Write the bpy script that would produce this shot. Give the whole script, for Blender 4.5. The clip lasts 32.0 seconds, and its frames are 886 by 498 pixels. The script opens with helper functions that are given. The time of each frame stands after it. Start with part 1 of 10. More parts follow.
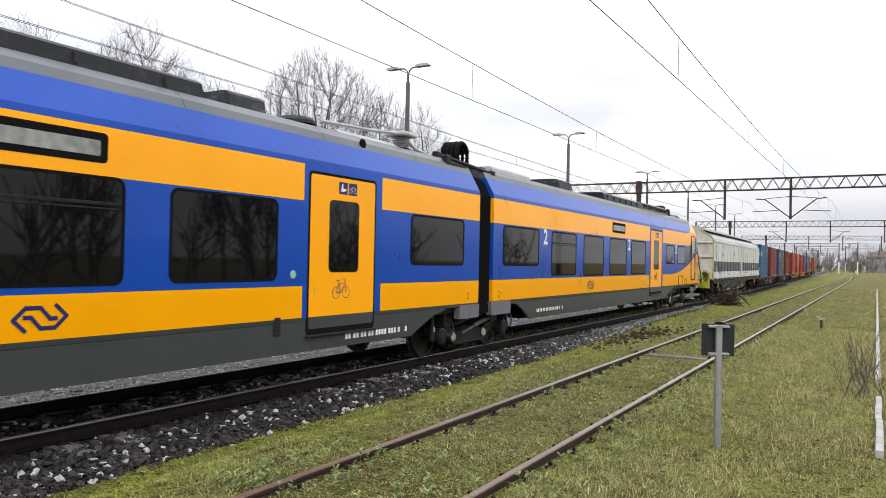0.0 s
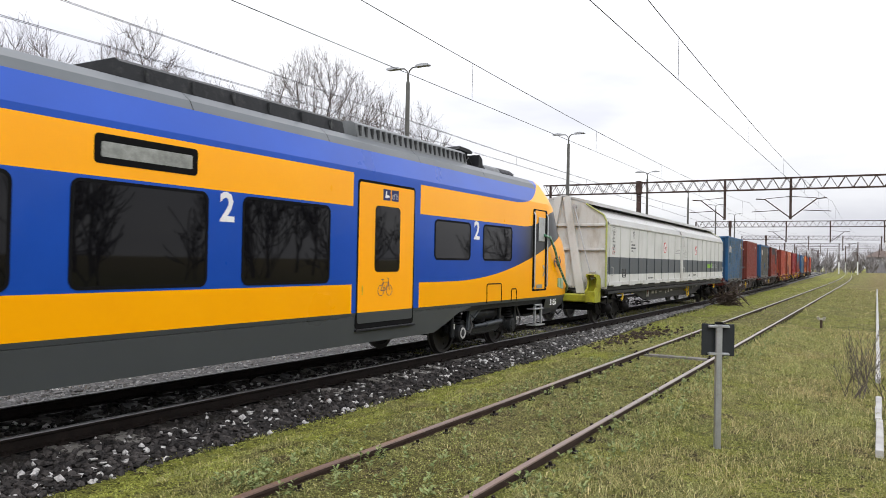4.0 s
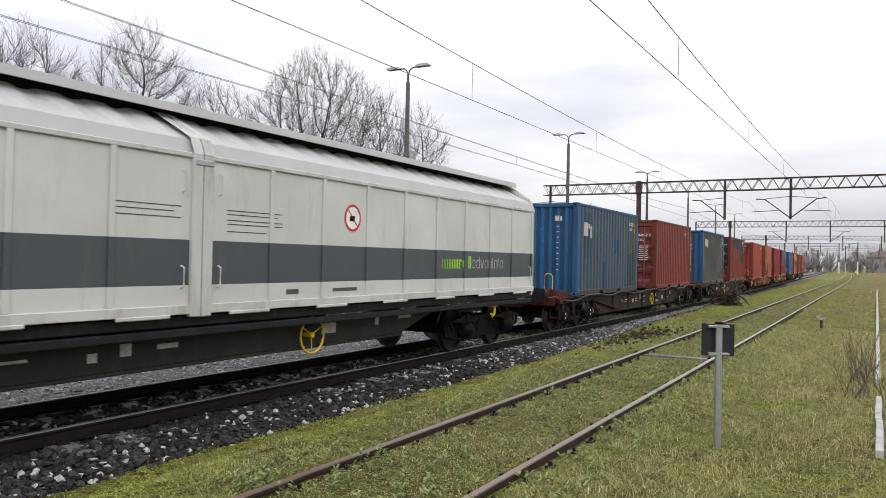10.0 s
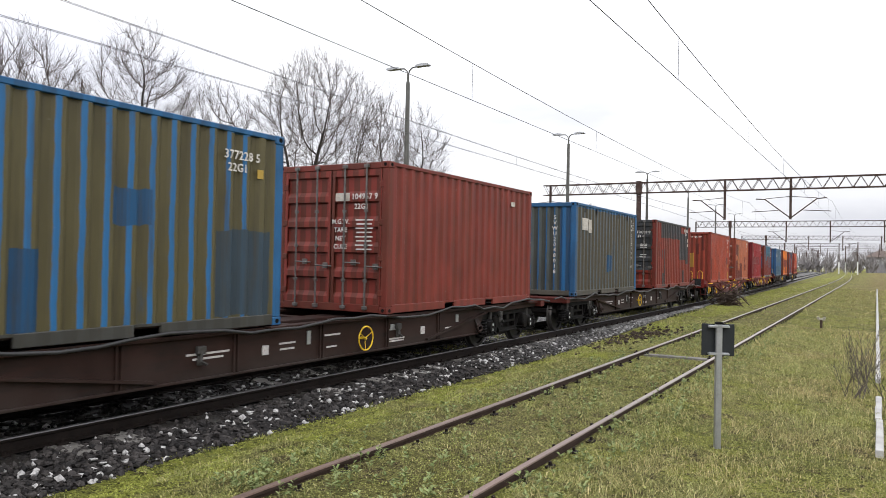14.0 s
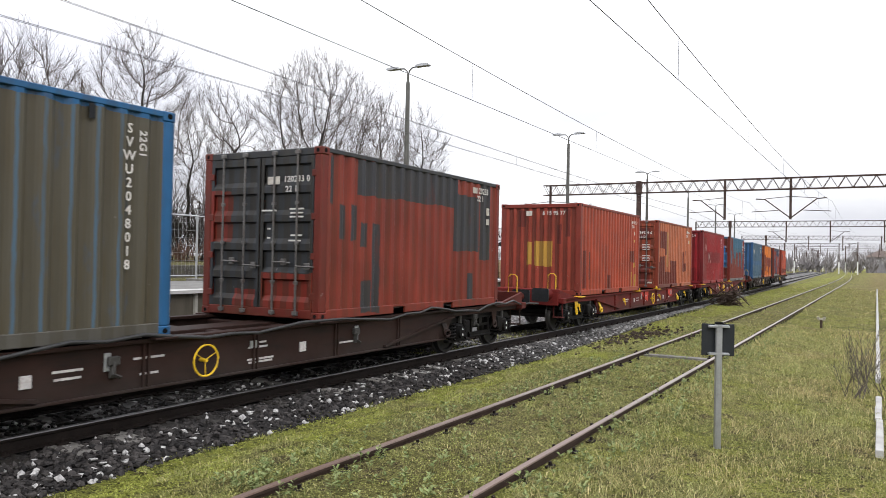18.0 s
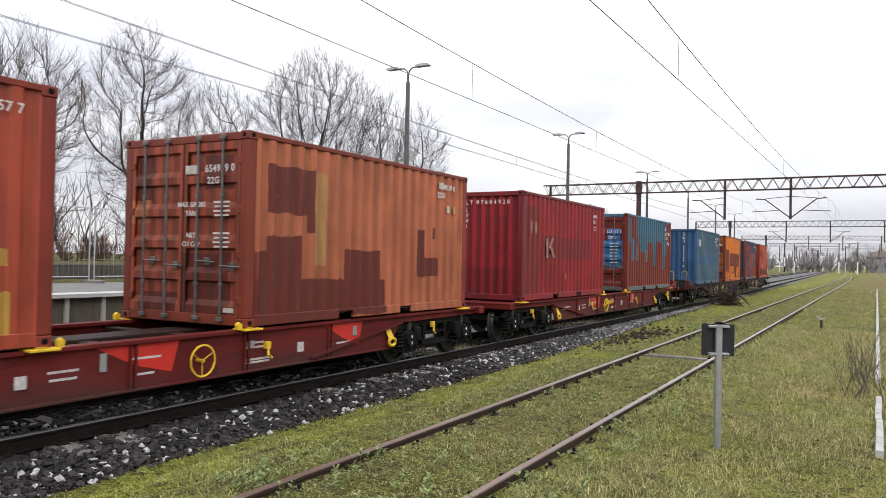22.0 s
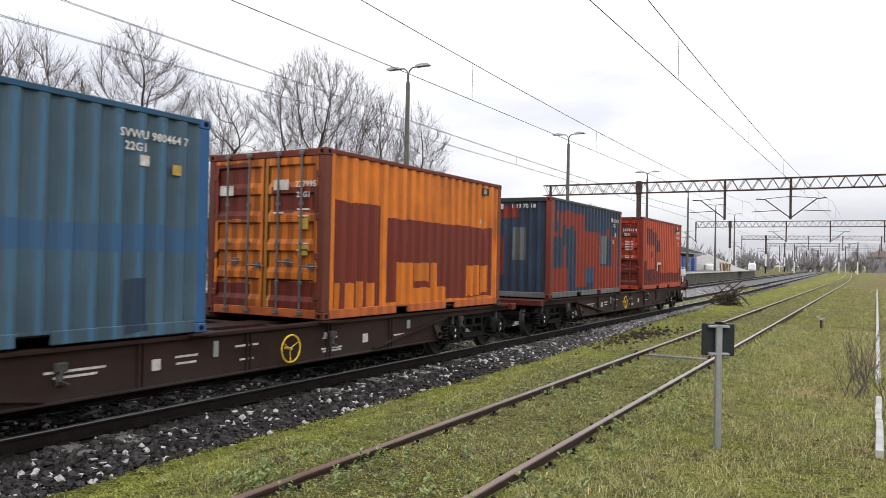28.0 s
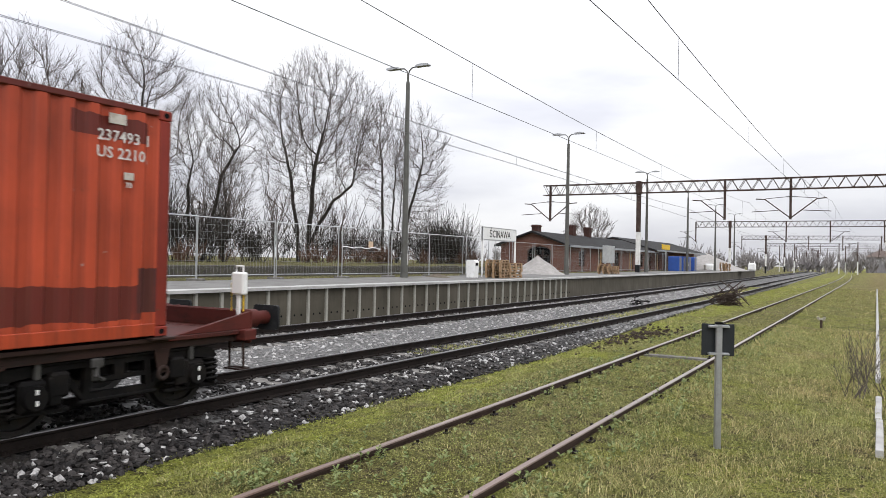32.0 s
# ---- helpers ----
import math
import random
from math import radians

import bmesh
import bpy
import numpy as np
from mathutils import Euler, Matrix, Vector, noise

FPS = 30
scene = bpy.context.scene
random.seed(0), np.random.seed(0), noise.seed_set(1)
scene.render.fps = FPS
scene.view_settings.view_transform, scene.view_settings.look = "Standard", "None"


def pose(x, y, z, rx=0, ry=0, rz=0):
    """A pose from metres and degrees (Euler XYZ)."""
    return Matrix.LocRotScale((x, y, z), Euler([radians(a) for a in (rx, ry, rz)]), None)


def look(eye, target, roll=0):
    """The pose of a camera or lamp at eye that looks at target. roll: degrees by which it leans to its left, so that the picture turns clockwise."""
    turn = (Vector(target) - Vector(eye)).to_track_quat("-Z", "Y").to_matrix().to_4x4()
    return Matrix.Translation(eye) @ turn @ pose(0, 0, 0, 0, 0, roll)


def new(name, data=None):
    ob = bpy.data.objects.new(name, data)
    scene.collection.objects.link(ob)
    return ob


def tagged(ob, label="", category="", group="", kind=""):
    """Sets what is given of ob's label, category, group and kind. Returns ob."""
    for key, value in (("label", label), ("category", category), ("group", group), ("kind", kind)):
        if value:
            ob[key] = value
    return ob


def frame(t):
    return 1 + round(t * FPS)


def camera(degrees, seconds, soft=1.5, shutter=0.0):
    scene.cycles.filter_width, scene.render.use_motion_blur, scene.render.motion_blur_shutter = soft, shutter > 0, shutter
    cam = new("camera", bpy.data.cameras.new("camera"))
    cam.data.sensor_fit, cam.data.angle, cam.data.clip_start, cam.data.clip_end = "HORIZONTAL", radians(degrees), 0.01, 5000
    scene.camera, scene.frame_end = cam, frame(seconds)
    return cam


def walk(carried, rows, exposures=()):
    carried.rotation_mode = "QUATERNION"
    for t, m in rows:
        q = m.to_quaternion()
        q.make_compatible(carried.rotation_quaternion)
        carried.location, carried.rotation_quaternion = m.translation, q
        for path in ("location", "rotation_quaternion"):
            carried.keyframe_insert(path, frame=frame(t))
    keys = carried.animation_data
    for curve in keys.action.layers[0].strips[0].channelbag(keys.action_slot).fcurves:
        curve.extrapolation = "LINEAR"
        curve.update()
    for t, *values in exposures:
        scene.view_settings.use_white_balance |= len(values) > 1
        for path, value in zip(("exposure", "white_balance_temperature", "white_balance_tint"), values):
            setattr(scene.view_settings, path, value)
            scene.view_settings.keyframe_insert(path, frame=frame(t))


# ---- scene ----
# The rails' top is z = 0 and the running line goes along +y.
EYE = Vector((0.0, 0.0, 1.884))
YAW, PITCH, ROLL = radians(29.863), radians(0.7716), 1.137
cam = camera(60.964, 32.0, soft=0.65, shutter=0.15)
FORE = Vector((-math.sin(YAW) * math.cos(PITCH), math.cos(YAW) * math.cos(PITCH), math.sin(PITCH)))
STAND = look(EYE, EYE + FORE, ROLL)
walk(cam, [(0.0, STAND), (32.0, STAND)], exposures=[(0.0, 0.84), (6.0, 0.80), (9.0, 0.66), (10.0, 0.68), (13.0, 0.88), (17.0, 0.94), (18.5, 0.97), (20.0, 0.92), (23.0, 0.82), (25.0, 0.77), (28.0, 0.80), (30.0, 0.90), (31.0, 0.98), (32.0, 0.77)])

# ---- light: a bright overcast sky ----
world = bpy.data.worlds.new("overcast_sky")
scene.world = world
world.use_nodes = True
wn = world.node_tree
wn.nodes.clear()
w_out = wn.nodes.new("ShaderNodeOutputWorld")
w_bg = wn.nodes.new("ShaderNodeBackground")
w_sky = wn.nodes.new("ShaderNodeTexSky")
w_sky.sky_type, w_sky.sun_disc = "NISHITA", False
w_sky.sun_elevation, w_sky.sun_rotation = radians(38), radians(125)
w_dim = wn.nodes.new("ShaderNodeVectorMath")
w_dim.operation = "SCALE"
w_dim.inputs["Scale"].default_value = 0.10
w_co = wn.nodes.new("ShaderNodeTexCoord")
w_map = wn.nodes.new("ShaderNodeMapping")
w_map.inputs["Scale"].default_value = (1.0, 1.0, 4.0)
w_no = wn.nodes.new("ShaderNodeTexNoise")
w_no.inputs["Scale"].default_value, w_no.inputs["Detail"].default_value = 2.2, 6.0
w_ramp = wn.nodes.new("ShaderNodeValToRGB")
w_ramp.color_ramp.elements[0].position, w_ramp.color_ramp.elements[0].color = 0.38, (0.67, 0.675, 0.735, 1)
w_ramp.color_ramp.elements[1].position, w_ramp.color_ramp.elements[1].color = 0.58, (0.90, 0.90, 0.925, 1)
w_mix = wn.nodes.new("ShaderNodeMix")
w_mix.data_type = "RGBA"
w_mix.inputs["Factor"].default_value = 0.93
wn.links.new(w_sky.outputs["Color"], w_dim.inputs[0])
wn.links.new(w_co.outputs["Generated"], w_map.inputs["Vector"])
wn.links.new(w_map.outputs["Vector"], w_no.inputs["Vector"])
wn.links.new(w_no.outputs["Fac"], w_ramp.inputs["Fac"])
wn.links.new(w_dim.outputs["Vector"], w_mix.inputs["A"])
wn.links.new(w_ramp.outputs["Color"], w_mix.inputs["B"])
wn.links.new(w_mix.outputs["Result"], w_bg.inputs["Color"])
# an overcast sky is brighter towards the zenith
w_sep = wn.nodes.new("ShaderNodeSeparateXYZ")
w_up = wn.nodes.new("ShaderNodeMath")
w_up.operation = "MULTIPLY_ADD"
w_up.use_clamp = False
w_up.inputs[1].default_value, w_up.inputs[2].default_value = 1.10, 0.58
w_top = wn.nodes.new("ShaderNodeMath")
w_top.operation = "MAXIMUM"
w_top.inputs[1].default_value = 0.0
wn.links.new(w_co.outputs["Generated"], w_sep.inputs[0])
wn.links.new(w_sep.outputs[2], w_top.inputs[0])
wn.links.new(w_top.outputs[0], w_up.inputs[0])
wn.links.new(w_up.outputs[0], w_bg.inputs["Strength"])
wn.links.new(w_bg.outputs["Background"], w_out.inputs["Surface"])
sun = new("sun", bpy.data.lights.new("sun", "SUN"))
sun.data.energy, sun.data.angle, sun.data.color = 0.5, radians(30), (1.0, 0.97, 0.93)
sun.matrix_world = look((30, -20, 40), (-8, 20, 0))


# ---- mesh and material tools ----
class Geo:
    """Collects vertices and faces of one mesh; cur is the material slot of new faces."""

    def __init__(self):
        self.v, self.f, self.m, self.cur = [], [], [], 0

    def add(self, vs, fs):
        n = len(self.v)
        self.v += [tuple(p) for p in vs]
        self.f += [tuple(i + n for i in q) for q in fs]
        self.m += [self.cur] * len(fs)
        return self

    def box(self, x0, x1, y0, y1, z0, z1, b=0.0):
        x0, x1, y0, y1, z0, z1 = min(x0, x1), max(x0, x1), min(y0, y1), max(y0, y1), min(z0, z1), max(z0, z1)
        if b <= 0:
            vs = [(x, y, z) for z in (z0, z1) for y in (y0, y1) for x in (x0, x1)]
            return self.add(vs, [(0, 2, 3, 1), (4, 5, 7, 6), (0, 1, 5, 4), (2, 6, 7, 3), (0, 4, 6, 2), (1, 3, 7, 5)])
        b = min(b, (x1 - x0) * 0.49, (y1 - y0) * 0.49, (z1 - z0) * 0.49)
        vs, key = [], {}
        for k, z in enumerate((z0, z1)):
            for j, y in enumerate((y0, y1)):
                for i, x in enumerate((x0, x1)):
                    sx, sy, sz = (1, -1)[i] * b, (1, -1)[j] * b, (1, -1)[k] * b
                    for a, p in (("x", (x, y + sy, z + sz)), ("y", (x + sx, y, z + sz)), ("z", (x + sx, y + sy, z))):
                        key[(i, j, k, a)] = len(vs)
                        vs.append(p)
        c = lambda i, j, k, a: key[(i, j, k, a)]
        fs = []
        for s in (0, 1):
            for a in "xyz":
                q = {"x": [(s, 0, 0), (s, 1, 0), (s, 1, 1), (s, 0, 1)], "y": [(0, s, 0), (0, s, 1), (1, s, 1), (1, s, 0)],
                     "z": [(0, 0, s), (1, 0, s), (1, 1, s), (0, 1, s)]}[a]
                fs.append(tuple(c(*p, a) for p in (q if s else q[::-1])))
        for j in (0, 1):
            for k in (0, 1):
                fs.append((c(0, j, k, "y"), c(1, j, k, "y"), c(1, j, k, "z"), c(0, j, k, "z")))
                fs.append((c(j, 0, k, "x"), c(j, 1, k, "x"), c(j, 1, k, "z"), c(j, 0, k, "z")))
                fs.append((c(j, k, 0, "x"), c(j, k, 1, "x"), c(j, k, 1, "y"), c(j, k, 0, "y")))
        for i in (0, 1):
            for j in (0, 1):
                for k in (0, 1):
                    fs.append((c(i, j, k, "x"), c(i, j, k, "y"), c(i, j, k, "z")))
        return self.add(vs, fs)

    def prism(self, poly, axis, a0, a1):
        """Extrudes a polygon: axis x: (y, z) points, y: (x, z), z: (x, y)."""
        put = {"x": lambda p, a: (a, p[0], p[1]), "y": lambda p, a: (p[0], a, p[1]), "z": lambda p, a: (p[0], p[1], a)}[axis]
        n = len(poly)
        vs = [put(p, a0) for p in poly] + [put(p, a1) for p in poly]
        fs = [tuple(range(n - 1, -1, -1)), tuple(range(n, 2 * n))] + [(i, (i + 1) % n, n + (i + 1) % n, n + i) for i in range(n)]
        return self.add(vs, fs)

    def cyl(self, p0, p1, r0, r1=None, n=12, caps=True):
        p0, p1 = Vector(p0), Vector(p1)
        r1 = r0 if r1 is None else r1
        d = (p1 - p0).normalized()
        a = d.orthogonal().normalized()
        b = d.cross(a)
        ring = [(math.cos(2 * math.pi * i / n), math.sin(2 * math.pi * i / n)) for i in range(n)]
        vs = [p0 + (a * c + b * s) * r0 for c, s in ring] + [p1 + (a * c + b * s) * r1 for c, s in ring]
        fs = [(i, (i + 1) % n, n + (i + 1) % n, n + i) for i in range(n)]
        if caps:
            fs += [tuple(range(n - 1, -1, -1)), tuple(range(n, 2 * n))]
        return self.add(vs, fs)

    def tube(self, pts, r, n=6, closed=False):
        pts = [Vector(p) for p in pts]
        k = len(pts)
        vs, fs = [], []
        up = Vector((0, 0, 1))
        for i, p in enumerate(pts):
            d = (pts[(i + 1) % k] - pts[i - 1]) if closed else pts[min(i + 1, k - 1)] - pts[max(i - 1, 0)]
            d.normalize()
            a = d.cross(up)
            a = a.normalized() if a.length > 0.05 else d.cross(Vector((1, 0, 0))).normalized()
            b = a.cross(d)
            vs += [p + (a * math.cos(2 * math.pi * j / n) + b * math.sin(2 * math.pi * j / n)) * r for j in range(n)]
        for i in range(k if closed else k - 1):
            o, q = i * n, ((i + 1) % k) * n
            fs += [(o + j, o + (j + 1) % n, q + (j + 1) % n, q + j) for j in range(n)]
        if not closed:
            fs += [tuple(range(n)), tuple(range((k - 1) * n + n - 1, (k - 1) * n - 1, -1))]
        return self.add(vs, fs)

    def lathe(self, prof, c, axis="x", n=20):
        """Turns (radius, height) points about an axis through c."""
        c = Vector(c)
        e = {"x": (Vector((1, 0, 0)), Vector((0, 1, 0)), Vector((0, 0, 1))), "y": (Vector((0, 1, 0)), Vector((0, 0, 1)), Vector((1, 0, 0))),
             "z": (Vector((0, 0, 1)), Vector((1, 0, 0)), Vector((0, 1, 0)))}[axis]
        vs, fs = [], []
        for r, h in prof:
            vs += [c + e[0] * h + (e[1] * math.cos(2 * math.pi * j / n) + e[2] * math.sin(2 * math.pi * j / n)) * r for j in range(n)]
        for i in range(len(prof) - 1):
            fs += [(i * n + j, i * n + (j + 1) % n, (i + 1) * n + (j + 1) % n, (i + 1) * n + j) for j in range(n)]
        return self.add(vs, fs)

    def grid(self, rows):
        w = len(rows[0])
        return self.add([p for r in rows for p in r],
                        [(i * w + j, i * w + j + 1, (i + 1) * w + j + 1, (i + 1) * w + j) for i in range(len(rows) - 1) for j in range(w - 1)])


def mesh_of(name, geo, mats, smooth=None):
    me = bpy.data.meshes.new(name)
    me.from_pydata(geo.v, [], geo.f)
    for m in mats if isinstance(mats, (list, tuple)) else [mats]:
        me.materials.append(m)
    if max(geo.m, default=0) > 0:
        me.polygons.foreach_set("material_index", geo.m)
    if smooth:
        me.shade_smooth()
        me.set_sharp_from_angle(angle=radians(smooth))
    me.update()
    return me


def part(name, geo, mat, parent=None, label="", smooth=None, at=None):
    """Links a mesh as one object under a thing or a part."""
    ob = new(name, mesh_of(name, geo, mat, smooth))
    if parent is not None:
        ob.parent = parent
    if at is not None:
        ob.matrix_basis = at
    return tagged(ob, label)


def thing(name, label, category, group="", kind="", at=None):
    ob = new(name)
    ob.empty_display_size = 0.3
    if at is not None:
        ob.matrix_basis = at
    return tagged(ob, label, category, group, kind)


class S:
    """A value in a node tree, with arithmetic."""

    def __init__(self, nt, sock):
        self.nt, self.s = nt, sock

    def op(self, kind, other=None, third=None):
        n = self.nt.nodes.new("ShaderNodeMath")
        n.operation = kind
        for i, o in enumerate((self, other, third)):
            if o is None:
                continue
            if isinstance(o, S):
                self.nt.links.new(o.s, n.inputs[i])
            else:
                n.inputs[i].default_value = o
        return S(self.nt, n.outputs[0])

    def __add__(self, o): return self.op("ADD", o)
    def __sub__(self, o): return self.op("SUBTRACT", o)
    def __mul__(self, o): return self.op("MULTIPLY", o)
    def __gt__(self, o): return self.op("GREATER_THAN", o)
    def __lt__(self, o): return self.op("LESS_THAN", o)
    def most(self, o): return self.op("MAXIMUM", o)
    def least(self, o): return self.op("MINIMUM", o)
    def within(self, a, b): return (self > a) * (self < b)
    def ramp(self, a, b):
        n = self.nt.nodes.new("ShaderNodeMapRange")
        self.nt.links.new(self.s, n.inputs["Value"])
        n.inputs["From Min"].default_value, n.inputs["From Max"].default_value = a, b
        return S(self.nt, n.outputs["Result"])


class Mat:
    """A principled material with its node tree at hand."""

    def __init__(self, name, rough=0.6, metal=0.0):
        self.m = bpy.data.materials.new(name)
        self.m.use_nodes = True
        self.nt = self.m.node_tree
        self.p = self.nt.nodes["Principled BSDF"]
        self.p.inputs["Specular IOR Level"].default_value = 0.28
        self.p.inputs["Roughness"].default_value, self.p.inputs["Metallic"].default_value = rough, metal
        self.co = self.nt.nodes.new("ShaderNodeTexCoord")
        sep = self.nt.nodes.new("ShaderNodeSeparateXYZ")
        self.nt.links.new(self.co.outputs["Object"], sep.inputs[0])
        self.x, self.y, self.z = (S(self.nt, sep.outputs[i]) for i in range(3))

    def noise(self, scale, detail=4.0, stretch=(1, 1, 1), rough=0.55, off=0.0):
        mp = self.nt.nodes.new("ShaderNodeMapping")
        mp.inputs["Scale"].default_value = stretch
        mp.inputs["Location"].default_value = (off, off * 1.7, off * 0.6)
        self.nt.links.new(self.co.outputs["Object"], mp.inputs["Vector"])
        n = self.nt.nodes.new("ShaderNodeTexNoise")
        n.inputs["Scale"].default_value, n.inputs["Detail"].default_value, n.inputs["Roughness"].default_value = scale, detail, rough
        self.nt.links.new(mp.outputs["Vector"], n.inputs["Vector"])
        return S(self.nt, n.outputs["Fac"])

    def mix(self, fac, a, b):
        n = self.nt.nodes.new("ShaderNodeMix")
        n.data_type = "RGBA"
        for key, v in (("Factor", fac), ("A", a), ("B", b)):
            if isinstance(v, S):
                self.nt.links.new(v.s, n.inputs[key])
            elif isinstance(v, (tuple, list)):
                n.inputs[key].default_value = (*v[:3], 1)
            else:
                n.inputs[key].default_value = v
        return S(self.nt, n.outputs["Result"])

    def color(self, c):
        self.nt.links.new(c.s, self.p.inputs["Base Color"])
        return self

    def rough(self, r):
        self.nt.links.new(r.s, self.p.inputs["Roughness"])
        return self

    def bump(self, h, strength=0.3, dist=0.01):
        b = self.nt.nodes.new("ShaderNodeBump")
        b.inputs["Strength"].default_value, b.inputs["Distance"].default_value = strength, dist
        self.nt.links.new(h.s, b.inputs["Height"])
        self.nt.links.new(b.outputs["Normal"], self.p.inputs["Normal"])
        return self

    def island(self):
        g = self.nt.nodes.new("ShaderNodeNewGeometry")
        return S(self.nt, g.outputs["Random Per Island"])

    def each(self):
        g = self.nt.nodes.new("ShaderNodeObjectInfo")
        return S(self.nt, g.outputs["Random"])


def shade(c, k):
    return tuple(min(1.0, v * k) for v in c)


def surface(name, c, rough=0.6, metal=0.0, var=0.25, scale=2.0, fine=60.0, bump=0.15, dirt=None, dirty=0.0, stretch=(1, 1, 1)):
    """A plain worn surface: two scales of tone, a little relief, and dirt in patches."""
    m = Mat(name, rough, metal)
    a = m.noise(scale, 5.0, stretch)
    b = m.noise(fine, 3.0)
    col = m.mix(a.ramp(0.3, 0.7), shade(c, 1 - var), shade(c, 1 + var * 0.8))
    col = m.mix(b.ramp(0.35, 0.65) * 0.35, col, shade(c, 1 - var * 1.2))
    if dirty:
        d = m.noise(scale * 1.7, 6.0, stretch, 0.7, 3.1)
        col = m.mix(d.ramp(0.62 - dirty * 0.35, 0.78) * 0.85, col, dirt or (0.05, 0.04, 0.03))
    m.color(col).rough(b.ramp(0.2, 0.8) * 0.2 + (rough - 0.1))
    if bump:
        m.bump(b, bump, 0.004)
    return m.m


def letters(text, size, mat, name="lettering", parent=None, at=None, label="", align="CENTER", bold=0.0, squeeze=1.0):
    """Words cut as a thin mesh, facing +z of their own space before at is applied."""
    cu = bpy.data.curves.new(name, "FONT")
    cu.body, cu.size, cu.align_x, cu.align_y, cu.resolution_u = text, size, align, "CENTER", 2
    cu.extrude, cu.offset, cu.space_character = 0.0015, bold, 1.05
    tmp = new("tmp", cu)
    tmp.scale = (squeeze, 1, 1)
    me = bpy.data.meshes.new_from_object(tmp.evaluated_get(bpy.context.evaluated_depsgraph_get()))
    bpy.data.objects.remove(tmp)
    me.materials.clear()
    me.materials.append(mat)
    for v in me.vertices:
        v.co.x *= squeeze
    ob = new(name, me)
    if parent is not None:
        ob.parent = parent
    if at is not None:
        ob.matrix_basis = at
    return tagged(ob, label)


def on_side(x, y, z):
    """The pose of a flat mark on a side wall that faces +x."""
    return Matrix.Translation((x, y, z)) @ Matrix(((0, 0, 1, 0), (1, 0, 0, 0), (0, 1, 0, 0), (0, 0, 0, 1)))


def on_end(x, y, z):
    """The pose of a flat mark on an end wall that faces -y."""
    return Matrix.Translation((x, y, z)) @ Matrix(((1, 0, 0, 0), (0, 0, -1, 0), (0, 1, 0, 0), (0, 0, 0, 1)))


# ---- the line of the tracks ----
TRAIN_X, SIDING_X, LOOP_X = -8.31, -3.53, -12.75


def ease(y, a, b, k):
    """A line that turns from straight to a slope k between a and b."""
    if y <= a:
        return 0.0
    if y >= b:
        return -k * (y - (a + b) / 2)
    return -k * (y - a) ** 2 / (2 * (b - a))


def main_x(y):
    return TRAIN_X + ease(y, 26, 56, 0.027)


def loop_x(y):
    return LOOP_X + ease(y, 14, 50, 0.03)


def siding_x(y):
    return SIDING_X + ease(y, 90, 160, 0.02) - 0.0018 * y * (y > 0)


def edge_x(y):
    return loop_x(y) - 1.78


# how far the train has still to come: the place along the line of its own zero mark
MARKS = [56.28, 47.48, 38.80, 30.15, 21.68, 13.26, 4.53, -4.66, -14.26, -24.28, -34.85, -45.76, -57.19, -68.92, -81.25, -94.17, -107.84]


def train_at(t):
    i = min(int(t / 2), 15)
    f = t / 2 - i
    p1, p2 = MARKS[i], MARKS[i + 1]
    p0 = MARKS[i - 1] if i else 2 * p1 - p2
    p3 = MARKS[i + 2] if i < 15 else 2 * p2 - p1
    return 0.5 * (2 * p1 + (p2 - p0) * f + (2 * p0 - 5 * p1 + 4 * p2 - p3) * f * f + (3 * p1 - p0 - 3 * p2 + p3) * f ** 3)


CARRIED = []   # (thing, mark along the train, half distance of its bogies)
TURNING = []   # (wheelset, radius, its pose on the bogie)


def line_pose(u, half, t):
    y = u + train_at(t)
    xa, xb = main_x(y - half), main_x(y + half)
    return Matrix.LocRotScale(((xa + xb) / 2, y, 0), Euler((0, 0, math.atan2(xa - xb, 2 * half))), None)


def motions():
    for ob, u, half in CARRIED:
        walk(ob, [(k * 0.5, line_pose(u, half, k * 0.5)) for k in range(65)])
    for ob, r, base in TURNING:
        start = train_at(0.0)
        walk(ob, [(k * 0.1, base @ Matrix.Rotation((start - train_at(k * 0.1)) / r, 4, "X")) for k in range(321)])

# ---- materials ----
M_STEEL_DARK = surface("running gear black steel", (0.0065, 0.006, 0.006), 0.62, 0.1, 0.35, 3, 80, 0.2, (0.017, 0.0135, 0.011), 0.45)
M_WHEEL = surface("wheel steel", (0.022, 0.020, 0.019), 0.5, 0.4, 0.3, 4, 90, 0.15, (0.045, 0.032, 0.026), 0.4)
M_TREAD = surface("bright wheel tread", (0.12, 0.115, 0.11), 0.4, 0.9, 0.15, 6, 90, 0.05)
M_RAIL = surface("rail web rusty brown", (0.020, 0.015, 0.013), 0.7, 0.2, 0.35, 3, 70, 0.3, (0.010, 0.009, 0.009), 0.5)
M_RAILTOP = surface("polished rail head", (0.16, 0.155, 0.155), 0.35, 1.0, 0.2, 1, 60, 0.05, (0.05, 0.042, 0.038), 0.4, (3, 0.2, 3))
M_SIDERAIL = Mat("weathered rail head", 0.42, 0.7)
_a, _b = M_SIDERAIL.noise(2, 5, (3, 0.3, 3)), M_SIDERAIL.noise(60, 3)
# Head colour goes from brown to pale grey over y 5 to 13.
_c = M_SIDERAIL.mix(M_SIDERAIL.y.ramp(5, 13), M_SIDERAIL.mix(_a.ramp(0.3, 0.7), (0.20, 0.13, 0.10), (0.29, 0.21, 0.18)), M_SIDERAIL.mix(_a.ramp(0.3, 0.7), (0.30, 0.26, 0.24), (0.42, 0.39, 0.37)))
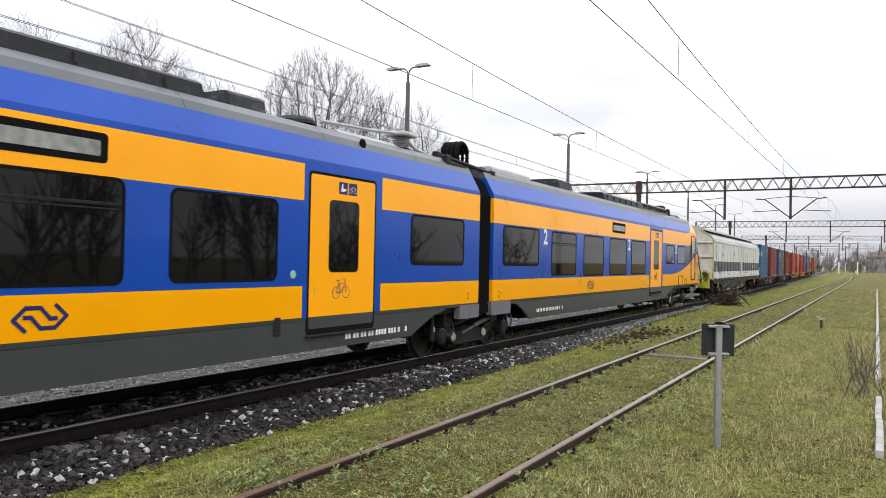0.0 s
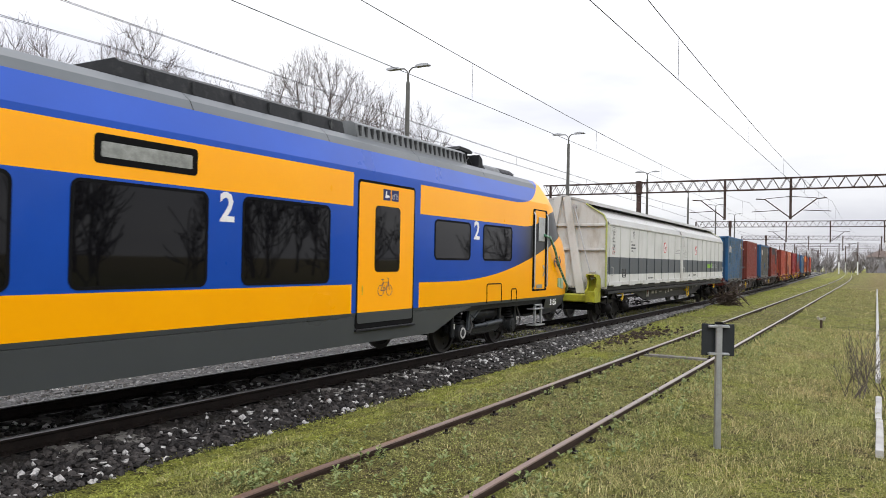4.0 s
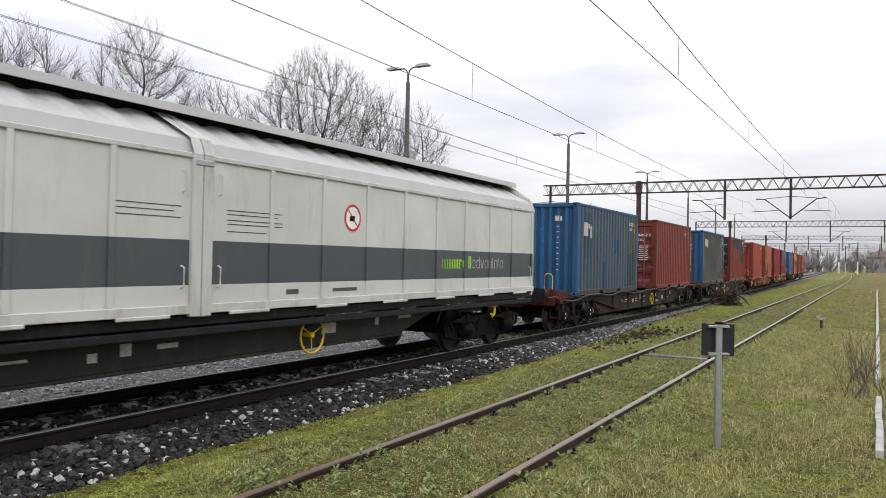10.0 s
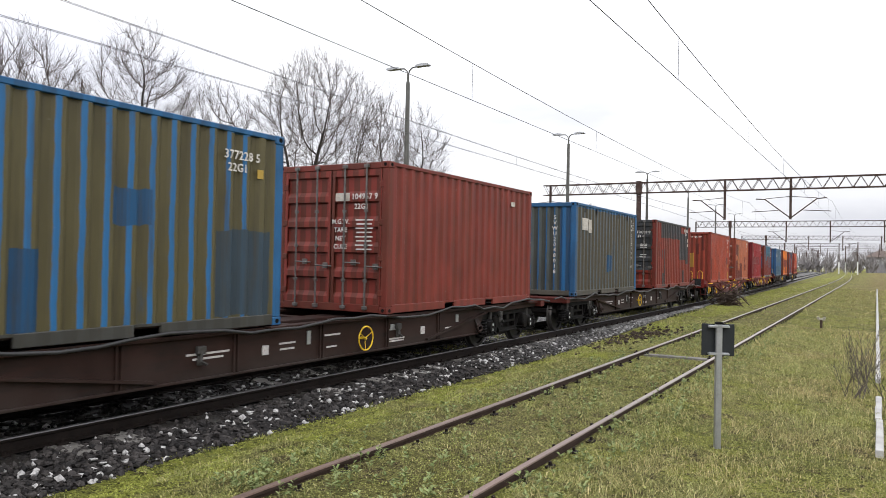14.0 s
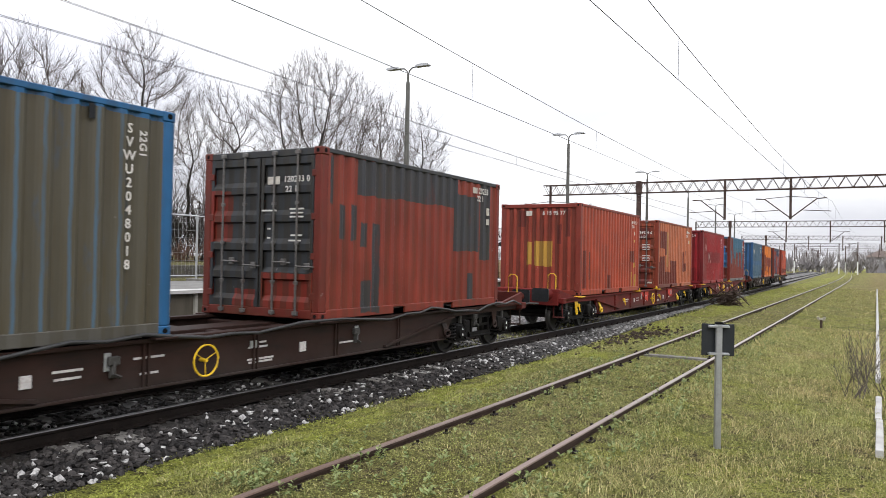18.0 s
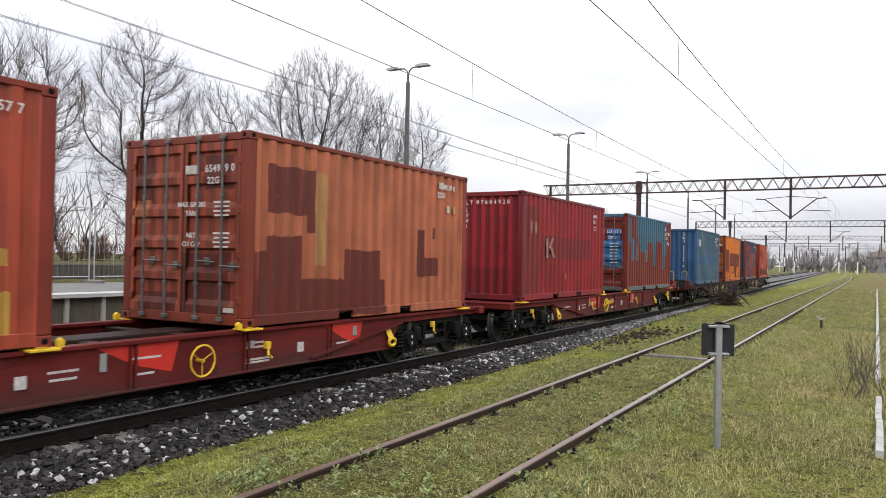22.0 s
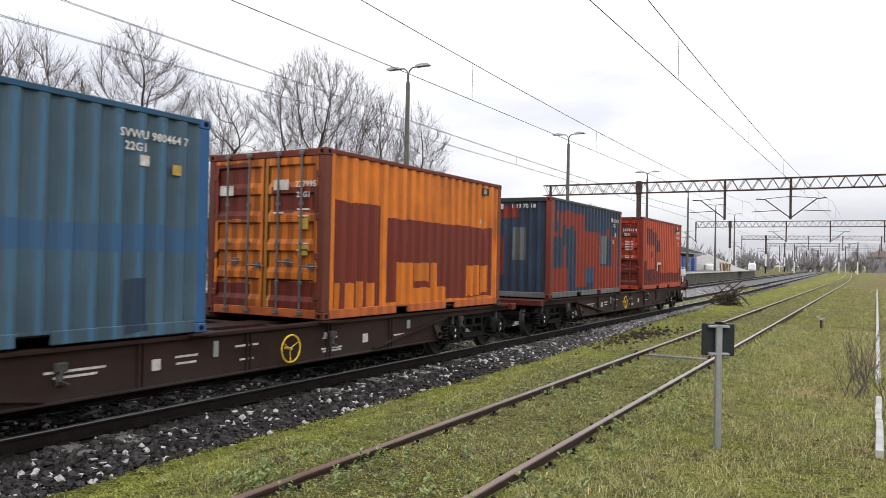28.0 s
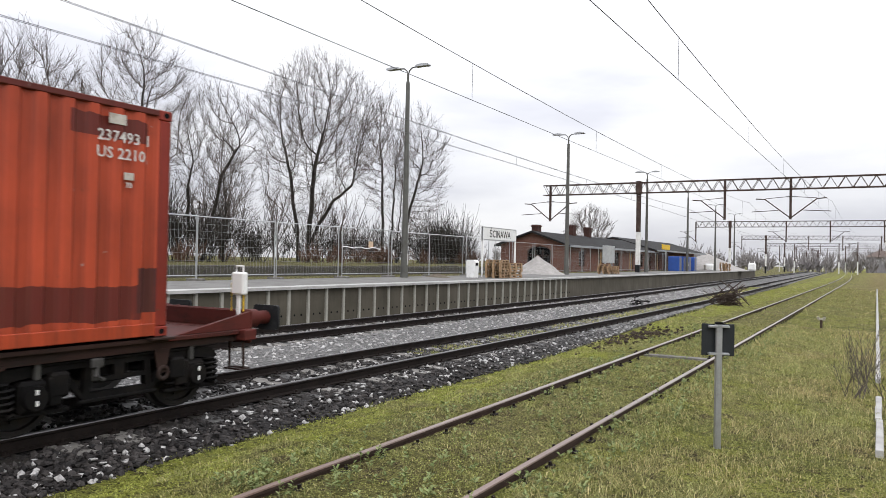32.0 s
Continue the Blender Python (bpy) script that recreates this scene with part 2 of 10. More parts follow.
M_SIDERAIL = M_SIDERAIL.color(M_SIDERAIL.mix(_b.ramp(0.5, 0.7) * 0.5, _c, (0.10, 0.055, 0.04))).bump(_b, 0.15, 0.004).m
M_SIDEWEB = surface("rusty rail side", (0.050, 0.031, 0.023), 0.85, 0.1, 0.35, 4, 60, 0.4, (0.04, 0.025, 0.018), 0.5)
M_SLEEPER = surface("grey concrete sleeper", (0.20, 0.19, 0.175), 0.85, 0, 0.3, 3, 50, 0.4, (0.06, 0.055, 0.05), 0.6)
M_SLEEPER_WET = surface("dark wet sleeper", (0.030, 0.027, 0.024), 0.45, 0, 0.4, 3, 50, 0.4, (0.20, 0.20, 0.19), 0.25)
M_CONCRETE = surface("platform concrete", (0.17, 0.167, 0.158), 0.85, 0, 0.2, 1.2, 40, 0.3, (0.10, 0.095, 0.085), 0.5)
M_COPING = surface("pale platform edge", (0.42, 0.415, 0.40), 0.8, 0, 0.15, 0.8, 40, 0.2, (0.22, 0.21, 0.20), 0.4)
M_ZINC = surface("galvanised steel", (0.42, 0.43, 0.44), 0.45, 0.8, 0.15, 5, 60, 0.08, (0.25, 0.24, 0.22), 0.2)
M_POST = surface("grey painted lamp post", (0.115, 0.115, 0.105), 0.6, 0.2, 0.2, 3, 60, 0.1, (0.07, 0.06, 0.05), 0.3)
M_MASTRUST = surface("brown rusty mast steel", (0.075, 0.048, 0.040), 0.8, 0.2, 0.35, 2, 50, 0.3, (0.15, 0.13, 0.12), 0.3)
M_MASTWHITE = surface("white painted mast foot", (0.72, 0.72, 0.70), 0.7, 0, 0.12, 2, 40, 0.15, (0.3, 0.22, 0.16), 0.3)
M_WHITE = surface("white paint", (0.78, 0.78, 0.77), 0.55, 0, 0.06, 3, 50, 0.05, (0.45, 0.43, 0.4), 0.2)
M_BLACK = surface("black rubber", (0.005, 0.005, 0.0055), 0.85, 0, 0.3, 5, 80, 0.1)
M_BLACKPAINT = surface("black paint", (0.018, 0.019, 0.021), 0.45, 0, 0.2, 4, 80, 0.08, (0.05, 0.05, 0.05), 0.3)
M_YELLOW = surface("yellow safety paint", (0.72, 0.46, 0.02), 0.5, 0, 0.15, 4, 50, 0.1, (0.25, 0.17, 0.05), 0.35)
M_WIRE = surface("dark copper wire", (0.05, 0.05, 0.055), 0.5, 0.6, 0.1, 1, 10, 0)
M_BARK = surface("grey-brown bark", (0.034, 0.029, 0.026), 0.9, 0, 0.35, 2, 30, 0.6, (0.06, 0.065, 0.04), 0.25)
M_TWIG = surface("thin brown twigs", (0.105, 0.088, 0.080), 0.9, 0, 0.3, 1, 20, 0)
M_WOOD = surface("pallet timber", (0.36, 0.24, 0.14), 0.8, 0, 0.3, 6, 50, 0.3, (0.2, 0.14, 0.1), 0.4, (1, 1, 6))


for _m in (M_STEEL_DARK, M_BLACK, M_BLACKPAINT, M_RAIL):
    _m.node_tree.nodes["Principled BSDF"].inputs["Specular IOR Level"].default_value = 0.12


def stone_material(name, dark, light, white, paled=False):
    m = Mat(name, 0.75)
    r = m.island()
    c = m.mix(r.ramp(0.0, 0.80), dark, light)
    c = m.mix(r > 0.885, c, white)
    n = m.noise(25, 3.0)
    c = m.mix(n.ramp(0.35, 0.7) * 0.5, c, shade(dark, 0.8))
    # Stones turn a paler grey, unevenly, from y 13 to 30.
    if paled:
        c = m.mix(m.y.ramp(13, 30) * (m.noise(0.9, 3.0, off=5.0).ramp(0.25, 0.6) * 0.5 + 0.5), c, m.mix(r, (0.10, 0.10, 0.10), (0.30, 0.295, 0.29)))
    m.color(c).bump(n, 0.4, 0.01)
    return m.m


M_STONE = stone_material("oily dark ballast stone", (0.010, 0.009, 0.009), (0.062, 0.055, 0.052), (0.50, 0.49, 0.48), True)
M_STONE_PALE = stone_material("clean grey ballast stone", (0.17, 0.165, 0.16), (0.40, 0.39, 0.38), (0.55, 0.54, 0.53))


def ballast_bed(name, dark, light, scale=22, paled=False):
    m = Mat(name, 0.85)
    v = m.nt.nodes.new("ShaderNodeTexVoronoi")
    v.inputs["Scale"].default_value = scale
    m.nt.links.new(m.co.outputs["Object"], v.inputs["Vector"])
    sep = m.nt.nodes.new("ShaderNodeSeparateColor")
    m.nt.links.new(v.outputs["Color"], sep.inputs[0])
    r, d = S(m.nt, sep.outputs[0]), S(m.nt, v.outputs["Distance"])
    c = m.mix(r, dark, light)
    # The gaps between the stones are darkened in the colour.
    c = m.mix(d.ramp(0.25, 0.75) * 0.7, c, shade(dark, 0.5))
    big = m.noise(0.7, 4)
    c = m.mix(big.ramp(0.4, 0.7) * 0.5, c, shade(dark, 0.9))
    # The bed blends to paler grey over the same stretch, y 13 to 30.
    if paled:
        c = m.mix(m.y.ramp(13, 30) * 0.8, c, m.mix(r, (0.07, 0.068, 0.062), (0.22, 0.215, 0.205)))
    m.color(c).bump(d * -1.0, 0.9, 0.03)
    return m.m


M_BED = ballast_bed("dark ballast bed", (0.010, 0.009, 0.009), (0.040, 0.034, 0.032), paled=True)
M_BED_PALE = ballast_bed("pale ballast bed", (0.07, 0.068, 0.065), (0.27, 0.265, 0.26))


def ground_material():
    m = Mat("winter grass and moss", 0.95)
    a, b, c, d, e = m.noise(0.35, 5.0), m.noise(1.1, 6.0, off=4.0), m.noise(4.0, 6.0, rough=0.65, off=9.0), m.noise(45, 4.0, rough=0.7), m.noise(15, 5.0, rough=0.7, off=2.0)
    col = m.mix(a.ramp(0.38, 0.62), (0.155, 0.165, 0.040), (0.215, 0.185, 0.085))
    moss = (m.x + m.noise(0.8, 4.0, off=7.0) * 2.2).within(-6.2, -4.2)
    col = m.mix((b.ramp(0.46, 0.58) * 0.75).most(moss * b.ramp(0.36, 0.52)), col, (0.260, 0.275, 0.055))
    col = m.mix(c.ramp(0.53, 0.62) * 0.85, col, (0.070, 0.050, 0.032))
    col = m.mix(e.ramp(0.53, 0.62) * 0.8, col, (0.035, 0.034, 0.014))
    inner = m.x.within(-4.25, -2.8)
    col = m.mix(inner * b.ramp(0.40, 0.56) * 0.55, col, (0.105, 0.078, 0.046))
    far = m.y.ramp(26, 70) * m.x.ramp(-3.5, 0.5)
    col = m.mix(far * b.ramp(0.3, 0.55) * 0.7, col, (0.20, 0.135, 0.080))
    col = m.mix((m.x < -15.0) * b.ramp(0.30, 0.55) * 0.85, col, m.mix(c.ramp(0.3, 0.7), (0.075, 0.062, 0.040), (0.13, 0.115, 0.065)))
    col = m.mix(d.ramp(0.50, 0.60) * 0.75, col, (0.022, 0.022, 0.010))
    col = m.mix(d.ramp(0.44, 0.36) * 0.6, col, (0.42, 0.42, 0.13))
    m.color(col).bump(c + d * 0.9 + e, 1.0, 0.07)
    m.p.inputs["Specular IOR Level"].default_value = 0.1
    return m.m


M_GROUND = ground_material()


def blade_material():
    m = Mat("grass blades", 0.75)
    r = m.island()
    b, c = m.noise(0.5, 4.0), m.noise(4.0, 4.0, off=3.0)
    dry = b.ramp(0.42, 0.62)
    green = m.mix(r * 0.6 + c.ramp(0.35, 0.65) * 0.4, (0.085, 0.100, 0.030), (0.48, 0.50, 0.20))
    straw = m.mix(r, (0.17, 0.125, 0.045), (0.66, 0.55, 0.29))
    right = m.x.ramp(-3.4, 0.5)
    m.color(m.mix((dry * (right * 0.6 + 0.25) + right * 0.2 + (r > 0.80) * 0.6).least(1.0), green, straw))
    m.p.inputs["Specular IOR Level"].default_value = 0.1
    return m.m


M_BLADE = blade_material()

# ---- ground: one sheet to the horizon ----
gx = [-700, -400, -220, -120, -80, -50, -35, -27, -24] + [-23 + 0.5 * i for i in range(54)] + [4.5, 6, 9, 14, 25, 50, 100, 200, 400]
gy = [-60, -30, -12, -4, 0] + [1 + 0.75 * i for i in range(54)] + [42, 45, 48, 52, 56, 62, 70, 80, 92, 105, 120, 140, 165, 200, 260, 340, 450, 700, 1200, 2200]


def verge(y):
    """Width of the bare ballast shoulder: full near by, overgrown further on."""
    k = max(0.0, min(1.0, (y - 13.0) / 22.0))
    return 1.0 - 0.72 * k * k * (3 - 2 * k)


def ground_z(x, y):
    n = noise.noise((x * 0.35, y * 0.35, 2.0)) * 0.035 + noise.noise((x * 1.1, y * 1.1, 7.0)) * 0.02
    z = -0.14 + n
    side = abs(x - siding_x(y))
    z += 0.055 * max(0.0, min(1.0, (1.9 - side) / 0.4))
    d = x - main_x(y)
    if d < 0.9 + 1.7 * verge(y):
        z = -0.30 if verge(y) > 0.5 else -0.27
    back = edge_x(y) - 2.2
    if x < back:
        z = -0.30 + (min(back - x, 2.0) / 2.0) * 1.38 if y < 150 else -0.2
        if x < edge_x(y) - 6.0 and y < 150:
            z = 1.05 + n + 0.45 * min(1.0, max(0.0, (edge_x(y) - 7.0 - x) / 2.0))
    return z


g = Geo()
g.grid([[(x, y, ground_z(x, y)) for x in gx] for y in gy])
g.f = [q[::-1] for q in g.f]
ground = tagged(part("ground", g, M_GROUND, smooth=60), "mossy winter grass with straw and bare soil", "ground", kind="structure")


# ---- tracks ----
def spread(y0, y1):
    """Stations along a line, wider apart far off."""
    ys = [y0]
    while ys[-1] < y1:
        ys.append(min(y1, ys[-1] + max(1.0, abs(ys[-1]) * 0.06)))
    return ys


HEAD = [(-0.034, -0.012), (-0.03, 0.0), (0.03, 0.0), (0.034, -0.012), (0.033, -0.036), (0.009, -0.05), (0.009, -0.13), (0.065, -0.146), (0.065, -0.16),
        (-0.065, -0.16), (-0.065, -0.146), (-0.009, -0.13), (-0.009, -0.05), (-0.033, -0.036)]


def rail(parent, line, off, y0, y1, top, web, dz=0.0):
    g = Geo()
    rows = [[(line(y) + off + p[0], y, p[1] + dz) for p in HEAD] for y in spread(y0, y1)]
    n = len(HEAD)
    vs = [p for r in rows for p in r]
    for k in range(n):
        g.cur = 0 if k in (0, 1, 2) else 1
        idx = [i * n for i in range(len(rows))]
        g.m += [g.cur] * (len(rows) - 1)
        g.f += [(a + k, a + n + k, a + n + (k + 1) % n, a + (k + 1) % n) for a in idx[:-1]]
    g.v = vs
    return part("rail", g, [top, web], parent)


def sleeper_mesh(mat, name, w=0.26, length=2.6):
    g = Geo()
    h = length / 2
    prof = [(-h, -0.02), (-0.95, 0.0), (-0.5, 0.0), (-0.35, -0.03), (0.35, -0.03), (0.5, 0.0), (0.95, 0.0), (h, -0.02), (h, -0.2), (-h, -0.2)]
    vs = [(x, -w / 2, z) for x, z in prof] + [(x, w / 2, z) for x, z in prof]
    n = len(prof)
    g.add(vs, [tuple(range(n)), tuple(range(2 * n - 1, n - 1, -1))] + [(i, n + i, n + (i + 1) % n, (i + 1) % n) for i in range(n)])
    return mesh_of(name, g, mat)


def fastener_mesh():
    g = Geo()
    for side in (-1, 1):
        for o in (-0.11, 0.11):
            g.box(side * 0.753 + o - 0.035, side * 0.753 + o + 0.035, -0.06, 0.06, 0.0, 0.025, 0.006)
            g.cyl((side * 0.753 + o, 0, 0.0), (side * 0.753 + o, 0, 0.06), 0.018, n=6)
    return mesh_of("fastening", g, M_RAIL)


def bed(name, line, rows, y0, y1, mat, label):
    """A strip of ballast with a rounded edge: rows are (offset, height)."""
    g = Geo()
    g.grid([[(line(y) + (o if o < 0.9 or line is loop_x else 0.9 + (o - 0.9) * verge(y)) + 0.10 * noise.noise((o * 3, y * 0.8, 1.0)) * (i in (0, len(rows) - 1)), y, z + 0.02 * noise.noise((o * 2, y * 2, 5.0)))
             for i, (o, z) in enumerate(rows)] for y in [y0 + 0.6 * i for i in range(80)] + spread(y0 + 50, y1)])
    g.f = [q[::-1] for q in g.f]
    return tagged(part(name, g, mat, smooth=70), label, "ballast", kind="structure")


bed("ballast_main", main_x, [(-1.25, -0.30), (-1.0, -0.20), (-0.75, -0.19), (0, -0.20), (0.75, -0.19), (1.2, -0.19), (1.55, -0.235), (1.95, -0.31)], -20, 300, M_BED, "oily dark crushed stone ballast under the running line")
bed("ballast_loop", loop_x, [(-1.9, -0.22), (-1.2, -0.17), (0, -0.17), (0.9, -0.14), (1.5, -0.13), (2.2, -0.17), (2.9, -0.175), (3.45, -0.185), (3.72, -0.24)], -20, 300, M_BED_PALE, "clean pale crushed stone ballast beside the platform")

track_main = thing("track_1", "running line on dark sleepers with polished rail heads", "track", kind="structure")
rail(track_main, main_x, 0.753, -30, 320, M_RAILTOP, M_RAIL)
rail(track_main, main_x, -0.753, -30, 320, M_RAILTOP, M_RAIL)
track_loop = thing("track_2", "platform line with polished rails in pale ballast", "track", kind="structure")
rail(track_loop, loop_x, 0.753, -30, 320, M_RAILTOP, M_RAIL, 0.05)
rail(track_loop, loop_x, -0.753, -30, 320, M_RAILTOP, M_RAIL, 0.05)
track_side = thing("track_3", "grass-grown siding with weathered rusty rails", "track", kind="structure")
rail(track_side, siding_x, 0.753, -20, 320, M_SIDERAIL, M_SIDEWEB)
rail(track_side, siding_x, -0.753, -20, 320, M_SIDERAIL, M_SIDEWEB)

rnd = random.Random(5)
g = Geo()
g.box(-0.68, 0.68, -0.09, 0.09, -0.12, 0.0, 0.012)
me_c = mesh_of("sleeper", g, M_SLEEPER)
me_a, me_b, me_f = sleeper_mesh(M_SLEEPER, "sleeper"), sleeper_mesh(M_SLEEPER_WET, "sleeper"), fastener_mesh()
for track, line, n0, n1, dz in ((track_main, main_x, 0, 150, -0.162), (track_loop, loop_x, 8, 100, -0.112), (track_side, siding_x, 2, 60, -0.165)):
    for i in range(n0, n1):
        y = i * 0.62 + rnd.uniform(-0.03, 0.03)
        dark = track is not track_side and rnd.random() < (0.75 if track is track_main else 0.3)
        low = 0.0 if track is not track_side else 0.12 if abs(y - 16.1) < 0.31 else -0.03
        board = track is track_side and abs(y - 16.1) < 0.31
        for nm, me in (("sleeper", me_c if board else me_b if dark else me_a), ("fastening", me_f)):
            ob = new(nm, me)
            ob.parent = track
            ob.matrix_basis = pose(line(y), y, dz + low + (0.10 if nm == "fastening" and track is track_side and not board else 0.0), 0, 0, rnd.uniform(-1, 1))

# ---- the train ----
M_MASTLIGHT = surface("dusty grey fitting", (0.065, 0.063, 0.06), 0.6, 0.3, 0.3, 5, 60, 0.1, (0.04, 0.035, 0.03), 0.4)


def rounded(x0, x1, y0, y1, r, n=5):
    pts = []
    for cx, cy, a in ((x1 - r, y1 - r, 0), (x0 + r, y1 - r, 90), (x0 + r, y0 + r, 180), (x1 - r, y0 + r, 270)):
        pts += [(cx + r * math.cos(radians(a + 90 * i / n)), cy + r * math.sin(radians(a + 90 * i / n))) for i in range(n + 1)]
    return pts


def wheelset(parent, y, r, half=0.76, disc=0.05):
    g = Geo()
    g.cyl((-half, 0, 0), (half, 0, 0), 0.08, n=12)
    for s in (-1, 1):
        c = (s * half, 0, 0)
        g.cur = 0
        g.lathe([(0.0, s * 0.085), (0.10, s * 0.085), (0.13, s * 0.03), (r * 0.5, s * disc * 0.2), (r * 0.83, s * 0.02), (r * 0.85, s * 0.06), (r * 0.985, s * 0.062)], c, "x", 28)
        g.cur = 1
        g.lathe([(r * 0.985, s * 0.062), (r, s * 0.05), (r, -s * 0.03), (r + 0.028, -s * 0.045), (r + 0.028, -s * 0.068), (r * 0.85, -s * 0.07)], c, "x", 28)
        g.cur = 0
        g.lathe([(r * 0.85, -s * 0.07), (r * 0.5, -s * 0.03), (0.08, -s * 0.05)], c, "x", 28)
        for k in range(3):
            a = k * 2.094
            g.cyl((s * half + s * 0.02, r * 0.62 * math.cos(a), r * 0.62 * math.sin(a)), (s * half + s * 0.035, r * 0.62 * math.cos(a), r * 0.62 * math.sin(a)), 0.03, n=8)
    ob = part("wheelset", g, [M_WHEEL, M_TREAD], parent, smooth=35)
    base = Matrix.Translation((0, y, r))
    ob.matrix_basis = base
    TURNING.append((ob, r, base))
    return ob


def coil(g, c, r, h, turns=4, wire=0.018):
    n = turns * 8
    g.tube([(c[0] + r * math.cos(i * math.pi / 4), c[1] + r * math.sin(i * math.pi / 4), c[2] + h * i / n) for i in range(n + 1)], wire, 5)


def coil_bogie(parent, y, base=1.02, r=0.43):
    """A freight bogie with coil springs beside its axle boxes."""
    bg = new("bogie")
    bg.parent, bg.matrix_basis = parent, Matrix.Translation((0, y, 0))
    for s in (-1, 1):
        g = Geo()
        chords = [[(-base - 0.42, 0.60), (-base - 0.30, 0.72), (-base + 0.30, 0.76), (base - 0.30, 0.76), (base + 0.30, 0.72), (base + 0.42, 0.60), (base + 0.25, 0.60), (base - 0.30, 0.66), (-base + 0.30, 0.66), (-base - 0.25, 0.60)],
                  [(-base + 0.20, 0.70), (-base + 0.36, 0.70), (-0.44, 0.38), (-0.40, 0.28)], [(base - 0.36, 0.70), (base - 0.20, 0.70), (0.40, 0.28), (0.44, 0.38)], [(-0.44, 0.38), (0.44, 0.38), (0.40, 0.28), (-0.40, 0.28)],
                  [(-0.40, 0.70), (-0.32, 0.70), (-0.36, 0.36), (-0.44, 0.36)], [(0.32, 0.70), (0.40, 0.70), (0.44, 0.36), (0.36, 0.36)], [(-0.06, 0.70), (0.06, 0.70), (0.06, 0.50), (-0.06, 0.50)], [(-0.40, 0.54), (0.40, 0.54), (0.40, 0.49), (-0.40, 0.49)]]
        for ch in chords:
            g.prism(ch[::-1] if s < 0 else ch, "x", s * 0.98, s * 1.06)
        g.box(s * 1.06, s * 1.085, -0.5, 0.5, 0.28, 0.32, 0.01)
        g.box(s * 1.06, s * 1.09, -base, base, 0.72, 0.755, 0.01)
        part("side_frame", g, M_STEEL_DARK, bg)
        for a in (-base, base):
            b = Geo()
            b.box(s * 0.92, s * 1.14, a - 0.15, a + 0.15, 0.27, 0.60, 0.04)
            b.cyl((s * 1.12, a, r), (s * 1.19, a, r), 0.135, 0.12, 14)
            b.box(s * 0.98, s * 1.10, a - 0.42, a + 0.42, 0.24, 0.29, 0.015)
            b.box(s * 1.03, s * 1.15, a + 0.13 * (1 if a < 0 else -1) + 0.02, a + 0.30 * (1 if a < 0 else -1), 0.32, 0.62, 0.02)
            part("axle_box", b, M_STEEL_DARK, bg, smooth=40)
            out = -1 if a < 0 else 1
            sp = Geo()
            coil(sp, (s * 1.06, a + out * 0.27, 0.29), 0.095, 0.31, 5, 0.02)
            sp.cyl((s * 1.06, a + out * 0.27, 0.29), (s * 1.06, a + out * 0.27, 0.60), 0.05, n=8)
            part("spring", sp, M_STEEL_DARK, bg, smooth=40)
            sp = Geo()
            coil(sp, (s * 1.02, a - out * 0.27, 0.29), 0.085, 0.31, 5, 0.02)
            part("spring", sp, M_STEEL_DARK, bg, smooth=40)
            sp = Geo()
            sp.box(s * 1.0, s * 1.16, a - out * 0.38, a - out * 0.17, 0.40, 0.66, 0.03)
            part("damper_block", sp, M_STEEL_DARK, bg)
            sp = Geo()
            sp.box(s * 1.06, s * 1.12, a - out * 0.05 - 0.03, a - out * 0.05 + 0.03, 0.60, 0.84, 0.008)
            sp.box(s * 1.05, s * 1.13, a - out * 0.05 - 0.08, a - out * 0.05 + 0.08, 0.80, 0.84, 0.008)
            part("lift_stop", sp, M_MASTLIGHT, bg)
            for z in (0.36, 0.47):
                mk = Geo()
                mk.box(s * 1.19, s * 1.196, a - 0.013, a + 0.013, z, z + 0.05)
                part("reflector", mk, M_WHITE, bg)
    g = Geo()
    g.box(-0.95, 0.95, -0.22, 0.22, 0.45, 0.72, 0.03)
    g.cyl((0, 0, 0.7), (0, 0, 0.80), 0.2, n=14)
    part("bolster", g, M_STEEL_DARK, bg)
    for a in (-base - 0.35, base + 0.35):
        g = Geo()
        g.box(-0.95, 0.95, a - 0.05, a + 0.05, 0.5, 0.62, 0.02)
        part("headstock", g, M_STEEL_DARK, bg)
    wheelset(bg, -base, r)
    wheelset(bg, base, r)
    return bg


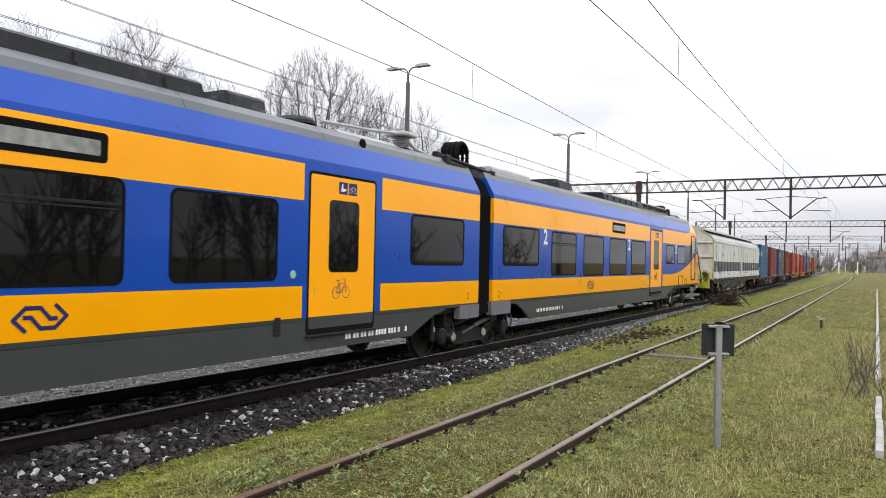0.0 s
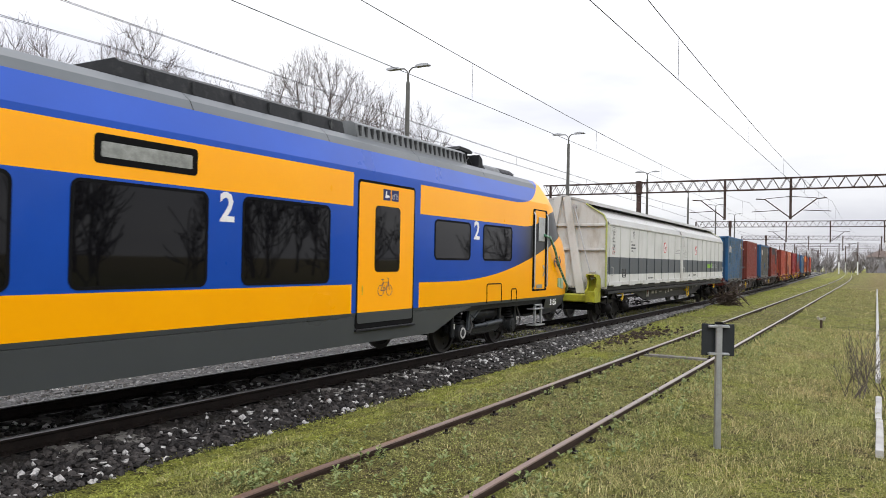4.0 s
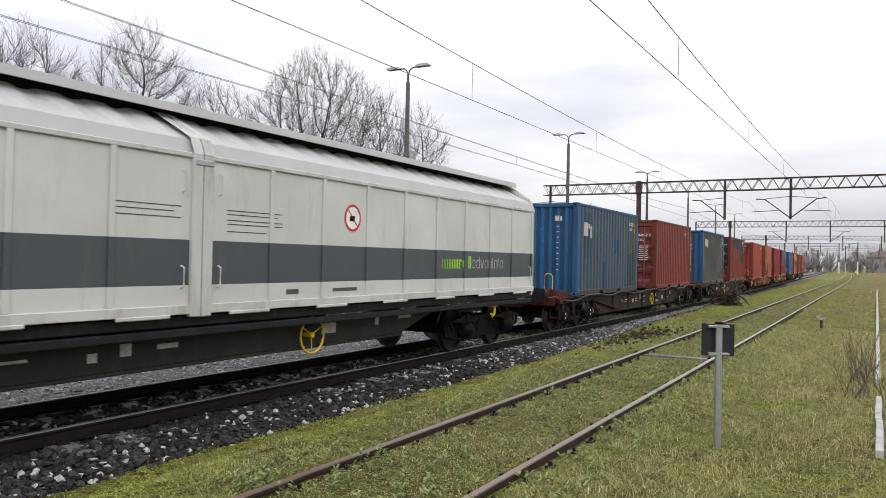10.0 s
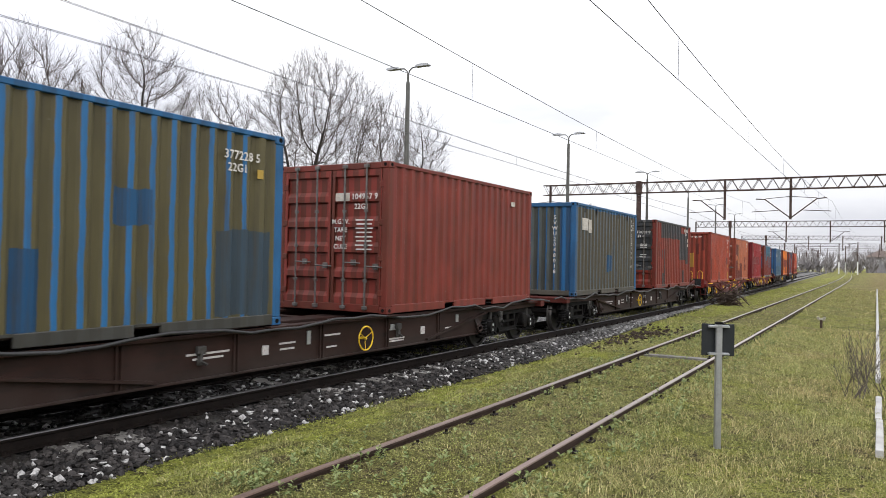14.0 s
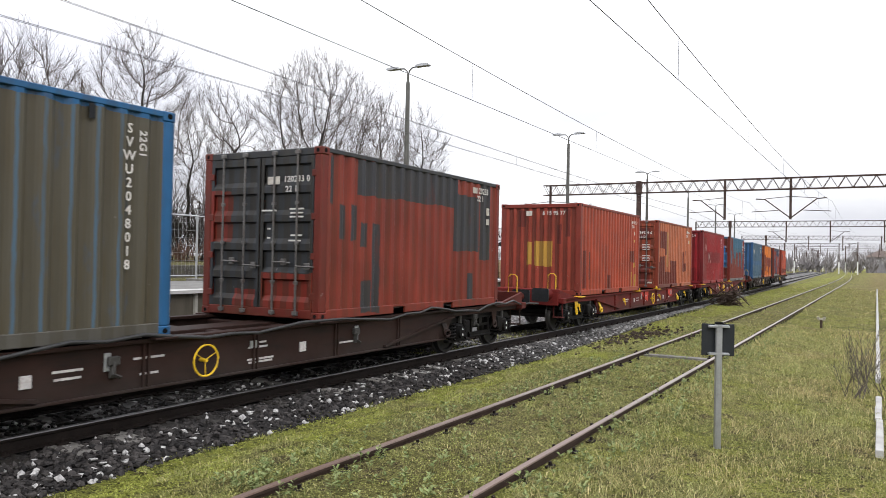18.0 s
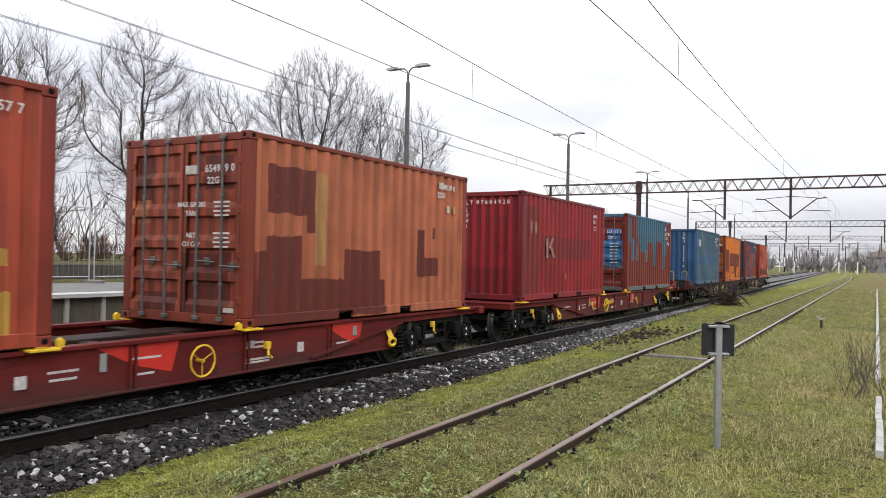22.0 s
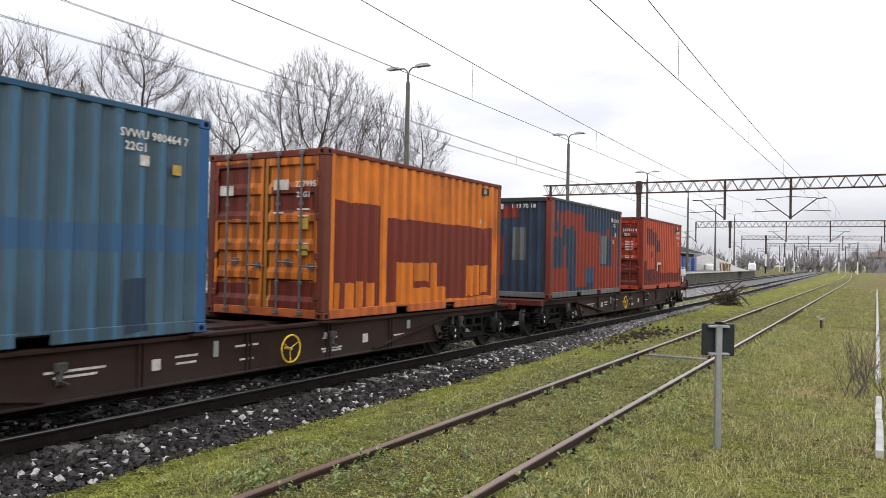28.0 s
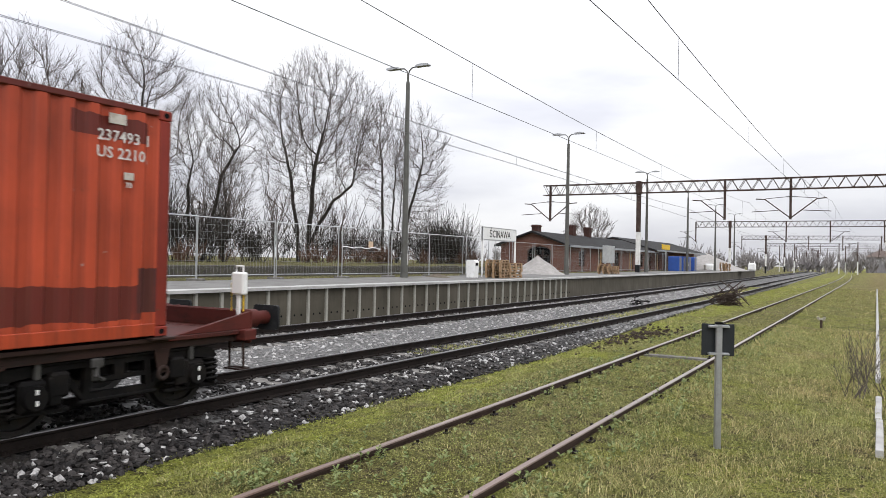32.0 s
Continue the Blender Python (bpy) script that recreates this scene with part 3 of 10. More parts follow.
def leaf_bogie(parent, y, base=0.95, r=0.46):
    """A freight bogie with plate frames and leaf springs."""
    bg = new("bogie")
    bg.parent, bg.matrix_basis = parent, Matrix.Translation((0, y, 0))
    for s in (-1, 1):
        g = Geo()
        prof = [(-base - 0.72, 0.62), (-base - 0.5, 0.72), (base + 0.5, 0.72), (base + 0.72, 0.62), (base + 0.66, 0.36), (base + 0.3, 0.27), (-base - 0.3, 0.27), (-base - 0.66, 0.36)]
        g.prism(prof[::-1] if s > 0 else prof, "x", s * 0.97, s * 1.02)
        for a in (-base, base):
            for o in (-0.52, 0.52):
                g.cyl((s * 1.015, a + o, 0.50), (s * 1.024, a + o, 0.50), 0.085, n=14)
            g.box(s * 1.02, s * 1.05, a - 0.34, a + 0.34, 0.27, 0.31, 0.008)
        part("side_frame", g, M_STEEL_DARK, bg)
        for a in (-base, base):
            b = Geo()
            b.box(s * 1.0, s * 1.16, a - 0.16, a + 0.16, 0.32, 0.62, 0.04)
            b.lathe([(0.0, s * 0.13), (0.06, s * 0.13), (0.10, s * 0.10), (0.15, s * 0.06), (0.17, 0.0)], (s * 1.16, a, r), "x", 18)
            part("axle_box", b, M_STEEL_DARK, bg, smooth=40)
            lf = Geo()
            for k in range(8):
                w = 0.62 - 0.066 * k
                zz = 0.70 - 0.022 * k
                lf.add([(s * 1.05, a - w, zz - 0.10 * (w / 0.62) ** 2 + 0.06), (s * 1.15, a - w, zz - 0.10 * (w / 0.62) ** 2 + 0.06), (s * 1.15, a, zz + 0.07), (s * 1.05, a, zz + 0.07), (s * 1.05, a + w, zz - 0.10 * (w / 0.62) ** 2 + 0.06),
                        (s * 1.15, a + w, zz - 0.10 * (w / 0.62) ** 2 + 0.06)] + [(s * 1.05, a - w, zz - 0.10 * (w / 0.62) ** 2 + 0.042), (s * 1.15, a - w, zz - 0.10 * (w / 0.62) ** 2 + 0.042), (s * 1.15, a, zz + 0.052), (s * 1.05, a, zz + 0.052),
                        (s * 1.05, a + w, zz - 0.10 * (w / 0.62) ** 2 + 0.042), (s * 1.15, a + w, zz - 0.10 * (w / 0.62) ** 2 + 0.042)],
                       [(0, 1, 2, 3), (3, 2, 5, 4), (6, 9, 8, 7), (9, 10, 11, 8), (1, 7, 8, 2), (2, 8, 11, 5), (0, 3, 9, 6), (3, 4, 10, 9), (0, 6, 7, 1), (4, 5, 11, 10)])
            lf.box(s * 1.03, s * 1.17, a - 0.05, a + 0.05, 0.52, 0.80, 0.01)
            part("leaf_spring", lf, M_STEEL_DARK, bg)
            for o, d in ((-0.66, -0.10), (0.66, 0.10)):
                hg = Geo()
                hg.tube([(s * 1.10, a + o, 0.66), (s * 1.12, a + o + d * -1.4, 0.44)], 0.03, 6)
                part("spring_link", hg, M_STEEL_DARK, bg)
    g = Geo()
    g.box(-0.97, 0.97, -0.2, 0.2, 0.42, 0.74, 0.03)
    part("bolster", g, M_STEEL_DARK, bg)
    for a in (-base - 0.61, base + 0.61):
        g = Geo()
        g.box(-0.97, 0.97, a - 0.05, a + 0.05, 0.42, 0.6, 0.02)
        part("headstock", g, M_STEEL_DARK, bg)
    wheelset(bg, -base, r)
    wheelset(bg, base, r)
    return bg


def buffers(parent, y, s, z=1.0, mat=None):
    """Two side buffers at an end; s is the way they point along the wagon."""
    for sx in (-1, 1):
        g = Geo()
        g.cyl((sx * 0.875, y, z), (sx * 0.875, y + s * 0.34, z), 0.14, 0.125, 18)
        g.cyl((sx * 0.875, y + s * 0.30, z), (sx * 0.875, y + s * 0.56, z), 0.095, n=16)
        g.cur = 1
        g.prism(rounded(sx * 0.875 - 0.23, sx * 0.875 + 0.23, z - 0.17, z + 0.17, 0.05), "y", y + s * 0.56, y + s * 0.60)
        part("buffer", g, [mat, M_BLACKPAINT], parent, smooth=35)


def wagon_paint(name, c, rust):
    m = Mat(name, 0.6)
    a, b, d = m.noise(1.2, 5), m.noise(50, 3), m.noise(2.5, 6, (1, 0.5, 3), 0.7, 5.0)
    col = m.mix(a.ramp(0.3, 0.7), shade(c, 0.7), shade(c, 1.2))
    col = m.mix(d.ramp(0.48, 0.68) * 0.8, col, rust)
    # Blends to one dark grey-brown from z 0.75 down, in patches.
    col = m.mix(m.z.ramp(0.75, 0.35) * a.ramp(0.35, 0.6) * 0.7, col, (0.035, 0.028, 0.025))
    m.p.inputs["Specular IOR Level"].default_value = 0.12
    m.color(col).bump(b, 0.15, 0.003)
    return m.m


M_WAGON_BROWN = wagon_paint("dirty brown wagon paint", (0.030, 0.0155, 0.0125), (0.015, 0.012, 0.0105))
M_WAGON_RED = wagon_paint("red wagon paint", (0.125, 0.016, 0.014), (0.060, 0.012, 0.010))
M_WAGON_RUST = wagon_paint("worn red-brown wagon paint", (0.085, 0.020, 0.016), (0.030, 0.015, 0.012))
M_GREASE = surface("greasy hose rubber", (0.03, 0.03, 0.031), 0.4, 0, 0.2, 3, 40, 0.1)


def container_wagon(u, first, second, outer_near, paint, label, wheel_at):
    """One half of a two-part flat wagon. u: its middle; first, second: where its boxes start; outer_near: its buffered end comes first."""
    w = thing("container_wagon", label, "wagon", "container wagons of the freight train")
    end_n, end_f = first - u, second + 6.058 - u
    near_out, far_out = (2.0, 1.35) if outer_near else (1.35, 2.0)
    bn = end_n + (0.27 if outer_near else 0.75)
    bf = end_f - (0.9 if outer_near else 0.5)
    a, b = bn + 1.55, bf - 1.55
    for s in (-1, 1):
        g = Geo()
        prof = [(end_n - near_out + 0.6, 0.90), (end_f + far_out - 0.6, 0.90), (end_f + far_out - 0.6, 0.78), (b + 0.15, 0.755), (b - 2.0, 0.44), (b - 2.0, 0.40), (b - 0.3, 0.40), (b - 0.3, 0.34)]
        prof = [(end_n - near_out + 0.6, 0.90), (end_f + far_out - 0.6, 0.90), (end_f + far_out - 0.6, 0.78), (b + 0.2, 0.76), (b - 0.1, 0.36), (a + 0.1, 0.36), (a - 0.2, 0.76), (end_n - near_out + 0.6, 0.78)]
        g.prism(prof if s < 0 else prof[::-1], "x", s * 1.10, s * 1.135)
        g.box(s * 1.02, s * 1.19, end_n - near_out + 0.6, end_f + far_out - 0.6, 0.865, 0.915, 0.008)
        g.box(s * 1.04, s * 1.17, a + 0.1, b - 0.1, 0.335, 0.37, 0.008)
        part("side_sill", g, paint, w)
        for o0, o1 in ((a - 0.2, a + 2.2), (b + 0.2, b - 2.2)):
            f = Geo()
            f.prism([(o0, 0.79), (o0, 0.75), (o1, 0.385), (o1, 0.42)], "x", s * 1.13, s * 1.20)
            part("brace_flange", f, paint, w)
        for k in range(1, 6):
            y = a + (b - a) * k / 6
            f = Geo()
            f.box(s * 1.13, s * 1.165, y - 0.05, y - 0.02, 0.37, 0.87)
            f.box(s * 1.13, s * 1.165, y + 0.02, y + 0.05, 0.37, 0.87)
            part("stiffener", f, paint, w)
        for y in (end_n + 0.1, end_n + 5.95, second - u + 0.1, end_f - 0.1):
            f = Geo()
            f.box(s * 1.06, s * 1.30, y - 0.16, y + 0.16, 0.90, 0.928, 0.006)
            f.box(s * 1.10, s * 1.22, y - 0.06, y + 0.06, 0.925, 0.955, 0.01)
            if paint is M_WAGON_RED and y in (end_n + 5.95, second - u + 0.1):
                o = 0.2 if y < end_n + 6 else -0.2
                f.prism([(y + o - 0.035, 0.92), (y + o + 0.035, 0.92), (y + o + 0.04, 0.99), (y + o, 1.02), (y + o - 0.04, 0.99)], "x", s * 1.18, s * 1.235)
            part("container_spigot", f, M_YELLOW if paint is M_WAGON_RED else paint, w)
        for y in (a + 0.15, b - 0.15):
            f = Geo()
            f.add([(s * 1.137, y - 0.09, 0.68), (s * 1.137, y + 0.07, 0.68), (s * 1.20, y + 0.10, 0.52), (s * 1.20, y - 0.07, 0.52), (s * 1.16, y + 0.10, 0.52), (s * 1.16, y - 0.07, 0.52)], [(0, 1, 2, 3), (3, 2, 4, 5)])
            f.tube([(s * 1.20, y + 0.03 + 0.10 * math.cos(q * 0.524), 0.46 + 0.062 * math.sin(q * 0.524)) for q in range(12)], 0.028, 6, True)
            part("tow_eye", f, M_YELLOW if paint is M_WAGON_RED else M_WAGON_BROWN, w, smooth=40)
    g = Geo()
    g.box(-0.26, 0.26, end_n - near_out + 0.35, end_f + far_out - 0.35, 0.66, 0.86, 0.01)
    for k in range(9):
        y = a + (b - a) * k / 8
        g.box(-1.10, 1.10, y - 0.08, y + 0.08, 0.55, 0.84, 0.01)
    for y in (bn, bf):
        g.box(-1.10, 1.10, y - 0.35, y + 0.35, 0.80, 0.86, 0.01)
    part("centre_sill", g, M_WAGON_BROWN, w)
    for y, s, out in ((end_n, -1, near_out), (end_f, 1, far_out)):
        f = Geo()
        e = y + s * (out - 0.6)
        f.box(-1.28, 1.28, e - s * 0.22, e, 0.78, 0.92, 0.012)
        f.box(-1.19, 1.19, y + s * 0.05, e, 0.86, 0.915, 0.008)
        if out > 1.5:
            f.box(-1.15, 1.15, e, e + s * 0.06, 0.72, 1.16, 0.02)
            for sx in (-1, 1):
                f.prism([(y + s * 0.2, 0.92), (e, 1.14), (e, 0.92)], "x", sx * 1.16, sx * 1.10)
        part("end_beam", f, paint if paint is M_WAGON_RED else M_WAGON_RUST, w)
        if out > 1.5:
            buffers(w, e + s * 0.03, s, 1.02, paint if paint is M_WAGON_RED else M_WAGON_RUST)
            h = Geo()
            h.tube([(0.1, e + s * 0.05, 0.95), (0.1, e + s * 0.45, 0.93), (0.1, e + s * 0.55, 0.7), (0.0, e + s * 0.5, 0.62)], 0.04, 7)
            part("screw_coupling", h, M_STEEL_DARK, w, smooth=50)
            for sx in (-1, 1):
                r = Geo()
                r.tube([(sx * 1.05, e - s * 0.02, 1.14), (sx * 1.05, e - s * 0.02, 1.50), (sx * 0.99, e - s * 0.02, 1.56), (sx * 0.89, e - s * 0.02, 1.56), (sx * 0.83, e - s * 0.02, 1.50), (sx * 0.83, e - s * 0.02, 1.14)], 0.012, 6)
                part("grab_rail", r, M_YELLOW, w, smooth=50)
                t = Geo()
                t.tube([(sx * 1.18, e - s * 0.15, 0.78), (sx * 1.20, e - s * 0.15, 0.45), (sx * 1.20, e - s * 0.15, 0.42), (sx * 0.95, e - s * 0.15, 0.42), (sx * 0.95, e - s * 0.15, 0.78)], 0.018, 5)
                t.box(sx * 0.95, sx * 1.22, e - s * 0.25, e - s * 0.05, 0.40, 0.42)
                part("shunter_step", t, paint, w)
                k = Geo()
                k.prism([(y - s * 0.1, 0.78), (y + s * 0.12, 0.78), (y + s * 0.06, 0.50), (y - s * 0.04, 0.50)], "x", sx * 1.12, sx * 1.14)
                k.lathe([(0.04, 0.0), (0.055, 0.015), (0.08, 0.015), (0.095, 0.0), (0.08, -0.015), (0.04, 0.0)], (sx * 1.15, y + s * 0.02, 0.50), "x", 14)
                part("rope_hook", k, M_YELLOW if paint is M_WAGON_RED else M_WAGON_BROWN, w, smooth=40)
    hy = wheel_at - u
    for sx in (-1, 1):
        g = Geo()
        g.tube([(sx * 1.24, hy + 0.19 * math.cos(k * math.pi / 12), 0.59 + 0.19 * math.sin(k * math.pi / 12)) for k in range(24)], 0.013, 6, True)
        for k in range(3):
            an = k * 2.094 + 0.5
            g.tube([(sx * 1.22, hy, 0.59), (sx * 1.24, hy + 0.19 * math.cos(an), 0.59 + 0.19 * math.sin(an))], 0.006, 5)
        g.cyl((sx * 1.13, hy, 0.59), (sx * 1.25, hy, 0.59), 0.022, n=10)
        part("hand_wheel", g, M_YELLOW, w, smooth=50)
        for o, ww, hh, z, m in ((-2.2, 0.12, 0.13, 0.60, M_STENCIL), (1.9, 0.13, 0.14, 0.58, M_STENCIL), (-1.3, 0.08, 0.20, 0.70, M_ZINC), (3.2, 0.10, 0.15, 0.72, M_ZINC), (0.9, 0.12, 0.1, 0.7, M_ZINC)):
            f = Geo()
            f.box(sx * 1.135, sx * 1.155, hy + o - ww / 2, hy + o + ww / 2, z - hh / 2, z + hh / 2, 0.004)
            part("data_plate", f, m, w)
        for o, z, ww in ((-3.2, 0.66, 0.7), (-3.2, 0.60, 0.5), (-1.75, 0.66, 0.34), (-1.75, 0.58, 0.30), (-0.75, 0.70, 0.42), (-0.75, 0.52, 0.25), (1.0, 0.72, 0.3), (1.0, 0.66, 0.36), (1.05, 0.50, 0.5), (1.05, 0.46, 0.45), (3.0, 0.56, 0.5)):
            f = Geo()
            f.box(sx * 1.135, sx * 1.138, hy + o - ww / 2, hy + o + ww / 2, z - 0.013, z + 0.013)
            part("stencil_line", f, M_STENCIL, w)
    coil_bogie(w, bn)
    coil_bogie(w, bf)
    CARRIED.append((w, u, (bf - bn) / 2))
    return w


M_STENCIL = surface("worn white stencil paint", (0.50, 0.48, 0.47), 0.7, 0, 0.2, 8, 60, 0.1, (0.2, 0.1, 0.1), 0.4)
M_STENCIL_BLACK = surface("worn black stencil paint", (0.03, 0.03, 0.032), 0.6, 0, 0.2, 8, 60, 0.1)


# ---- containers ----
M_ROD = surface("dull grey lock rod", (0.15, 0.145, 0.14), 0.5, 0.4, 0.25, 6, 60, 0.1, (0.08, 0.04, 0.03), 0.4)
BL, BW, BH = 6.058, 2.438, 2.591


def box_paint(name, c, patches, seed, axis="y", streak=0.5, grime=(0.10, 0.075, 0.035), groove=1.0):
    """Container paint: base colour, repainted patches (a0, a1, z0, z1, colour), darkened wave grooves, grime streaks
    that run down, rust spots.
    """
    m = Mat(name, 0.5)
    c = shade(c, 0.90)
    grime = shade(grime, 0.65)
    a = m.y if axis == "y" else m.x
    wob = (m.noise(3.0, 4, off=seed) - 0.5)
    aa, zz = a + wob * 0.05, m.z + wob * 0.13
    n1 = m.noise(1.3, 5, off=seed)
    col = m.mix(n1.ramp(0.3, 0.7), shade(c, 0.75), shade(c, 1.2))
    worn = m.noise(1.7, 6, (1, 2.0, 0.45) if axis == "y" else (2.0, 1, 0.45), 0.68, seed + 3).ramp(0.30, 0.40)
    for a0, a1, z0, z1, pc in patches:
        col = m.mix(aa.within(a0, a1) * zz.within(z0, z1) * (worn * 0.3 + 0.68), col, shade(pc, 0.90))
    # The grooves of the waves are darkened in the colour itself.
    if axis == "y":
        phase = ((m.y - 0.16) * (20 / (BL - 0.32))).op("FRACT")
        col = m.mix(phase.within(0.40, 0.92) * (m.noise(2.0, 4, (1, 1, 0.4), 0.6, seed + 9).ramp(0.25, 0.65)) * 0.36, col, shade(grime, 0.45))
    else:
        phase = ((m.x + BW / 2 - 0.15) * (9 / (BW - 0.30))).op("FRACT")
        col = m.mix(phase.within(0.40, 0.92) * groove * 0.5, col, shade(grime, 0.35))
    st = m.noise(3.0, 5, (1, 3.0, 0.22) if axis == "y" else (3.0, 1, 0.22), 0.65, seed + 2)
    col = m.mix(st.ramp(0.50, 0.72) * streak, col, grime)
    sp = m.noise(9.0, 6, (1, 1, 0.7), 0.75, seed + 5)
    col = m.mix(sp.ramp(0.66, 0.72) * 0.85, col, (0.11, 0.035, 0.016))
    col = m.mix(m.noise(5.0, 4, (1, 1, 1), 0.7, seed + 7).ramp(0.70, 0.74) * 0.6, col, (0.30, 0.28, 0.26))
    m.color(col).rough(n1 * 0.3 + 0.35).bump(m.noise(6, 3, off=seed), 0.12, 0.01)
    return m.m


def corrugated(g, x_out, depth, y0, y1, z0, z1, waves, fix):
    """A wall with trapezoid waves; fix maps (along, across, up) to the box's space."""
    pitch = (y1 - y0) / waves
    pts = []
    for k in range(waves):
        o = y0 + k * pitch
        pts += [(o, 0), (o + pitch * 0.30, 0), (o + pitch * 0.50, -depth), (o + pitch * 0.80, -depth)]
    pts.append((y1, 0))
    n = len(pts)
    g.add([fix(p, x_out + d, z0) for p, d in pts] + [fix(p, x_out + d, z1) for p, d in pts], [(i, i + 1, n + i + 1, n + i) for i in range(n - 1)])


def shipping_container(u, label, side, end, frame_m, doors, rail_m=None, panel=0, rust_bottom=None):
    """A twenty-foot box; its near end has doors or a waved wall. Its own zero is the middle of its floor at its near end."""
    c = thing("shipping_container", label, "container", "shipping containers on the wagons")
    z0 = 0.934
    hw = BW / 2
    for sx in (1, -1):
        g = Geo()
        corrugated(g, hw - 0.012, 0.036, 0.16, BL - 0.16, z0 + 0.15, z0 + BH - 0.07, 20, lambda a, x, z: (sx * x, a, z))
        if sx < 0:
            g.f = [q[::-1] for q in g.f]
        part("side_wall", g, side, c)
        t = Geo()
        t.box(sx * (hw - 0.06), sx * (hw - 0.004), 0.16, BL - 0.16, z0 + BH - 0.075, z0 + BH - 0.006, 0.008)
        part("top_rail", t, rail_m or frame_m, c)
        b = Geo()
        for y0, y1 in ((0.16, 1.99), (2.35, 3.70), (4.06, BL - 0.16)):
            b.box(sx * (hw - 0.05), sx * (hw - 0.002), y0, y1, z0 + 0.012, z0 + 0.155, 0.008)
        b.box(sx * (hw - 0.05), sx * (hw - 0.002), 1.99, 2.35, z0 + 0.125, z0 + 0.155)
        b.box(sx * (hw - 0.05), sx * (hw - 0.002), 3.70, 4.06, z0 + 0.125, z0 + 0.155)
        part("bottom_rail", b, rust_bottom or side, c)
        for y in (0, BL - 0.16):
            p = Geo()
            p.box(sx * (hw - 0.15), sx * hw, y, y + 0.16, z0 + 0.11, z0 + BH - 0.11, 0.02)
            part("corner_post", p, frame_m, c)
            for z in (z0, z0 + BH - 0.118):
                k = Geo()
                k.box(sx * (hw - 0.162), sx * (hw + 0.004), y - 0.004 if y == 0 else y - 0.014, y + 0.174 if y == 0 else y + 0.164, z, z + 0.118, 0.012)
                k.cur = 1
                k.prism(rounded(y + 0.045, y + 0.115, z + 0.03, z + 0.09, 0.028, 3), "x", sx * (hw + 0.0035), sx * (hw + 0.0065))
                ye = -0.004 if y == 0 else BL + 0.004
                k.prism(rounded(sx * (hw - 0.08) - 0.03, sx * (hw - 0.08) + 0.03, z + 0.03, z + 0.09, 0.026, 3), "y", ye - 0.002, ye + 0.002)
                part("corner_casting", k, [frame_m, M_BLACK], c)
    r = Geo()
    corrugated(r, z0 + BH - 0.02, 0.02, 0.10, BL - 0.10, -hw + 0.05, hw - 0.05, 27, lambda a, x, z: (z, a, x))
    part("roof", r, rail_m or frame_m, c)
    f = Geo()
    f.box(-hw + 0.05, hw - 0.05, 0.05, BL - 0.05, z0 + 0.10, z0 + 0.16)
    part("floor", f, M_WAGON_BROWN, c)
    for y0, y1 in ((0.0, 0.11), (BL - 0.11, BL)):
        h = Geo()
        h.box(-hw + 0.16, hw - 0.16, y0 + 0.004, y1 - 0.004, z0 + BH - 0.12, z0 + BH - 0.012, 0.01)
        part("end_header", h, rail_m or frame_m, c)
        h = Geo()
        h.box(-hw + 0.16, hw - 0.16, y0 + 0.004, y1 - 0.004, z0 + 0.012, z0 + 0.15, 0.01)
        part("end_sill", h, rust_bottom or frame_m, c)
    for y, near in ((0.03, True), (BL - 0.03, False)):
        if doors and near:
            continue
        g = Geo()
        corrugated(g, 0.0, 0.045, -hw + 0.15, hw - 0.15, z0 + 0.15, z0 + BH - 0.12, 9, lambda a, x, z: (a, y - x if near else y + x, z))
        if not near:
            g.f = [q[::-1] for q in g.f]
        part("end_wall", g, end, c)
    if doors:
        for s in (-1, 1):
            d = Geo()
            x0, x1 = (0.012, hw - 0.155) if s > 0 else (-hw + 0.155, -0.012)
            lo, hi = z0 + 0.15, z0 + BH - 0.125
            prof = [(0.075, lo), (0.010, lo)]
            step = (hi - lo - 0.12) / 5
            for k in range(5):
                zb = lo + 0.06 + k * step
                prof += [(0.010, zb + 0.05), (0.058, zb + 0.13), (0.058, zb + step - 0.075), (0.010, zb + step - 0.05)]
            prof += [(0.010, hi), (0.075, hi)]
            d.prism(prof[::-1], "x", x0 + 0.05, x1 - 0.05)
            door = part("door", d, end, c)
            for xa in (x0, x1 - 0.06):
                d = Geo()
                d.box(xa, xa + 0.06, 0.006, 0.03, z0 + 0.15, z0 + BH - 0.125, 0.006)
                part("door_stile", d, end, door)
            for o in (0.28, 0.72):
                x = x0 + (x1 - x0) * o
                q = Geo()
                q.cyl((x, -0.018, z0 + 0.05), (x, -0.018, z0 + BH - 0.03), 0.017, n=8)
                for zz in (z0 + 0.09, z0 + BH - 0.07):
                    q.box(x - 0.05, x + 0.05, -0.04, 0.006, zz - 0.03, zz + 0.03, 0.008)
                for zz in (0.55, 1.15, 1.75):
                    q.box(x - 0.035, x + 0.035, -0.035, 0.006, z0 + zz - 0.025, z0 + zz + 0.025, 0.006)
                part("lock_rod", q, M_ROD if panel else frame_m, door, smooth=40)
                hd = Geo()
                hz = z0 + 0.86 if o < 0.5 else z0 + 0.80
                hd.tube([(x, -0.03, hz), (x + 0.10, -0.045, hz), (x + 0.36, -0.03, hz - 0.01)], 0.012, 5)
                hd.box(x + 0.16, x + 0.26, -0.03, 0.006, hz - 0.05, hz + 0.05, 0.006)
                part("handle", hd, M_ROD if panel else frame_m, door, smooth=40)
            for zz in (0.35, 0.95, 1.55, 2.2):
                hx = x1 if s > 0 else x0
                e = Geo()
                e.box(hx - 0.03, hx + 0.06, -0.008, 0.03, z0 + zz - 0.05, z0 + zz + 0.05, 0.006)
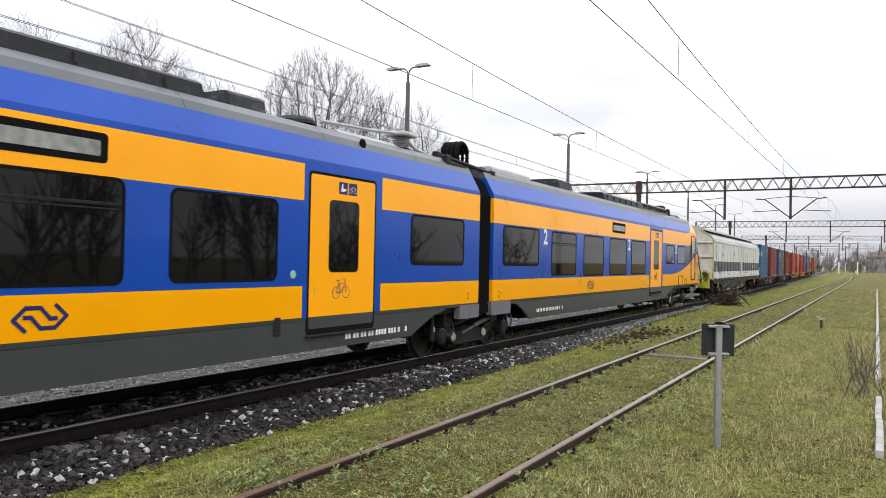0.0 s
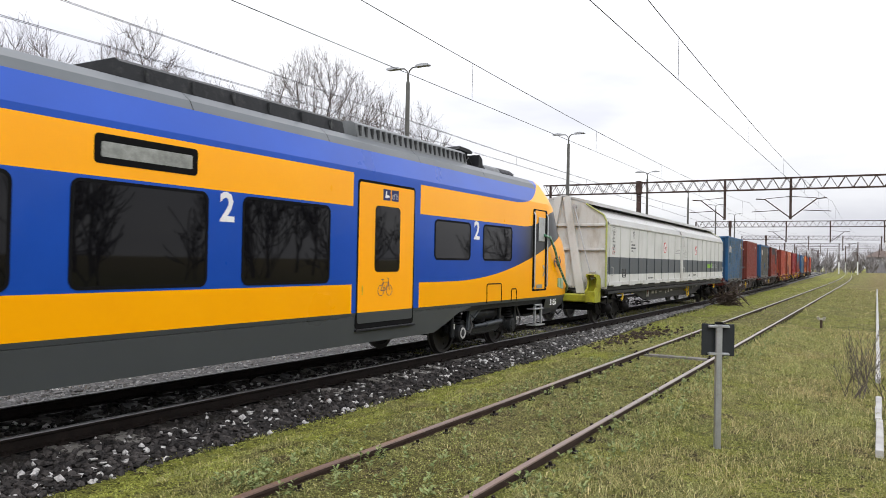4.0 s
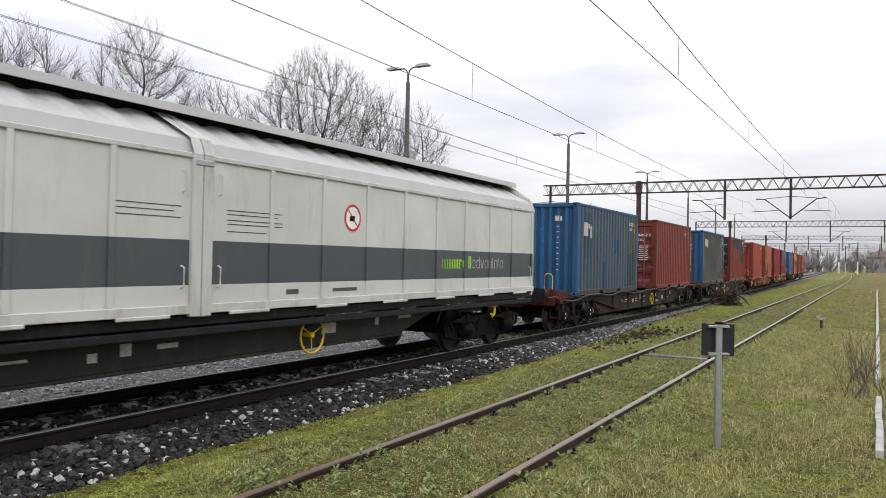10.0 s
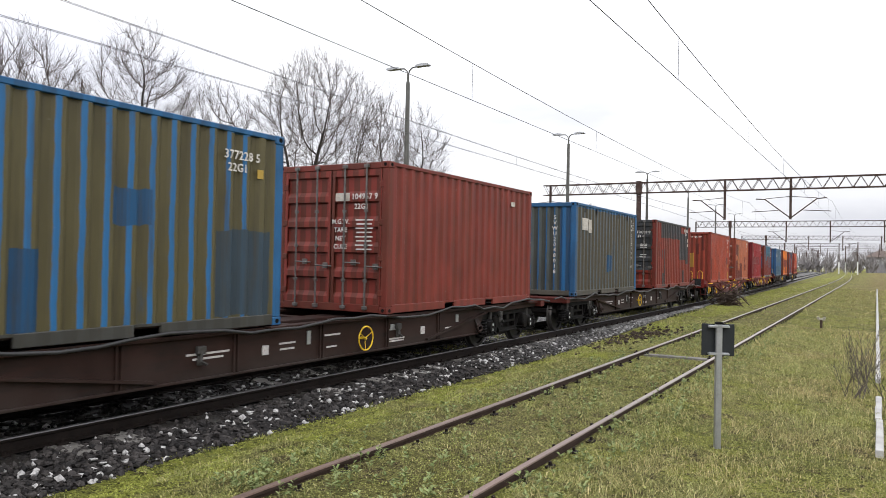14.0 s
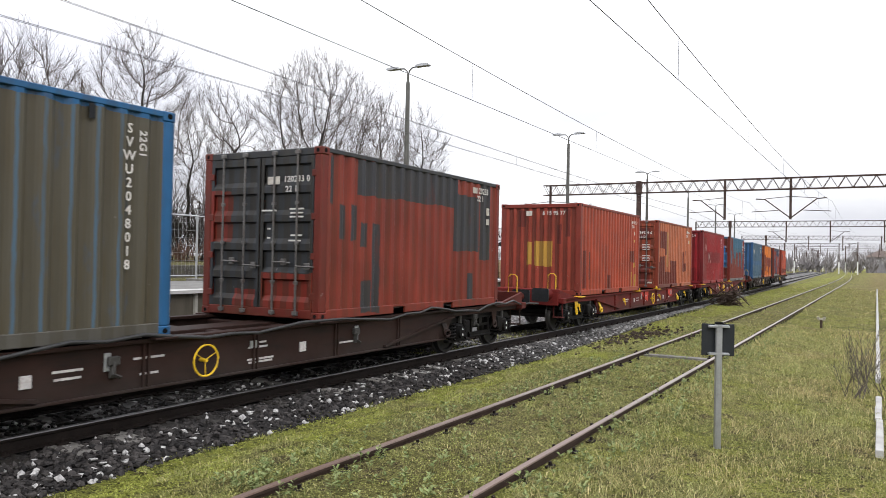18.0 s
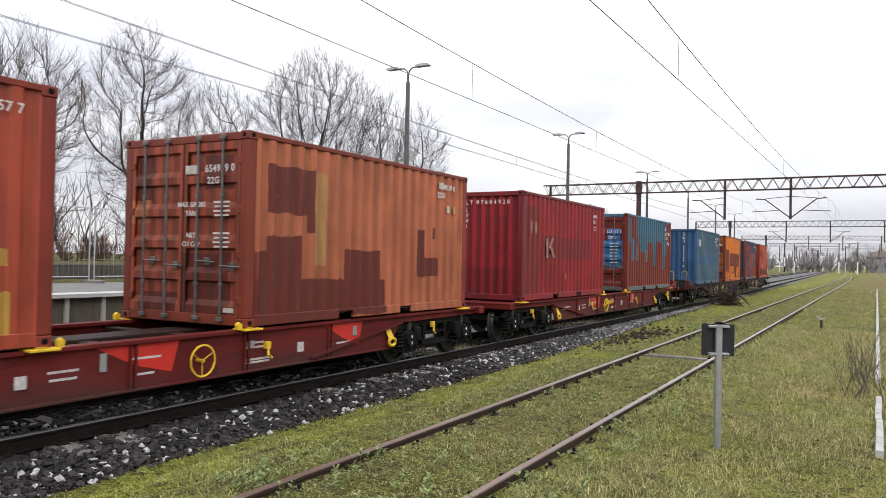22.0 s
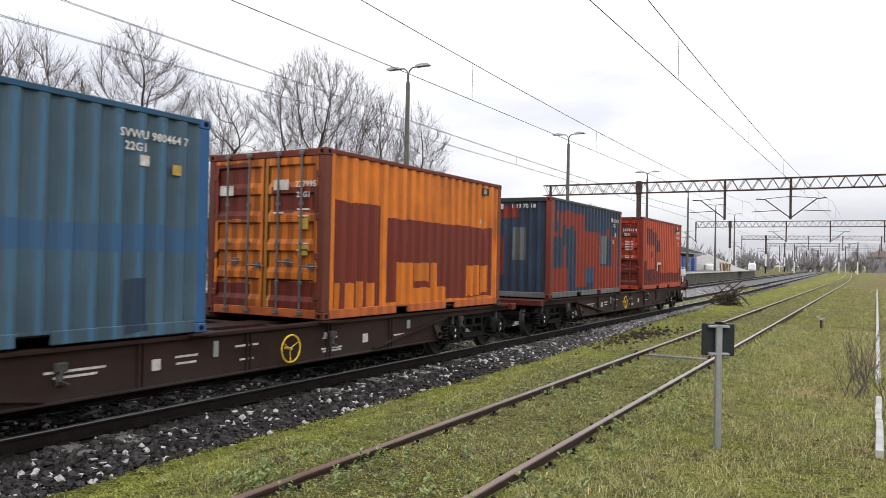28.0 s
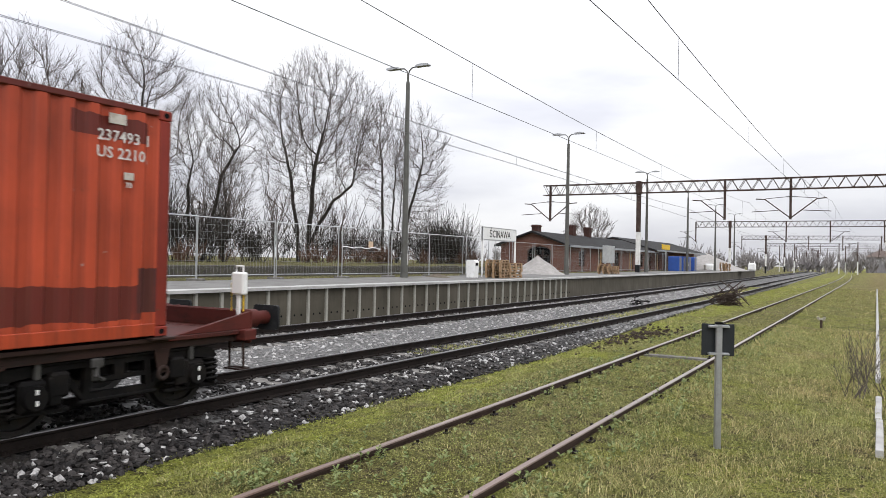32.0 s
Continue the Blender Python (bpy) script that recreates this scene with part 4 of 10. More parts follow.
                part("hinge", e, frame_m, door)
    CARRIED.append((c, u, 2.9))
    return c

BLUE, DEEP_YELLOW, SKIRT = (0.007, 0.064, 0.385), (1.0, 0.405, 0.0), (0.048, 0.053, 0.056)


def livery(name, cab, breaks):
    """Train paint in bands: grey skirt, yellow, blue, yellow, blue, grey roof. breaks: stretches without yellow; cab: the place of the driver's end."""
    m = Mat(name, 0.28)
    m.p.inputs["Coat Weight"].default_value, m.p.inputs["Coat Roughness"].default_value = 0.22, 0.03
    m.p.inputs["Specular IOR Level"].default_value = 0.16
    n = m.noise(0.8, 4)
    y, z = m.y, m.z
    low_top, up_lo, up_hi = 1.47, 2.665, 3.18
    if cab is not None:
        k = (y - (cab - 4.85)).most(0.0)
        low_top = k * k * 0.033 + 1.47
        k2 = (y - (cab - 2.3)).most(0.0)
        up_hi = k2 * k2 * k2 * 0.058 + 3.18
        k3 = (y - (cab - 1.5)).most(0.0)
        up_lo = k3 * k3 * 0.16 + 2.665
    yel = (z > 1.03) * (z < low_top)
    yel = yel.most((z > up_lo) * (z < up_hi))
    for a, b in breaks:
        yel = yel * (y.within(a, b) * -1.0 + 1.0)
    blue = m.mix(n.ramp(0.3, 0.7), shade(BLUE, 0.92), shade(BLUE, 1.08))
    if cab is not None:
        blue = m.mix(y.ramp(cab - 2.7, cab - 1.0) * (z < 3.1), blue, (0.012, 0.013, 0.016))
    col = m.mix(yel, blue, m.mix(n.ramp(0.3, 0.7), shade(DEEP_YELLOW, 0.96), shade(DEEP_YELLOW, 1.04)))
    col = m.mix(z < 1.03, col, m.mix(n, shade(SKIRT, 0.85), shade(SKIRT, 1.15)))
    roof = (z > 3.61)
    if cab is not None:
        nose = y > cab
        front = (z > ((y - cab) * 0.36 + 2.2).least(2.52)) * (z < ((y - cab) * 0.22 + 3.03))
        col = m.mix(nose * (z > 1.03), col, DEEP_YELLOW)
        k4 = (y - (cab + 0.35)).most(0.0)
        col = m.mix(nose * (z < (k4 * -0.34 + 1.03)), col, SKIRT)
        col = m.mix(nose * front, col, (0.010, 0.011, 0.013))
        col = m.mix(((y - cab) > 1.80) * z.within(2.02, 2.24), col, (0.012, 0.013, 0.015))
        roof = roof * (y < (cab - 0.38))
    col = m.mix(roof, col, m.mix(n.ramp(0.3, 0.7), (0.105, 0.117, 0.127), (0.135, 0.147, 0.157)))
    m.color(col)
    m.rough(roof * 0.15 + (n * 0.04 + 0.26))
    return m.m


M_GLASS = Mat("tinted train glass", 0.03)
M_GLASS.p.inputs["Base Color"].default_value = (0.004, 0.004, 0.005, 1)
M_GLASS.p.inputs["Specular IOR Level"].default_value = 0.30
M_GLASS = M_GLASS.m
M_EMBLEM = surface("dark blue emblem", (0.012, 0.02, 0.11), 0.4, 0, 0.05, 5, 40, 0)
M_ROOFKIT = surface("dark grey roof equipment", (0.030, 0.032, 0.035), 0.6, 0.2, 0.25, 3, 50, 0.15, (0.15, 0.15, 0.15), 0.3)
M_ROOFMID = surface("mid grey roof panels", (0.17, 0.18, 0.185), 0.5, 0.2, 0.15, 3, 50, 0.1, (0.09, 0.09, 0.09), 0.3)
M_ROOFPALE = surface("pale grey roof boxes", (0.42, 0.43, 0.43), 0.55, 0.2, 0.15, 3, 50, 0.1, (0.2, 0.2, 0.19), 0.3)
M_GREYPLATE = surface("mid grey step plate", (0.15, 0.15, 0.17), 0.55, 0.1, 0.1, 3, 50, 0.1)
M_BOGIE = surface("dark grey new bogie paint", (0.014, 0.0155, 0.017), 0.5, 0.1, 0.2, 4, 60, 0.1, (0.035, 0.03, 0.026), 0.3)
M_DISPLAY = surface("pale display glass", (0.30, 0.31, 0.29), 0.2, 0, 0.35, 8, 60, 0)
M_MINT = surface("mint green button", (0.25, 0.50, 0.42), 0.3, 0, 0.1, 10, 60, 0)

SIDE_PROFILE = [(1.30, 0.97), (1.40, 0.97), (1.41, 1.03), (1.41, 3.18), (1.40, 3.26), (1.205, 3.61), (1.14, 3.73), (1.0, 3.84), (0.75, 3.91), (0.4, 3.94), (0.0, 3.95)]


def car_shell(g, stations, low=None):
    prof = [(-x, z) for x, z in SIDE_PROFILE[:-1]] + SIDE_PROFILE[::-1]
    rows = [[(x, y, z) for x, z in prof] for y in stations]
    g.grid(rows)
    n = len(prof)
    for row, flip in ((rows[0], True), (rows[-1], False)):
        g.add(row, [tuple(range(n))[::-1] if flip else tuple(range(n))])


def window(parent, y0, y1, z0, z1, name="window", r=0.11, vent=False):
    for s in (1, -1):
        g = Geo()
        outer, inner = rounded(y0, y1, z0, z1, r), rounded(y0 + 0.035, y1 - 0.035, z0 + 0.035, z1 - 0.035, r - 0.03)
        n = len(outer)
        g.add([(s * 1.407, a, b) for a, b in outer] + [(s * 1.417, a, b) for a, b in outer] + [(s * 1.417, a, b) for a, b in inner] + [(s * 1.409, a, b) for a, b in inner],
              [q if s > 0 else q[::-1] for k in range(3) for q in [(k * n + i, k * n + (i + 1) % n, (k + 1) * n + (i + 1) % n, (k + 1) * n + i) for i in range(n)]])
        fr = part(name, g, M_BLACK, parent)
        p = Geo()
        p.prism(inner if s > 0 else inner[::-1], "x", s * 1.40, s * 1.4125)
        part("pane", p, M_GLASS, fr)
        if vent:
            v = Geo()
            v.box(s * 1.410, s * 1.420, y0 + 0.05, y1 - 0.05, z1 - 0.30, z1 - 0.265, 0.004)
            v.box(s * 1.410, s * 1.420, y0 + 0.05, y1 - 0.05, z1 - 0.345, z1 - 0.325, 0.004)
            part("vent_bar", v, M_BLACKPAINT, fr)


def train_door(parent, y0, y1, paint):
    for s in (1, -1):
        d = Geo()
        outer = rounded(y0, y1, 0.77, 3.10, 0.07)
        d.prism(outer if s > 0 else outer[::-1], "x", s * 1.392, s * 1.4125)
        door = part("door", d, M_BLACK, parent, "black-sealed yellow and grey sliding door")
        lf = Geo()
        inn = rounded(y0 + 0.04, y1 - 0.04, 0.86, 3.06, 0.05)
        lf.prism(inn if s > 0 else inn[::-1], "x", s * 1.40, s * 1.4165)
        part("door_leaf", lf, M_DOORLEAF, door)
        w = Geo()
        c = (y0 + y1) / 2
        pane = rounded(c - 0.36, c + 0.36, 1.66, 2.72, 0.08)
        w.prism(pane if s > 0 else pane[::-1], "x", s * 1.41, s * 1.4215)
        part("door_window", w, M_GLASS, door)
        h = Geo()
        h.box(s * 1.415, s * 1.425, y0 + 0.14, y0 + 0.17, 1.30, 1.45, 0.004)
        part("door_handle", h, M_YELLOW, door)
        t = Geo()
        t.box(s * 1.40, s * 1.45, y0 - 0.02, y1 + 0.02, 0.74, 0.775, 0.008)
        part("door_sill", t, M_BLACKPAINT, door)
    b = bicycle_mark(parent, c - 0.05, 1.36)
    g = Geo()
    for o in (-0.15, 0.09):
        g.box(1.4165, 1.4185, c + o, c + o + 0.21, 2.82, 3.0)
    part("pictogram", g, M_EMBLEM, parent)
    g = Geo()
    g.prism([(c - 0.10, 2.86), (c - 0.03, 2.86), (c + 0.03, 2.88), (c + 0.02, 2.90), (c - 0.05, 2.91), (c - 0.05, 2.97), (c - 0.08, 2.97)], "x", 1.418, 1.4195)
    part("pictogram_drawing", g, M_WHITE, parent)
    g = Geo()
    for o in (0.14, 0.25):
        g.tube([(1.4190, c + o + 0.035 * math.cos(k * 0.7854), 2.885 + 0.035 * math.sin(k * 0.7854)) for k in range(8)], 0.003, 4, True)
    g.tube([(1.419, c + 0.14, 2.885), (1.419, c + 0.175, 2.94), (1.419, c + 0.235, 2.94), (1.419, c + 0.25, 2.885)], 0.003, 4)
    part("pictogram_drawing", g, M_WHITE, parent)


M_DOORLEAF = Mat("yellow door with grey foot", 0.28)
M_DOORLEAF.color(M_DOORLEAF.mix(M_DOORLEAF.z < 1.03, DEEP_YELLOW, SKIRT))
M_DOORLEAF = M_DOORLEAF.m


def bicycle_mark(parent, y, z):
    g = Geo()
    x = 1.4185
    for o in (-0.12, 0.12):
        g.tube([(x, y + o + 0.085 * math.cos(k * math.pi / 9), z + 0.085 * math.sin(k * math.pi / 9)) for k in range(18)], 0.005, 4, True)
    for pts in ([(-0.12, 0), (0.0, 0.0), (0.09, 0.13), (-0.06, 0.13), (0.0, 0.0)], [(-0.12, 0), (-0.06, 0.13), (-0.075, 0.17)], [(0.12, 0), (0.085, 0.19), (0.05, 0.20)], [(-0.11, 0.175), (-0.04, 0.175)]):
        g.tube([(x, y + a, z + b) for a, b in pts], 0.006, 4)
    return part("bicycle_mark", g, M_EMBLEM, parent)


def arrow_emblem(parent, m, w=0.56, h=0.245, name="emblem"):
    """A flat emblem of two bent bands, the same turned half round."""
    g = Geo()
    t = 0.042 * w / 0.56

    def stroke(pts):
        for (x0, y0), (x1, y1) in zip(pts[:-1], pts[1:]):
            d = Vector((x1 - x0, y1 - y0, 0)).normalized() * (t * 0.30)
            n = Vector((-d.y, d.x, 0)).normalized() * t / 2
            p, q = Vector((x0, y0, 0)) - d, Vector((x1, y1, 0)) + d
            g.add([p + n, p - n, q - n, q + n], [(0, 1, 2, 3)])

    band = [(-0.54, -0.98), (-0.95, -0.10), (-0.54, 0.80), (0.0, 0.80), (0.34, -0.08), (0.58, -0.08)]
    stroke([(x * w / 2, y * h / 2) for x, y in band])
    stroke([(-x * w / 2, -y * h / 2) for x, y in band])
    ob = part(name, g, M_EMBLEM, parent)
    ob.matrix_basis = m
    return ob


M_DAMPER = surface("slate grey damper paint", (0.060, 0.068, 0.078), 0.4, 0.2, 0.15, 4, 60, 0.05)
M_LAMPTAPE = Mat("green and white taped lamp", 0.4)
_t = M_LAMPTAPE.noise(7, 3, (1, 2, 0.3))
M_LAMPTAPE.color(M_LAMPTAPE.mix(_t.ramp(0.45, 0.55), (0.20, 0.36, 0.17), (0.50, 0.55, 0.42)))
M_LAMPTAPE = M_LAMPTAPE.m
M_CREAM = surface("cream disc cap", (0.42, 0.40, 0.32), 0.5, 0.1, 0.2, 9, 60, 0.1, (0.15, 0.13, 0.1), 0.4)


def emu_bogie(parent, y, base, r=0.43, jacobs=False):
    bg = new("bogie")
    bg.parent, bg.matrix_basis = parent, Matrix.Translation((0, y, 0))
    for s in (-1, 1):
        g = Geo()
        low = 0.20 if jacobs else 0.33
        prof = [(-base - 0.30, 0.58), (-base + 0.35, 0.66), (-0.62, 0.46), (0.62, 0.46), (base - 0.35, 0.66), (base + 0.30, 0.58), (base + 0.28, 0.44), (base - 0.32, 0.42), (0.62, low), (-0.62, low), (-base + 0.32, 0.42), (-base - 0.28, 0.44)]
        g.prism(prof[::-1] if s > 0 else prof, "x", s * 0.99, s * 1.08)
        g.box(s * 1.08, s * 1.10, -0.62, 0.62, low, low + 0.035, 0.006)
        part("side_frame", g, M_BOGIE, bg)
        for a in (-base, base):
            out = -1 if a < 0 else 1
            b = Geo()
            b.box(s * 1.0, s * 1.15, a - 0.16, a + 0.16, 0.32, 0.56, 0.05)
            b.lathe([(0.0, s * 0.10), (0.10, s * 0.10), (0.155, s * 0.08), (0.165, 0.0)], (s * 1.15, a, r), "x", 20)
            for q in range(6):
                b.cyl((s * 1.23, a + 0.12 * math.cos(q * 1.047), r + 0.12 * math.sin(q * 1.047)), (s * 1.25, a + 0.12 * math.cos(q * 1.047), r + 0.12 * math.sin(q * 1.047)), 0.013, n=6)
            part("axle_box", b, M_BOGIE, bg, smooth=40)
            k = Geo()
            k.lathe([(0.075, s * 0.102), (0.075, s * 0.106), (0.112, s * 0.106), (0.112, s * 0.102)], (s * 1.15, a, r), "x", 24)
            part("axle_cap", k, M_COPING if a < 0 and not jacobs else M_BOGIE, bg, smooth=40)
            p = Geo()
            for zz in range(4):
                p.lathe([(0.10, 0.0), (0.15, 0.03), (0.10, 0.06)], (s * 1.06, a, 0.58 + zz * 0.06), "z", 16)
            part("primary_spring", p, M_BLACK, bg, smooth=50)
            d = Geo()
            d.cyl((s * 1.15, a + out * 0.27, 0.36), (s * 1.15, a + out * 0.27, 0.66), 0.05, n=12)
            d.cyl((s * 1.15, a + out * 0.27, 0.62), (s * 1.15, a + out * 0.27, 0.92), 0.035, n=10)
            part("damper", d, M_BOGIE, bg, smooth=40)
            d = Geo()
            d.box(s * 1.198, s * 1.206, a + out * 0.27 - 0.018, a + out * 0.27 + 0.018, 0.52, 0.62)
            part("damper_label", d, M_COPING, bg)
            d = Geo()
            d.tube([(s * 1.23, a + 0.12, r + 0.02), (s * 1.24, a + 0.3, r - 0.02), (s * 1.20, a + 0.48, r + 0.10), (s * 1.16, a + 0.46, 0.70), (s * 1.10, a + 0.42, 0.88)], 0.022, 6)
            part("sensor_cable", d, M_MASTLIGHT, bg, smooth=60)
            d = Geo()
            d.box(s * 0.94, s * 1.08, a - out * 0.16, a - out * 0.42, 0.28, 0.50, 0.03)
            part("brake_caliper", d, M_STEEL_DARK, bg)
        lo, hi = ((-0.55, 0.42), (0.62, 0.66)) if jacobs else ((-0.62, 0.52), (0.62, 0.56))
        t = Geo()
        mid = ((lo[0] + hi[0]) / 2, (lo[1] + hi[1]) / 2)
        t.cyl((s * 1.20, lo[0], lo[1]), (s * 1.20, mid[0], mid[1]), 0.035, n=12)
        t.cyl((s * 1.20, mid[0] - 0.1, mid[1] - 0.01), (s * 1.20, hi[0], hi[1]), 0.052, n=12)
        part("yaw_damper", t, M_DAMPER, bg, smooth=40)
        if jacobs:
            t = Geo()
            t.cyl((s * 1.16, -0.80, 0.62), (s * 1.16, 0.55, 0.80), 0.035, n=12)
            part("traction_rod", t, M_MASTLIGHT, bg, smooth=40)
            for o in (-0.72, 0.60):
                t = Geo()
                t.lathe([(0.0, s * 0.03), (0.075, s * 0.03), (0.09, s * 0.015), (0.09, 0.0)], (s * 1.10, o, 0.36), "x", 20)
                part("pivot_cap", t, M_CREAM, bg, smooth=40)
            for o in (-1.0, 1.0):
                t = Geo()
                t.box(s * 1.06, s * 1.16, o - 0.16, o + 0.16, 0.56, 0.92, 0.02)
                t.cyl((s * 1.16, o, 0.80), (s * 1.175, o, 0.80), 0.03, n=8)
                t.cyl((s * 1.16, o, 0.68), (s * 1.175, o, 0.68), 0.03, n=8)
                part("spring_post", t, M_BOGIE, bg)
        else:
            br = Geo()
            br.prism([(-0.85, 0.46), (-0.70, 0.46), (-0.66, 0.62), (-0.22, 0.86), (-0.22, 0.92), (-0.78, 0.92)], "x", s * 1.12, s * 1.17)
            br.tube([(s * 1.17, -0.78, 0.80), (s * 1.19, -0.62, 0.70), (s * 1.17, -0.30, 0.88)], 0.012, 5)
            part("damper_bracket", br, M_DAMPER, bg)
            br = Geo()
            br.box(s * 1.12, s * 1.20, 0.58, 0.68, 0.50, 0.92, 0.02)
            part("damper_bracket", br, M_BOGIE, bg)
            br = Geo()
            br.cyl((s * 1.0, -0.40, 0.74), (s * 1.0, 0.45, 0.74), 0.14, n=16)
            part("air_reservoir", br, M_BLACKPAINT, bg, smooth=40)
        for o in (-0.3, 0.3):
            sp = Geo()
            sp.lathe([(0.0, 0.0), (0.22, 0.0), (0.26, 0.06), (0.24, 0.12), (0.26, 0.18), (0.20, 0.24), (0.0, 0.24)], (s * 0.85, o if jacobs else 0.0, 0.52), "z", 18)
            part("air_spring", sp, M_BLACK, bg, smooth=50)
            if not jacobs:
                break
    g = Geo()
    g.box(-0.98, 0.98, -0.35, 0.35, 0.40, 0.56, 0.03)
    g.box(-0.7, 0.7, -base + 0.2, base - 0.2, 0.3, 0.5, 0.04)
    part("bolster", g, M_BOGIE, bg)
    wheelset(bg, -base, r)
    wheelset(bg, base, r)
    return bg


def marks_on_car(parent, u, n2, z):
    letters("2", 0.50, M_WHITE, "class_number", parent, on_side(1.413, n2 - u, z), bold=0.012)


# the driving car: its zero mark is its middle
U1 = -31.0
lead = thing("driving_car", "yellow and blue railcar with dark glass and a grey roof", "railcar", "cars of the passenger train")
CABY = -21.65 - U1
M_LEAD = livery("railcar paint with swept cab lines", CABY, [(-29.55 - U1, -27.6 - U1)])
g = Geo()
y0 = -42.17 - U1
car_shell(g, [y0, y0 + 1, y0 + 3, CABY - 6, CABY - 3, CABY - 2, CABY - 1, CABY])
part("body_shell", g, M_LEAD, lead, smooth=14)
g = Geo()
LV = [(0.55, -19.75, 1.10), (0.62, -19.45, 1.22), (0.78, -19.15, 1.33), (1.03, -18.97, 1.38), (1.3, -18.92, 1.395), (1.7, -18.98, 1.40), (2.1, -19.15, 1.405), (2.4, -19.45, 1.405), (2.52, -19.72, 1.40),
      (2.6, -19.92, 1.40), (2.9, -20.25, 1.395), (3.2, -20.6, 1.385), (3.4, -20.85, 1.31), (3.61, -21.1, 1.195), (3.75, -21.33, 1.11), (3.86, -21.5, 0.92), (3.93, -21.62, 0.5)]
rows = []
for z, f, w in LV:
    f -= U1
    row = []
    for k in range(-16, 17):
        a = radians(90 * k / 16)
        e = 2 / 2.7
        x = w * math.copysign(abs(math.sin(a)) ** e, a)
        row.append((x, CABY + (f - CABY) * abs(math.cos(a)) ** e if abs(k) < 16 else CABY, z))
    rows.append(row)
g.grid(rows)
g.f = [q[::-1] for q in g.f]
part("nose", g, M_LEAD, lead, "rounded yellow nose with black windscreen", smooth=45)
g = Geo()
g.box(-1.0, 1.0, CABY - 0.5, -20.0 - U1, 0.55, 0.6)
part("nose_floor", g, M_BLACKPAINT, lead)
for a, b, z0, z1, v in ((-41.7, -39.7, 1.77, 2.64, False), (-38.9, -37.13, 1.53, 2.63, True), (-36.53, -34.78, 1.50, 2.63, False), (-34.2, -32.42, 1.50, 2.63, False), (-31.86, -30.1, 1.50, 2.63, False),
                        (-27.1, -25.7, 1.87, 2.61, False), (-25.16, -23.75, 1.87, 2.61, False)):
    window(lead, a - U1, b - U1, z0, z1, vent=v)
train_door(lead, -29.44 - U1, -27.78 - U1, M_LEAD)
marks_on_car(lead, U1, -39.3, 2.45)
marks_on_car(lead, U1, -32.12, 2.45)
marks_on_car(lead, U1, -25.44, 2.45)
arrow_emblem(lead, on_side(1.414, -35.9 - U1, 1.24))
arrow_emblem(lead, Matrix.Translation((1.397, -20.98 - U1, 1.876)) @ Matrix.Rotation(radians(3.4), 4, "Z") @ on_side(0, 0, 0), 0.56, 0.245)
for s in (1, -1):
    g = Geo()
    g.prism(rounded(-33.95 - U1, -32.6 - U1, 2.80, 3.11, 0.05), "x", s * 1.405, s * 1.414)
    g.cur = 1
    g.prism(rounded(-33.87 - U1, -32.68 - U1, 2.87, 3.03, 0.02), "x", s * 1.41, s * 1.4165)
    part("destination_display", g, [M_BLACK, M_DISPLAY], lead)
# driver's door with rails
for s in (1, -1):
    g = Geo()
    g.prism(rounded(-22.60 - U1, -21.74 - U1, 1.18, 3.10, 0.05), "x", s * 1.404, s * 1.413)
    cd = part("cab_door", g, M_BLACK, lead, "narrow driver's door between steel grab rails")
    g = Geo()
    g.prism(rounded(-22.48 - U1, -21.86 - U1, 1.22, 3.07, 0.04), "x", s * 1.41, s * 1.4165)
    part("door_leaf", g, M_LEAD, cd)
    for o in (-22.56, -21.79):
        g = Geo()
        g.tube([(s * 1.42, o - U1, 1.24), (s * 1.455, o - U1, 1.30), (s * 1.455, o - U1, 2.95), (s * 1.42, o - U1, 3.02)], 0.016, 6)
        part("grab_rail", g, M_ZINC, cd, smooth=40)
    g = Geo()
    g.box(s * 1.415, s * 1.445, -22.30 - U1, -21.93 - U1, 2.35, 2.92, 0.02)
    part("taped_panel", g, M_ROOFPALE, cd, "grey tape over the door window")
    g = Geo()
    g.box(s * 1.415, s * 1.425, -22.36 - U1, -22.02 - U1, 1.24, 1.33)
    part("kick_plate", g, M_ZINC, cd)
    g = Geo()
    g.tube([(s * 1.425, -21.98 - U1, 1.52), (s * 1.45, -21.98 - U1, 1.60), (s * 1.45, -21.98 - U1, 1.72), (s * 1.425, -21.98 - U1, 1.78)], 0.015, 6)
    part("door_handle", g, M_ZINC, cd)
    for a, b, z0, z1 in ((-24.95, -24.25, 1.0, 1.39), (-23.75, -23.48, 1.0, 1.26)):
        g = Geo()
        g.tube([(s * 1.414, a - U1, z0), (s * 1.414, a - U1, z1 - 0.04), (s * 1.414, a + 0.04 - U1, z1), (s * 1.414, b - 0.04 - U1, z1), (s * 1.414, b - U1, z1 - 0.04), (s * 1.414, b - U1, z0)], 0.012, 5)
        part("service_hatch_seal", g, M_BLACK, lead)
    g = Geo()
    for yy in (-22.35, -21.97):
        g.box(s * 1.34, s * 1.40, yy - U1, yy + 0.04 - U1, 0.40, 0.86, 0.006)
    g.box(s * 1.34, s * 1.38, -22.35 - U1, -21.94 - U1, 0.82, 0.86, 0.006)
    step = part("cab_step", g, M_ZINC, lead, "grey metal cab step")
    for zz, out in ((0.36, 1.46), (0.74, 1.42)):
        g = Geo()
        g.box(s * 1.22, s * out, -22.45 - U1, -21.88 - U1, zz, zz + 0.03, 0.006)
        part("tread", g, M_ZINC, step)
    g = Geo()
    g.prism([(-20.55 - U1, 1.18), (-20.0 - U1, 1.15), (-19.95 - U1, 1.45), (-20.4 - U1, 1.62)], "x", s * 1.02, s * 1.30)
